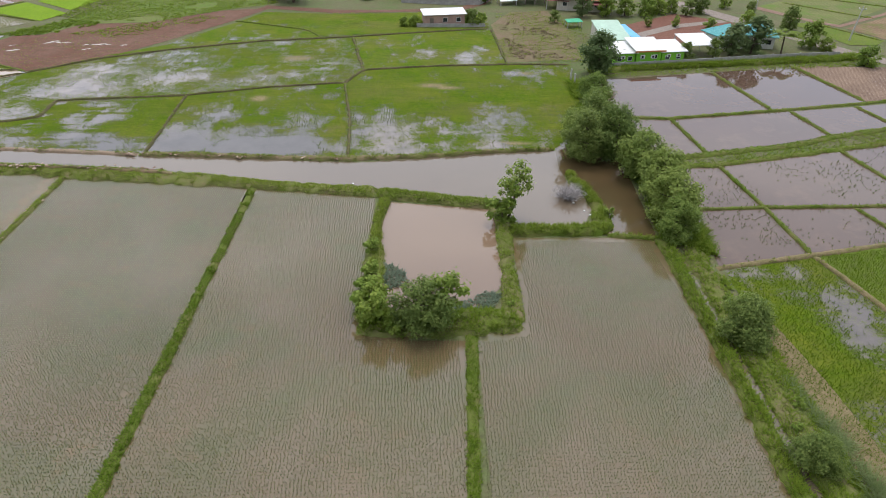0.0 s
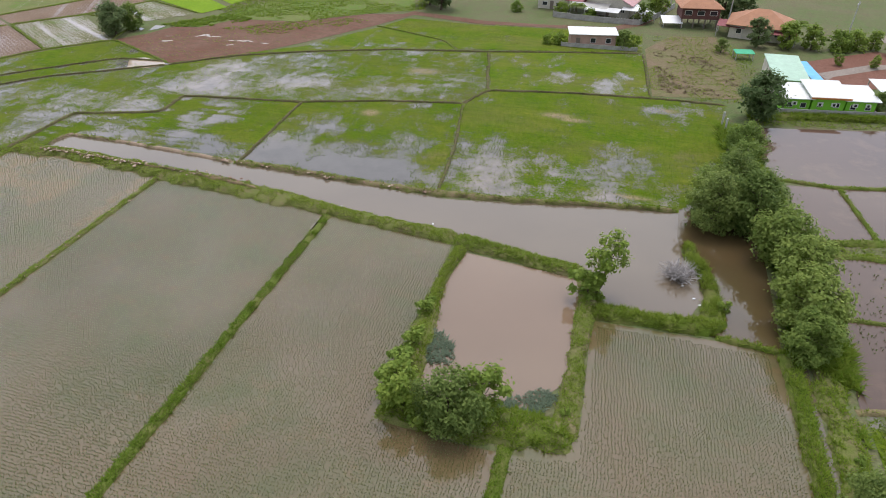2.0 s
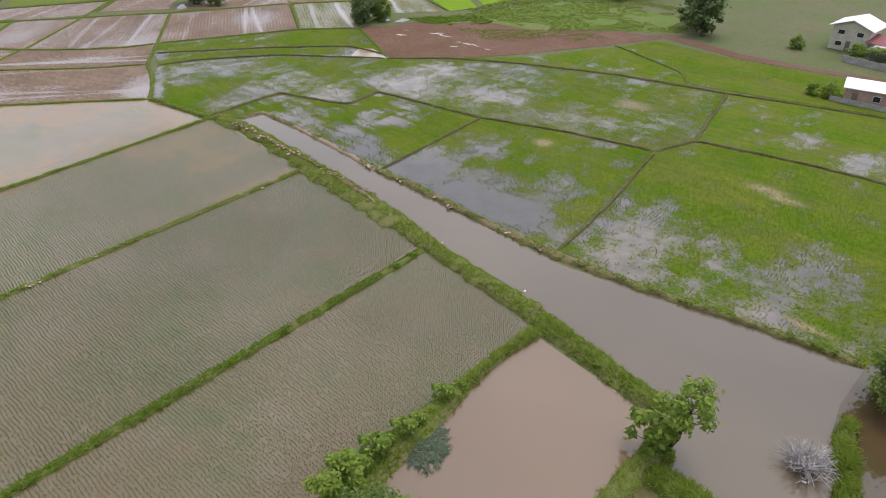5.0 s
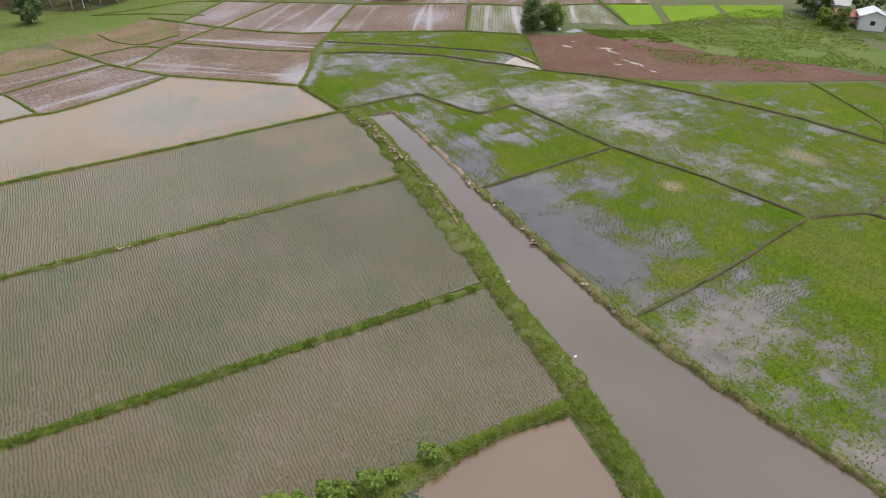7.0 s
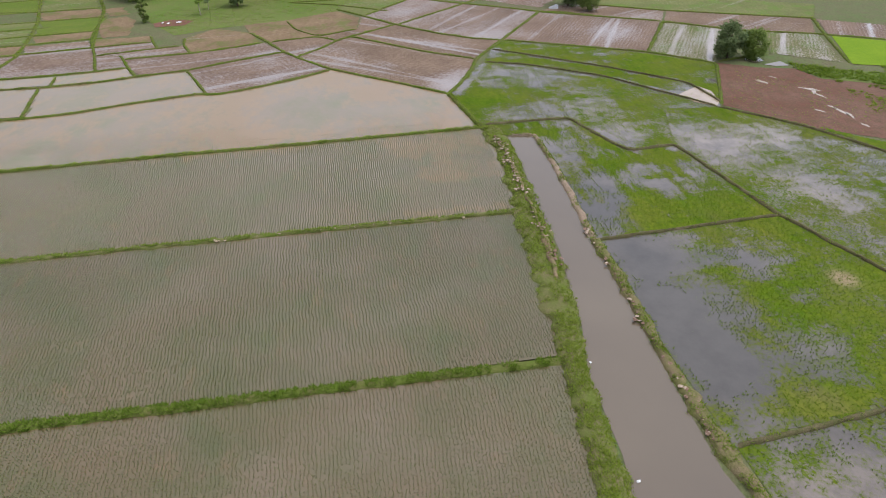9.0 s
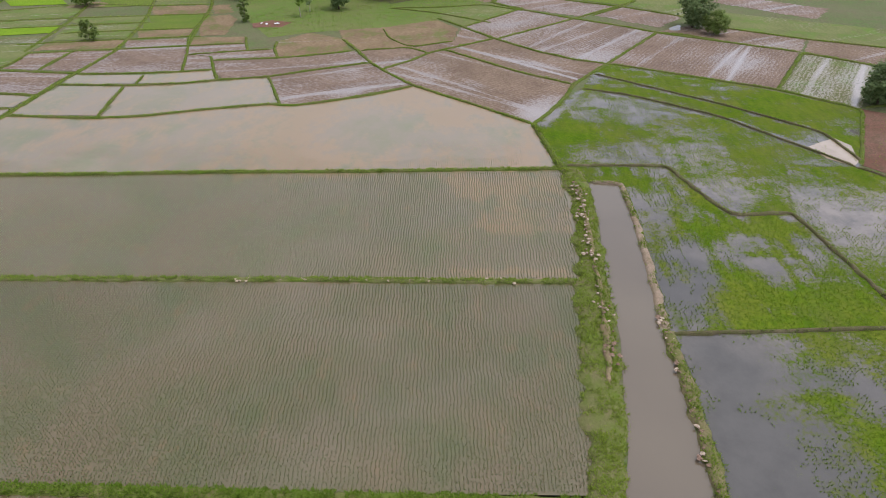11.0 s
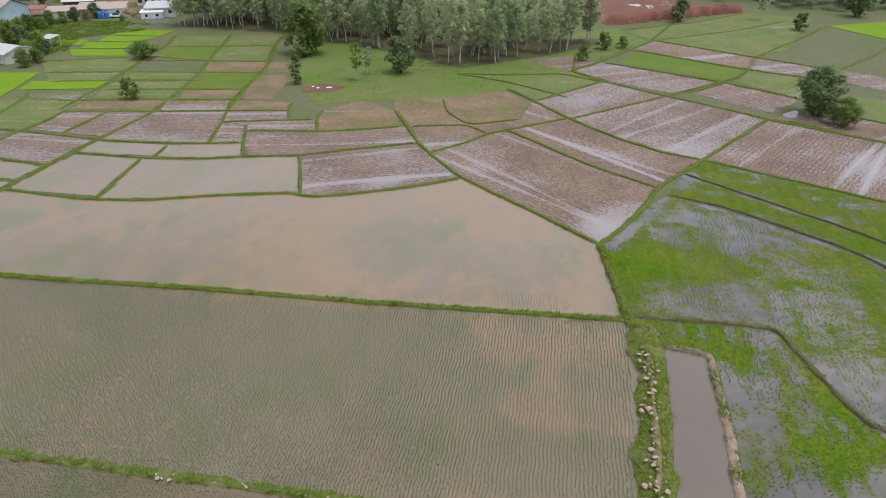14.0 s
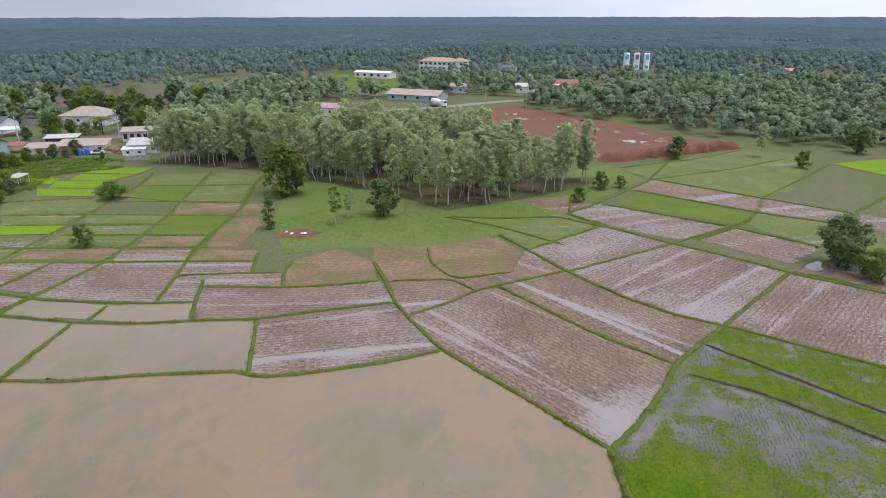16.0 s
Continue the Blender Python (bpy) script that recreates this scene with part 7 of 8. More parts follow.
canopy_roof("lean_to", "maroon sheet lean-to beside a house", 43, 170.6, -12, 6, 3.2, 2.2, 0.5, ROOF_MAROON, "lean-to")
boundary_wall("low grey concrete boundary wall", [(35.5, 126.2), (51.1, 128.7), (70.9, 132.6), (86.2, 134.8)], 1.1)
canopy_roof("tarp", "small green tarpaulin shelter", 34, 157, 10, 3.4, 2.0, 1.4, 0.2, GREEN_TARP, "tarp")

# ---- the houses to the north ----
house("house", "small house with long white sheet roof", 3.2, 158.6, 10, 9.6, 4.4, 2.7, "shed", 0.3, WALL_PINK, ROOF_WHITE, 3, True, 0.4, door_at=-3.2)
boundary_wall("low block fence before a small house", [(-3, 155.5), (6, 155.6), (13, 155.9)], 0.9)
house("house", "cream two-storey house with white gabled roof", -8.5, 191, -6, 7.2, 6.5, 4.6, "gable_y", 1.6, WALL_CREAM, ROOF_WHITE, 2, True, 0.8, storeys=2, pane_size=(1.2, 0.8))
canopy_roof("lean_to", "red sheet lean-to against a cream house", -2.6, 188.6, -6, 5, 5.5, 2.8, 0.7, ROOF_MAROON, "lean-to")
house("house", "house with large pink gabled roof", 6.5, 189.5, -14, 11, 10, 3.0, "gable_y", 2.8, WALL_CREAM, ROOF_PINK, 3, True, 0.8)
canopy_roof("lean_to", "white sheet lean-to along a house", 1.0, 184.2, -14, 9, 3.4, 2.4, 0.5, ROOF_GREY, "lean-to")
canopy_roof("lean_to", "white sheet lean-to along a house", 4.2, 181.2, -12, 8, 3, 2.2, 0.3, ROOF_WHITE, "lean-to")
canopy_roof("lean_to", "white sheet shelter beside a house", 11.5, 183.4, -8, 4.6, 5, 2.5, 0.4, ROOF_WHITE, "lean-to")
canopy_roof("lean_to", "white sheet shelter beside a house", 14.2, 181.6, 30, 3.5, 3.5, 2.2, 0.3, ROOF_WHITE, "lean-to")
boundary_wall("grey block wall round a house plot", [(-7.5, 180), (3, 178), (13, 177.6), (17.5, 186), (22, 198)], 1.3)
house("house", "dark red timber house on stilts with tiled hip roof", 26.2, 181.5, 8, 8.5, 6.0, 4.6, "hip", 1.9, WALL_WOOD, ROOF_RUST, 3, False, 0.7, pane_size=(1.5, 0.9), stilts=2.2)
canopy_roof("tarp", "white tarpaulin stretched beside a stilt house", 20.4, 179.2, 10, 4.2, 3.6, 1.2, 0.8, WHITE_PLASTIC, "tarp")
house("house", "small white shed with white gabled roof", -63.5, 204, 40, 5.2, 5.5, 3.0, "gable_y", 1.2, WALL_WHITE, ROOF_WHITE, 1, False, 0.4, "shed")
canopy_roof("lean_to", "rusty red sheet lean-to beside a shed", -68.5, 203, 40, 5, 5, 2.2, 0.5, ROOF_RED, "lean-to")
house("house", "low house half hidden by trees with grey roof", -76, 208, 30, 7, 6, 2.8, "gable", 1.3, WALL_WHITE, ROOF_GREY, 2, False, 0.5)

# ---- the village to the west ----
house("house", "large building with tan fibre-cement gable roof", -205, -101, 80, 16, 11, 3.6, "gable", 2.6, WALL_TEAL, ROOF_TAN, 4, True, 0.6)
house("shop_house", "long low shed with worn tan sheet roof", -211.5, -82.2, 110, 9.5, 5.5, 2.0, "shed", 0.7, WALL_CREAM, ROOF_TAN, 3, True, 0.5, "building", door_at=2)
house("shop_house", "long low shed with worn tan sheet roof", -215.2, -75.2, 112, 7.0, 6.5, 2.3, "shed", 1.0, WALL_PINK, ROOF_TAN, 2, True, 0.4, "building", door_at=-1.6)
house("shop_house", "raised shop with pale grey sheet roof", -221.4, -83.4, 112, 9.0, 4.0, 3.2, "shed", 0.5, WALL_WOOD, ROOF_GREY, 4, False, 0.6, "building")
house("shop_house", "low shop with sagging tan sheet roof", -216.8, -68.6, 112, 7.4, 6.0, 2.3, "shed", 1.0, WALL_WHITE, ROOF_TAN, 2, True, 0.6, "building", door_at=-1.5)
house("row_house", "white two-part house with pale sheet roof", -218.2, -52.4, 110, 8.4, 6.0, 2.8, "shed", 1.0, WALL_WHITE, ROOF_GREY, 3, True, 0.7, "building")
house("row_house", "lower white wing with pale sheet roof", -213.6, -53.2, 110, 6.4, 3.0, 1.9, "shed", 0.4, WALL_WHITE, ROOF_WHITE, 2, False, 0.3, "building", pane_size=(0.8, 0.7))
house("shop_house", "long open-fronted building with tan sheet roof", -236.2, -64.6, 112, 12.5, 5.0, 3.4, "shed", 0.8, WALL_CREAM, ROOF_TAN, 6, False, 0.6, "building", pane_size=(1.2, 1.6))
canopy_roof("lean_to", "rusty red sheet lean-to beside a large building", -211.4, -91.6, 112, 5, 4.5, 2.4, 0.5, ROOF_RED, "lean-to")
canopy_roof("tarp", "white tarpaulin stretched beside a house", -238.5, -116, 120, 7, 3.5, 2.0, 0.8, WHITE_PLASTIC, "tarp")
boundary_wall("pale block wall beside the shops", [(-205, -50.4), (-207.8, -44.2)], 1.5)
boundary_wall("pale plaster wall round a house plot", [(-255.8, -135.4), (-260.6, -125.3)], 2.2)
heap = new("soil_heap")
heap.matrix_basis = pose(-216, -61.2, -0.2, 0, 0, 112)
tagged(heap, "big heap of pale brown excavated soil", "soil")
bm = bmesh.new()
bmesh.ops.create_icosphere(bm, subdivisions=4, radius=1.0)
for v in bm.verts:
    v.co = Vector((v.co.x * 5.0, v.co.y * 3.4, max(v.co.z, 0) ** 1.3 * 2.6)) * (0.85 + 0.35 * noise.noise(v.co * 2.5) + 0.12 * noise.noise(v.co * 9))
part("mound", bm, BARE_SOIL, heap)
car = new("parked_car")
car.matrix_basis = pose(-212.6, -65.0, 0, 0, 0, 118)
tagged(car, "small white car parked beside a shop", "car")
bm = boxed((-2.0, -0.85, 0.35, 2.0, 0.85, 0.95))
bmesh.ops.bevel(bm, geom=bm.edges[:], offset=0.15, segments=2, affect="EDGES")
part("body", bm, WHITE_PLASTIC, car)
bm = boxed((-1.3, -0.75, 0.9, 0.9, 0.75, 1.45))
for v in bm.verts:
    if v.co.z > 1.2:
        v.co.x *= 0.72
        v.co.y *= 0.86
part("cabin", bm, GLASS, car)
for sx in (-1.25, 1.25):
    for sy in (-0.8, 0.8):
        bm = bmesh.new()
        tube(bm, [Vector((sx, sy - 0.1, 0.31)), Vector((sx, sy + 0.1, 0.31))], [0.31, 0.31], 12)
        part("wheel", bm, RUBBER, car)
house("house", "broad white house with tan hip roof", -266, -106, 96, 17, 11, 3.6, "hip", 3.0, WALL_WHITE, ROOF_TAN, 4, True, 1.0, door_at=2)
house("house", "house with dark slate-blue roof", -243, -128, 90, 12, 9, 3.4, "gable", 2.2, WALL_WHITE, ROOF_DARK, 3, True, 0.6)
canopy_roof("stall", "blue plastic stall roof by the road", -262, -122, 96, 4, 3, 2.6, 0.3, BLUE_DARK, "stall")
canopy_roof("lean_to", "white sheet roof among village trees", -236, -116, 110, 6, 4, 2.6, 0.5, ROOF_WHITE, "lean-to")
house("house", "low farm shed with white and grey sheet roof", -160.5, -60.5, 75, 9, 7, 2.4, "gable", 1.2, WALL_CREAM, ROOF_GREY, 2, False, 0.6, "shed")
canopy_roof("shelter", "small field shelter with pale roof", -175, -59.5, 80, 3.2, 3, 2.3, 0.4, ROOF_GREY, "shelter")
for x, y, t in ((-210.4, -69.2, 101), (-211.2, -67.4, 101)):
    tank = new("water_tank")
    tank.matrix_basis = pose(x, y, 0, 0, 0, t)
    tagged(tank, "bright blue plastic water tank by the shops", "tank", "blue tanks")
    bm = bmesh.new()
    tube(bm, [Vector((0, 0, 0)), Vector((0, 0, 1.7)), Vector((0, 0, 2.1))], [0.75, 0.75, 0.3], 12)
    part("body", bm, BLUE_DARK, tank)
    part("lid", boxed((-0.2, -0.2, 2.08, 0.2, 0.2, 2.2)), BLUE_DARK, tank)
field("road", "brown village road", DIRT_ROAD, [(-208, -96), (-216, -101), (-222, -92.5), (-236, -89), (-244, -78.5), (-250, -50), (-246, -30), (-240, -30), (-243, -52), (-238, -75), (-231.5, -85), (-217.5, -87)], z=0.05, category="road")

# ---- the far side: hall, flats, silos, shed, lorry ----
house("warehouse", "long low white hall with pale roof", -470, -46, 72, 27, 9, 3.5, "gable", 1.0, WALL_WHITE, ROOF_WHITE, 5, False, 0.5, "building", back=0, pane_size=(2.0, 1.4))
house("apartment_block", "two-storey white apartment block with orange hip roof", -536, -13, 80, 29, 12, 6.6, "hip", 2.6, WALL_WHITE, ROOF_ORANGE, 8, False, 0.9, "building", storeys=2, pane_size=(1.8, 1.5))
house("apartment_block", "white stair wing with orange hip roof", -529, 3, 80, 10, 11, 7.2, "hip", 2.4, WALL_WHITE, ROOF_ORANGE, 2, False, 0.9, "building", storeys=2, pane_size=(1.6, 1.3))
house("shed", "wide shed with tan sheet roof", -360, 5, 76, 27, 14, 2.8, "gable", 2.0, WALL_TEAL, ROOF_TAN, 4, False, 0.8, "shed", pane_size=(1.6, 1.2))
house("house", "small house with dark roof in the trees", -505, 40, 85, 12, 9, 4.6, "gable", 2.0, WALL_TEAL, ROOF_DARK, 3, False, 0.6)
house("house", "house with red gabled roof in the trees", -414, 78, 100, 13, 8, 3.4, "gable", 2.2, WALL_WHITE, ROOF_RED, 2, False, 0.8)
canopy_roof("lean_to", "white sheet roof beside a red-roofed house", -408, 71, 100, 8, 6, 3.2, 0.8, ROOF_WHITE, "lean-to")
for x, y, t, mat, text in ((-398, 57, 95, ROOF_GREY, "grey-roofed house among trees"), (-392, 21, 80, ROOF_TAN, "tan-roofed hut among trees"), (-459, 168, 100, ROOF_WHITE, "white-roofed house among trees"), (-468, 180, 100, ROOF_GREY, "grey-roofed house among trees"),
                           (-384, 186, 110, ROOF_WHITE, "white-roofed sheds among trees"), (-526, 232, 110, ROOF_PINK, "pink-roofed house among trees"), (-285, -74, 90, ROOF_WHITE, "white-roofed shed behind the grove"), (-302, -22, 85, ROOF_PINK, "pink-roofed shed behind the grove")):
    house("house", text, x, y, t, 10, 7, 3.4, "gable", 1.6, WALL_WHITE, mat, 2, False, 0.6)
for k, (x, y) in enumerate(((-520, 121.5), (-521, 128.5), (-519, 135))):
    silo = new("silo")
    silo.matrix_basis = pose(x, y, 0)
    tagged(silo, "tall white cement silo with coloured panels", "silo", "cement silos")
    bm = bmesh.new()
    tube(bm, [Vector((0, 0, 1.2)), Vector((0, 0, 3)), Vector((0, 0, 14.2)), Vector((0, 0, 14.5))], [0.5, 2.0, 2.0, 1.5], 16)
    part("drum", bm, WHITE_PLASTIC, silo)
    part("panel", boxed((2.0, -1.1, 10.2, 2.06, 1.1, 13.4)), (BLUE_SHEET, ROOF_RED, BLUE_SHEET)[k], silo, "painted colour panel")
    part("panel", boxed((2.0, -1.1, 4.4, 2.06, 1.1, 6.4)), BLUE_SHEET, silo, "painted colour panel")
    for sx, sy in ((1.4, 1.4), (-1.4, 1.4), (1.4, -1.4), (-1.4, -1.4)):
        part("leg", boxed((sx - 0.15, sy - 0.15, -0.1, sx + 0.15, sy + 0.15, 3.2)), POST_GREY, silo)
lorry = new("mixer_lorry")
lorry.matrix_basis = pose(-333.5, 20, 0, 0, 0, 60)
tagged(lorry, "white concrete mixer lorry parked by the road", "lorry")
part("cab", boxed((2.4, -1.2, 0.9, 4.2, 1.2, 3.1)), WHITE_PLASTIC, lorry)
part("windscreen", boxed((4.2, -1.0, 2.0, 4.24, 1.0, 2.9)), GLASS, lorry)
part("chassis", boxed((-4, -1.1, 0.6, 4.0, 1.1, 0.95)), TIMBER, lorry)
bm = bmesh.new()
tube(bm, [Vector((-4, 0, 3.0)), Vector((-2.8, 0, 2.8)), Vector((-0.5, 0, 2.4)), Vector((1.8, 0, 2.1)), Vector((2.2, 0, 2.0))], [0.6, 1.2, 1.35, 0.9, 0.4], 14)
part("drum", bm, WHITE_PLASTIC, lorry)
for sx in (-3, -1.8, 3):
    for sy in (-1.15, 1.15):
        bm = bmesh.new()
        tube(bm, [Vector((sx, sy - 0.18, 0.5)), Vector((sx, sy + 0.18, 0.5))], [0.5, 0.5], 14)
        part("wheel", bm, RUBBER, lorry)
field("road", "pale road behind the red building site", CONCRETE_ROAD, [(-318, 5), (-331, 24), (-352, 46), (-364, 62), (-369, 60), (-358, 43), (-337, 20), (-324, 2)], z=0.05, category="road")
field("water", "brown reservoir behind the trees", RESERVOIR, [(-300, -172), (-358, -205), (-385, -150), (-322, -105)], z=0.04, category="water")
field("meadow", "open green meadow round a white hall", GREEN_FIELD, [(-421, -64), (-508, -90), (-470, -25), (-384, -8)], z=0.04, category="meadow")
field("meadow", "rough green grass before the grove", MEADOW, [(-138.5, 25.5), (-142.7, 34.1), (-144.3, 40.1), (-146.8, 50.2), (-153.7, 62.2), (-172, 75), (-205, 96), (-222, 88), (-195, 60), (-192, 10), (-176, 10), (-155, 16)], z=0.025, category="meadow")
for x, y, hgt, lean in ((-223, -101, 9, -4), (-243.5, -79, 9, 2), (-343, 60, 9.5, 0), (-367, 78, 10, 0), (-497, 196, 12, 2), (-480, 167, 12, 0), (-490, 215, 12, 5), (-352, 40, 9, 0), (95, 147, 7.5, 5), (21, 199, 8.5, 0), (58, 177, 8.5, 3), (84, 172, 8.5, 4), (34, 186, 9, 0)):
    power_pole(x, y, hgt, lean, True, x % 90)

# red soil bank of the building site
bund("eroded red soil bank of the building site", [(-254.3, 131, 4.5), (-240, 108.5, 5), (-226, 85.8, 5)], 2.4, 1.2, 0, soil=RED_BANK, seed=240, wild=0.5)
site_rng = np.random.default_rng(33)
for k in range(30):
    u, v = site_rng.uniform(0, 1, 2)
    x, y = -318 + 78 * u, 62 + 52 * u + 26 * (v - 0.5)
    r = site_rng.uniform(0.5, 2.0)
    ring = [(x + r * 1.6 * math.cos(q) * site_rng.uniform(0.6, 1.2), y + r * math.sin(q) * site_rng.uniform(0.6, 1.2)) for q in np.linspace(0, 2 * math.pi, 9)[:-1]]
    field("puddle", "pale rain puddle on red soil", MILKY_WATER, ring, z=0.075, category="puddle")
for x, y, r, turn in ((-86, 135.7, 0.7, 20), (-81.1, 141.6, 0.8, 50), (-79.6, 141.4, 0.6, -30), (-77.7, 141.4, 0.5, 10), (-71.8, 136.6, 0.5, 40), (-72.7, 139.8, 0.55, 20), (-70.6, 140, 0.7, 0), (-68.9, 140.2, 0.6, -10), (-65, 139.7, 0.5, 10), (-88, 139, 0.4, 30)):
    ca, sa = math.cos(radians(turn)), math.sin(radians(turn))
    arm = [(r * 2.6 * math.cos(q) * site_rng.uniform(0.3, 1.2), r * 0.7 * math.sin(q) * site_rng.uniform(0.3, 1.3)) for q in np.linspace(0, 2 * math.pi, 15)[:-1]]
    field("puddle", "pale rain puddle on red soil", MILKY_WATER, [(x + u * ca - v * sa, y + u * sa + v * ca) for u, v in arm], z=0.065, category="puddle")
field("puddle", "still pool under a spreading tree", CANAL_WATER, [(-97.9, 139.4), (-96.4, 140.8), (-97, 143), (-99.3, 143.4), (-100, 141)], z=0.065, category="puddle")
field("puddle", "still pool under a spreading tree", CANAL_WATER, [(-95, 141.6), (-93.6, 143.5), (-93.4, 146.2), (-96.2, 146)], z=0.065, category="puddle")
field("puddle", "still pool under a spreading tree", CANAL_WATER, [(-144.9, 115.2), (-146, 114.7), (-147, 115.2), (-148.4, 116.6), (-149.6, 118), (-148.6, 118.4), (-147, 117.6), (-145.4, 117.4), (-144.6, 116.2)], z=0.07, category="puddle")

# ---- village trees and hedges ----


def palm_meshes(seed, height, fronds, reach):
    rng = np.random.default_rng(seed)
    bm = bmesh.new()
    tube(bm, [Vector((0, 0, -0.1)), Vector((0.1, 0, height * 0.5)), Vector((0.15, 0.1, height))], [0.15, 0.12, 0.1], 8)
    trunk = bpy.data.meshes.new("trunk")
    bm.to_mesh(trunk)
    bm.free()
    trunk.materials.append(BARK)
    V, F = [], []
    for k in range(fronds):
        a, lift = rng.uniform(0, 6.28), rng.uniform(0.2, 1.2)
        d, s = np.array([math.cos(a), math.sin(a), 0]), np.array([-math.sin(a), math.cos(a), 0])
        for j in range(9):
            u = (j + 1) / 9
            p = np.array([0.15, 0.1, height]) + d * reach * u + np.array([0, 0, lift * reach * (u - 1.1 * u * u)])
            for sd in (-1, 1):
                b = len(V)
                V += [p, p + d * 0.3, p + s * sd * reach * 0.34 * (1.15 - u) + d * 0.25 - np.array([0, 0, 0.15])]
                F.append((b, b + 1, b + 2))
    return trunk, mesh_of("crown", np.array(V), F, 3, LEAF_LIGHT)


PALM = palm_meshes(1, 3.0, 30, 2.6)
for x, y, m, s, text in ((62.8, 135.4, FAR_DARK, 0.8, "dark leafy tree behind a wall"), (67.9, 136.4, FAR_DARK, 0.92, "dark leafy tree behind a wall"), (52.2, 131.6, FAR_POND, 0.6, "leafy green garden tree near houses"), (58.8, 133.4, FAR_POND, 0.62, "leafy green garden tree near houses"),
                         (82.5, 140.8, FAR_ROW_B, 0.85, "leafy green garden tree near houses"), (84.8, 155.6, FAR_ROW, 0.65, "leafy green garden tree near houses"), (88.9, 128.9, FAR_BUSH, 0.75, "round bush at a field corner"), (74.4, 136.2, PALM, 1.35, "small palm beside a wall"),
                         (-245, -86.5, PALM, 1.6, "palm before a white house"), (46, 171, PALM, 1.3, "palm in a village garden"), (38, 166.5, FAR_DARK, 0.75, "dark green garden tree near houses"), (44, 167, FAR_ROW_B, 0.8, "leafy green garden tree near houses"), (49, 167.4, FAR_ROW_B, 0.75, "leafy green garden tree near houses"), (54, 168, FAR_BUSH, 0.85, "bamboo-like shrub in a village garden"),
                         (57.5, 170, FAR_BUSH, 0.8, "bamboo-like shrub in a village garden"), (61.5, 171, FAR_ROW_B, 0.6, "leafy green garden tree near houses"), (64.8, 168, FAR_POND, 0.62, "leafy green garden tree near houses"), (68.9, 170.7, FAR_ROW, 0.62, "small green tree beside a road"), (52, 157.5, POND_TREE_LIGHT, 0.55, "small young tree in a yard"),
                         (58.5, 157.5, POND_TREE_LIGHT, 0.6, "small young tree in a yard"), (77.6, 161, FAR_BUSH, 0.6, "leafy green tree beside a road"), (30, 160, FAR_POND, 0.5, "small green garden tree"), (10, 157, FAR_POND, 0.62, "leafy tree beside a small house"), (12, 156.6, POND_TREE_LIGHT, 0.7, "leafy tree beside a small house"),
                         (9.4, 160.5, FAR_POND, 0.5, "leafy tree beside a small house"), (-3.4, 157, FAR_BUSH, 0.5, "bush beside a small house"), (-6, 156.6, FAR_BUSH, 0.4, "bush beside a small house"), (14, 180, FAR_POND, 0.75, "green garden tree beside a wall"), (18, 190, FAR_ROW_B, 0.8, "green garden tree beside a wall"),
                         (16.5, 194, FAR_ROW_B, 0.8, "green garden tree beside a wall"), (-6, 182.5, FAR_BUSH, 0.6, "dense green garden shrub near a house"), (-2, 181.5, PALM, 0.9, "banana-like plant in a garden"), (1.5, 180, FAR_BUSH, 0.5, "dense green garden shrub near a house"), (33, 190, FAR_DARK, 1.15, "large dark tree behind a stilt house"), (37, 188, FAR_DARK, 0.9, "large dark tree behind a stilt house"),
                         (-36, 179, FAR_DARK, 1.25, "large dark tree beside a dirt track"), (-40, 183, FAR_DARK, 1.0, "large dark tree beside a dirt track"), (-17, 183, FAR_BUSH, 0.5, "small bush in a meadow"), (-66, 197, FAR_POND, 0.8, "tree beside a shed"), (-71, 198, FAR_BUSH, 0.7, "shrub beside a shed"),
                         (-75, 202, FAR_DARK, 0.9, "dark tree beside a shed"), (-80, 205, FAR_DARK, 1.0, "dark tree beside a shed"), (-62, 211, FAR_DARK, 1.1, "dark tree behind a shed"), (-70, 212, FAR_DARK, 1.0, "dark tree behind a shed"), (82.4, 171, FAR_POND, 0.5, "small green tree beside a road"), (85.8, 139.4, FAR_BUSH, 0.55, "dark shrub at the end of a wall"), (66.5, 156.4, FAR_BUSH, 0.45, "round clipped shrub in a yard"), (77.5, 176.5, FAR_ROW_B, 0.6, "small green tree beside a road")):
    tree("garden_tree", text, m, x, y, s, (x * 13 + y * 7) % 360)
for k, (x, y, s) in enumerate(((-200.1, -78.5, 0.5), (-202, -75.8, 0.55), (-205, -74.2, 0.5), (-193.8, -76.5, 0.5), (-191, -78.5, 0.55), (-206.4, -71.2, 0.42), (-211.3, -71.3, 0.55), (-188.3, -79.5, 0.6), (-207.6, -60, 0.25), (-196, -80, 0.45), (-171, -64, 0.7), (-171.6, -60.8, 0.65), (-155, -51.5, 0.5), (-158.6, -51, 0.55),
                               (-166.8, -54.6, 0.42), (-164, -57.8, 0.6), (-176, -72, 0.7), (-182, -78, 0.75), (-160, -52.6, 0.4), (-168, -70, 0.7), (-237, -100, 1.0), (-242, -91, 0.75), (-254, -82.4, 1.2), (-261, -80.5, 1.1), (-248, -72, 1.1), (-258, -66, 1.2), (-230, -104, 0.6), (-232, -94, 0.55), (-244, -98, 0.6), (-250, -92, 0.6), (-253, -128, 0.9),
                               (-238, -46, 1.2), (-230, -40, 1.1), (-250, -110, 0.8), (-226, -42, 1.1), (-246, -58, 1.0), (-276, -118, 1.1), (-282, -96, 1.1), (-270, -84, 1.2), (-262, -138, 1.1))):
    tree("village_tree", "leafy green tree in a village", (FAR_ROW, FAR_POND, FAR_DARK, FAR_ROW_B)[k % 4], x, y, s, k * 67, group="village trees")


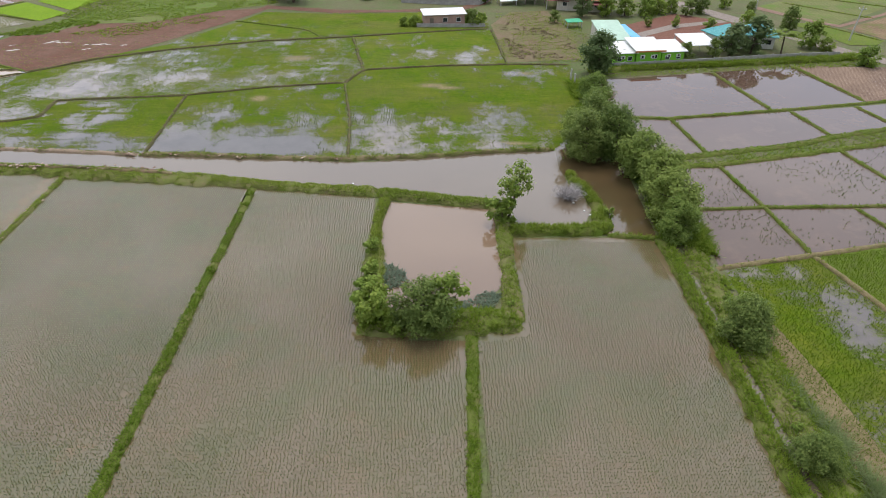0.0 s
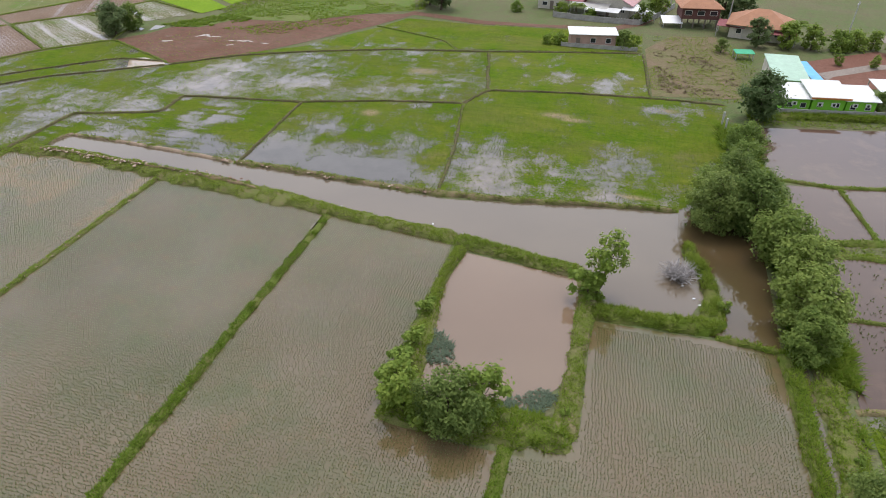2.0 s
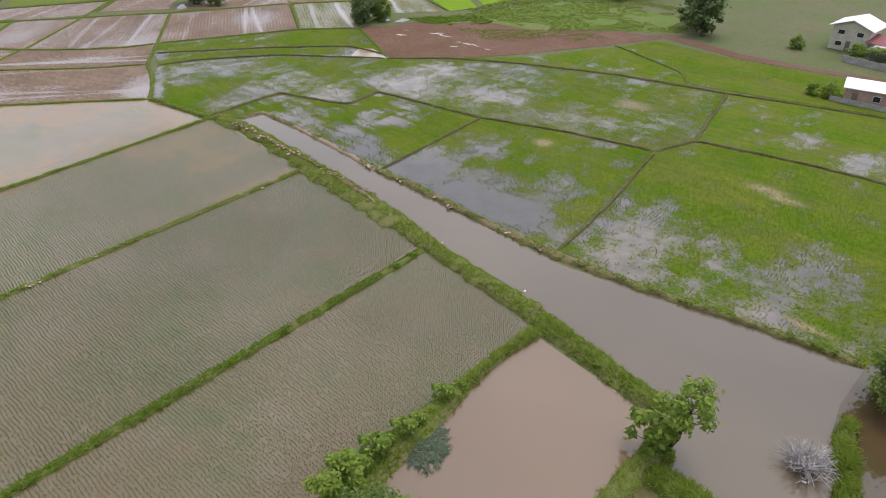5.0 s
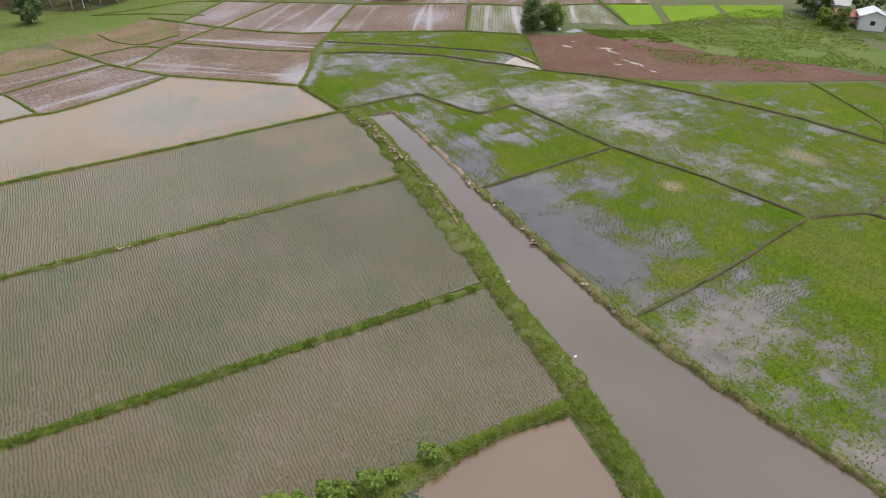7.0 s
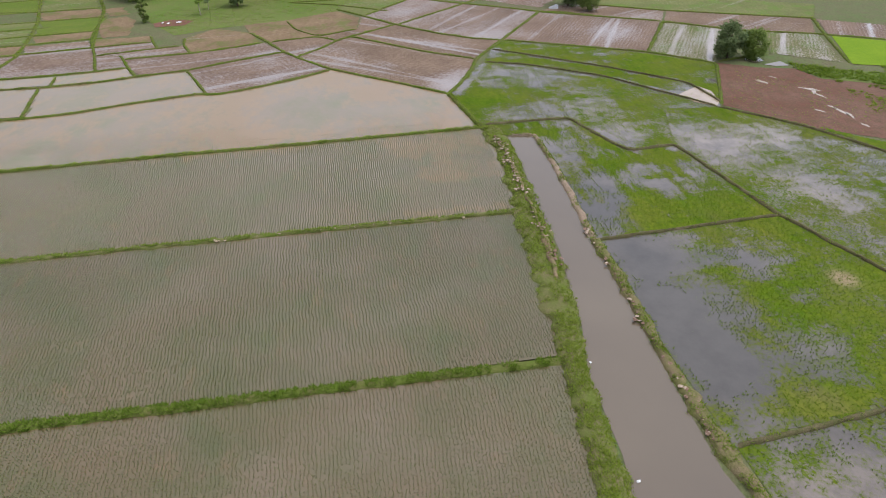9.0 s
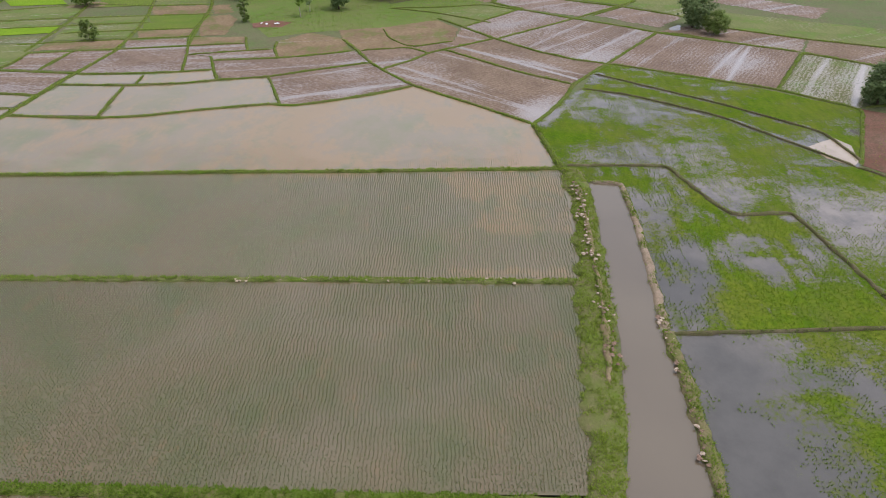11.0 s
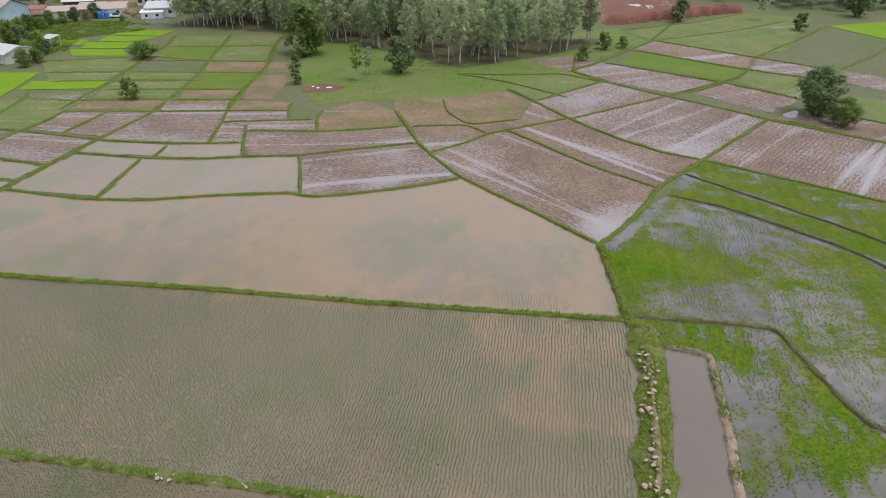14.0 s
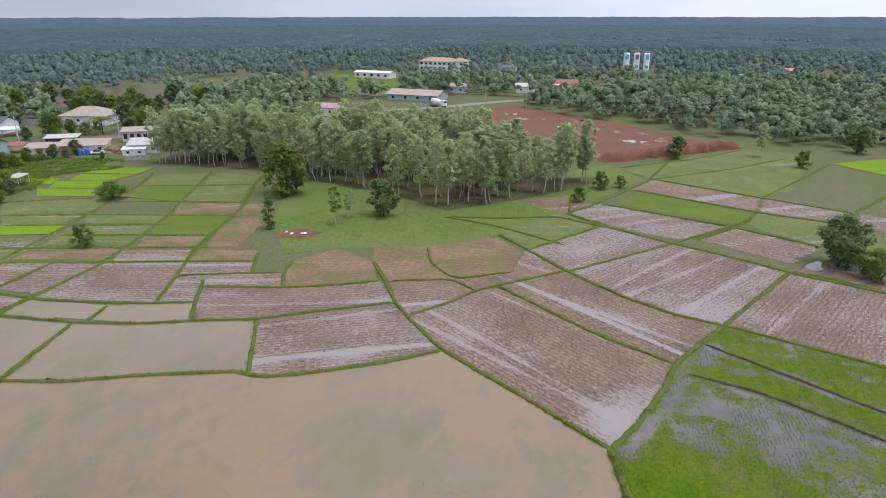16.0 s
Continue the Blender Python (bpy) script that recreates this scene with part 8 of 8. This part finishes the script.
def weeds(name, label, corners, count, size, mat, seed, blade=0.16, num=9, keep=0.3):
    rng = np.random.default_rng(seed)
    xs, ys = [p[0] for p in corners], [p[1] for p in corners]
    x, y = rng.uniform(min(xs), max(xs), count), rng.uniform(min(ys), max(ys), count)
    ok = inside(x, y, corners) & (fbm(x * 0.12, y * 0.12, seed) > keep)
    pts = np.c_[x[ok], y[ok], np.full(ok.sum(), 0.02)]
    hh = size * (0.4 + 1.2 * fbm(pts[:, 0] * 0.2, pts[:, 1] * 0.2, seed + 2))
    V, F = blades(pts, num, hh, 1.8, blade, rng, size * 0.5)
    return tagged(new(name, mesh_of(name, V, F, 3, mat)), label, "weeds", kind="stuff")


weeds("weeds", "clumps of leafy dark green weeds on a canal bank", [(-74, 81), (-60, 80.8), (-44, 79), (-28, 77.2), (-22, 76.4), (-22, 77.6), (-34, 80.4), (-52, 82.8), (-70, 83.2)], 1500, 0.3, GRASS, 51, blade=0.12, num=7, keep=0.47)
weeds("weeds", "rank green weeds at the edge of red soil", [(-95, 147), (-86, 161), (-76, 157), (-84, 148), (-91, 146)], 1500, 0.35, GRASS, 31, keep=0.4)
weeds("weeds", "tufts of weeds on red soil", [(-80, 148), (-70, 145), (-58, 152), (-48, 166), (-60, 164), (-70, 156)], 1300, 0.25, GRASS, 32, keep=0.5)
weeds("weeds", "sparse low weeds on bare red soil", [(-95, 135), (-77, 124), (-64, 133), (-56, 146), (-70, 154), (-84, 147)], 2600, 0.12, GRASS, 34, blade=0.08, num=4, keep=0.47)
weeds("weeds", "tufts of rough grass before the grove", [(-138.5, 25.5), (-146.8, 50.2), (-153.7, 62.2), (-172, 75), (-200, 94), (-195, 60), (-178, 30), (-155, 16)], 9000, 0.16, GRASS_YELLOW, 33, blade=0.1, num=4, keep=0.3)
weeds("weeds", "rank green weeds on rough ground", [(-90, 163), (-70, 155), (-52, 170), (-40, 178), (-42, 200), (-88, 200)], 9000, 0.3, GRASS, 1, blade=0.11, num=6, keep=0.4)
weeds("weeds", "rank green weeds along a dirt track", [(-45, 160), (-28, 153), (14, 156), (14, 170), (-8, 169), (-40, 168)], 5000, 0.16, GRASS_YELLOW, 2, blade=0.09, num=4, keep=0.35)
weeds("weeds", "grass on a double bund between paddies", [(32.7, 84.6), (41, 86.6), (63, 93), (92, 101.6), (92, 96.8), (60, 88.6), (41.3, 83.6), (32.8, 82.6)], 9000, 0.22, GRASS, 41, blade=0.1, num=4, keep=0.15)
weeds("weeds", "rough grass on the verge of a paddy", [(30, 119.8), (55, 124.4), (92, 129), (92, 134), (56, 128), (31, 124.5)], 6000, 0.25, GRASS, 42, blade=0.1, num=4, keep=0.2)
weeds("weeds", "rough grass and weeds on cleared ground", [(15.6, 129), (14.5, 168), (30, 172), (36, 160), (35, 130)], 4000, 0.2, GRASS_YELLOW, 3, blade=0.1, num=5, keep=0.46)
weeds("brush_debris", "dry brush and straw debris on cleared ground", [(17, 132), (16, 160), (28, 168), (32, 150), (31, 133)], 900, 0.3, STUBBLE, 4, keep=0.48)
weeds("weeds", "green creepers and weeds below a village wall", [(31, 124), (56, 127.5), (90, 133), (90, 135.6), (56, 129.6), (35, 127)], 5000, 0.8, GRASS_YELLOW, 5, keep=0.2)
weeds("weeds", "tall green weeds along a ditch", [(28.8, 62), (31.6, 62), (32.2, 40), (32.2, 24), (28.9, 24), (28.6, 45)], 1600, 0.32, GRASS, 6, keep=0.4)
weeds("grass_tufts", "row of tall pale grass tufts along a dry strip", [(30.8, 42), (31.5, 42), (32.0, 37.6), (32.9, 34), (33.3, 29), (33, 24), (32.3, 24), (32.2, 31), (31.2, 37)], 260, 0.75, GRASS_PALE, 9, blade=0.07, num=26, keep=0.2)
weeds("weeds", "green undergrowth below the channel trees", [(27.4, 64), (32.6, 60), (33, 84), (31, 101), (30, 118), (26, 118), (25, 97), (28.4, 84)], 5000, 0.7, GRASS, 7, keep=0.25)
weeds("weeds", "rough green verge grass before the village", [(-160, -66), (-205, -90), (-208, -50), (-196, -46), (-185, -58), (-170, -52)], 5000, 0.4, GRASS, 8)

for k in range(26):
    q = np.random.default_rng(900 + k).uniform(0, 1, 3)
    tree("village_tree", "leafy green tree by the reservoir", (FAR_ROW, FAR_DARK, FAR_ROW_B)[k % 3], -292 - 34 * q[0], -176 + 82 * (k / 26) + 26 * q[0] * 0.4, 0.75 + 0.5 * q[1], 360 * q[2], group="trees by the reservoir")

# ---- small things by the water ----
clod_rng = np.random.default_rng(12)
clod = bmesh.new()
bmesh.ops.create_icosphere(clod, subdivisions=2, radius=0.3)
for v in clod.verts:
    v.co *= 0.7 + 0.6 * noise.noise(v.co * 4)
    v.co.z *= 0.5
clod_mesh = bpy.data.meshes.new("clod")
clod.to_mesh(clod_mesh)
clod.free()
clod_mesh.materials.append(SILT_CLOD)
red_clod = clod_mesh.copy()
red_clod.materials[0] = DIRT_ROAD
for k in range(110):
    heap = ((-67.5, 3.2), (-67.5, 3.2), (-61.5, 2.6), (-61.5, 2.6), (-57, 1.6), (-53.6, 1.0), (-46, 4), (-38.4, 1.8))[k % 8]
    x = clod_rng.normal(heap[0], heap[1] * 0.6)
    y = 82.1 - 1.9 * (x + 70.5) / 35 + clod_rng.normal(0, 0.42)
    c = new("soil_clod", red_clod if k % 5 == 1 or x > -52 and k % 2 else clod_mesh)
    c.matrix_basis = pose(x, y, 0.7, clod_rng.uniform(-12, 12), 0, clod_rng.uniform(0, 360)) @ Matrix.Diagonal((*(clod_rng.uniform(0.25, 1.0) * clod_rng.uniform(0.6, 1.3, 2)), 0.7, 1))
    tagged(c, "pale dug-out clod of subsoil on the bank", "soil", "clods along the canal bank")
for k in range(26):
    x, y = clod_rng.normal(-49.35, 0.22), (44, 52, 58, 63, 71)[k % 5] + clod_rng.normal(0, 1.6)
    c = new("soil_clod", clod_mesh)
    c.matrix_basis = pose(x, y, 0.2, 0, 0, clod_rng.uniform(0, 360)) @ Matrix.Diagonal((*clod_rng.uniform(0.3, 0.9, 2), 0.6, 1))
    tagged(c, "pale crumbled clod of soil on a grassy bund", "soil", "clods on a paddy bund")
for k in range(70):
    u = clod_rng.uniform(0, 1)
    x, y = -44 + 32 * u, 85.4 - 0.7 * u + clod_rng.normal(0, 0.22) + (0.5 if u < 0.5 else 0)
    c = new("soil_clod", red_clod if k % 3 else clod_mesh)
    c.matrix_basis = pose(x, y, 0.34, 0, 0, clod_rng.uniform(0, 360)) @ Matrix.Diagonal((*clod_rng.uniform(0.4, 1.1, 2), 0.7, 1))
    tagged(c, "reddish crumbled clod of subsoil on a canal bund", "soil", "clods along the canal bund")
dry = new("dead_shrub")
dry.matrix_basis = pose(18.0, 73.6, 0.0) @ Matrix.Diagonal((1.35, 1.35, 1.1, 1))
tagged(dry, "leafless grey dead shrub standing in water", "shrub")
bm = bmesh.new()
for k in range(110):
    q, e = clod_rng.uniform(0, 6.28), clod_rng.uniform(0.3, 1.3)
    tip = Vector((math.cos(q) * math.cos(e), math.sin(q) * math.cos(e), math.sin(e))) * clod_rng.uniform(1.2, 2.1)
    mid = tip * 0.5 + Vector(clod_rng.normal(0, 0.15, 3))
    tube(bm, [Vector((0, 0, -0.1)), mid, tip], [0.04, 0.03, 0.012], 4)
    for j in range(3):
        tube(bm, [mid.lerp(tip, 0.3 * j), mid.lerp(tip, 0.3 * j) + Vector(clod_rng.normal(0, 0.35, 3))], [0.02, 0.01], 3)
part("branch", bm, TWIG, dry)
weeds("water_weed", "grey-green floating water weed in the pond", [(1.5, 50), (5.5, 49.8), (7.6, 53), (5.8, 53.6), (3, 51.4)], 420, 0.25, WEED_WATER, 21, num=7, keep=0.1)
weeds("water_weed", "grey-green floating water weed in the pond", [(-5.4, 54), (-2.2, 54.6), (-2.6, 56.6), (-4.2, 58.6), (-5.4, 58.6)], 200, 0.25, WEED_WATER, 22, num=7, keep=0.3)
for x, y, s in ((-6.2, 50.5, 1.9), (-6.4, 53.2, 1.5), (-6.2, 56, 1.3), (-3.4, 47.2, 1.3), (-6.4, 60.8, 1.2), (-6.2, 57.5, 0.9), (-6.3, 62.6, 0.6), (-6.6, 54.4, 0.9), (-6.2, 51.5, 1.1), (-4, 47.4, 0.8), (22.2, 68.8, 0.9), (8.2, 51, 0.6), (30.8, 37.5, 0.7), (30.4, 52, 0.6), (29.6, 35, 0.6)):
    tree("shrub", "small light green leafy shrub on a bank", SMALL_BUSH, x, y, s, x * 50 % 360, "shrub")
for x, y in ((-10.3, 77.3), (-22.6, 78.4), (19.4, 70.2), (19.9, 69.2), (18.4, 72.2)):
    bag = new("plastic_bag", clod_mesh.copy())
    bag.data.materials[0] = WHITE_PLASTIC
    bag.matrix_basis = pose(x, y, 0.08, 0, 0, x * 9) @ Matrix.Diagonal((0.7, 0.5, 0.8, 1))
    tagged(bag, "small white plastic litter floating at the bank", "litter", "litter by the water")
for x, y in ((26.8, 116.8), (26.6, 119.5)):
    p = new("marker_post")
    p.matrix_basis = pose(x, y, 0)
    tagged(p, "square white concrete boundary post", "post")
    part("shaft", boxed((-0.13, -0.13, -0.1, 0.13, 0.13, 2.0)), POST_GREY, p)
    part("cap", boxed((-0.16, -0.16, 2.0, 0.16, 0.16, 2.08)), POST_GREY, p)
for k in range(5):
    b = new("rubbish_sack", clod_mesh.copy())
    b.data.materials[0] = WHITE_PLASTIC
    b.matrix_basis = pose(-149.2 + clod_rng.normal(0, 0.7), 23.5 + clod_rng.normal(0, 1.2), 0.25, 0, 0, k * 70) @ Matrix.Diagonal((1.2, 1.4, 1.0, 1))
    tagged(b, "white sack dumped on bare soil", "sack", "sacks in a heap")
field("bare_soil", "bare brown soil under a spreading tree", BARE_SOIL, [(-164.6, -32.6), (-168.3, -32.7), (-171, -27.4), (-169.7, -23.6), (-166.2, -23.4), (-163.9, -27.5)], z=0.09, category="soil")
field("bare_soil", "bare reddish soil round a heap of sacks", RED_SOIL, [(-146.5, 20), (-147, 26.5), (-151, 28), (-153, 23), (-150, 19)], z=0.06, category="soil")
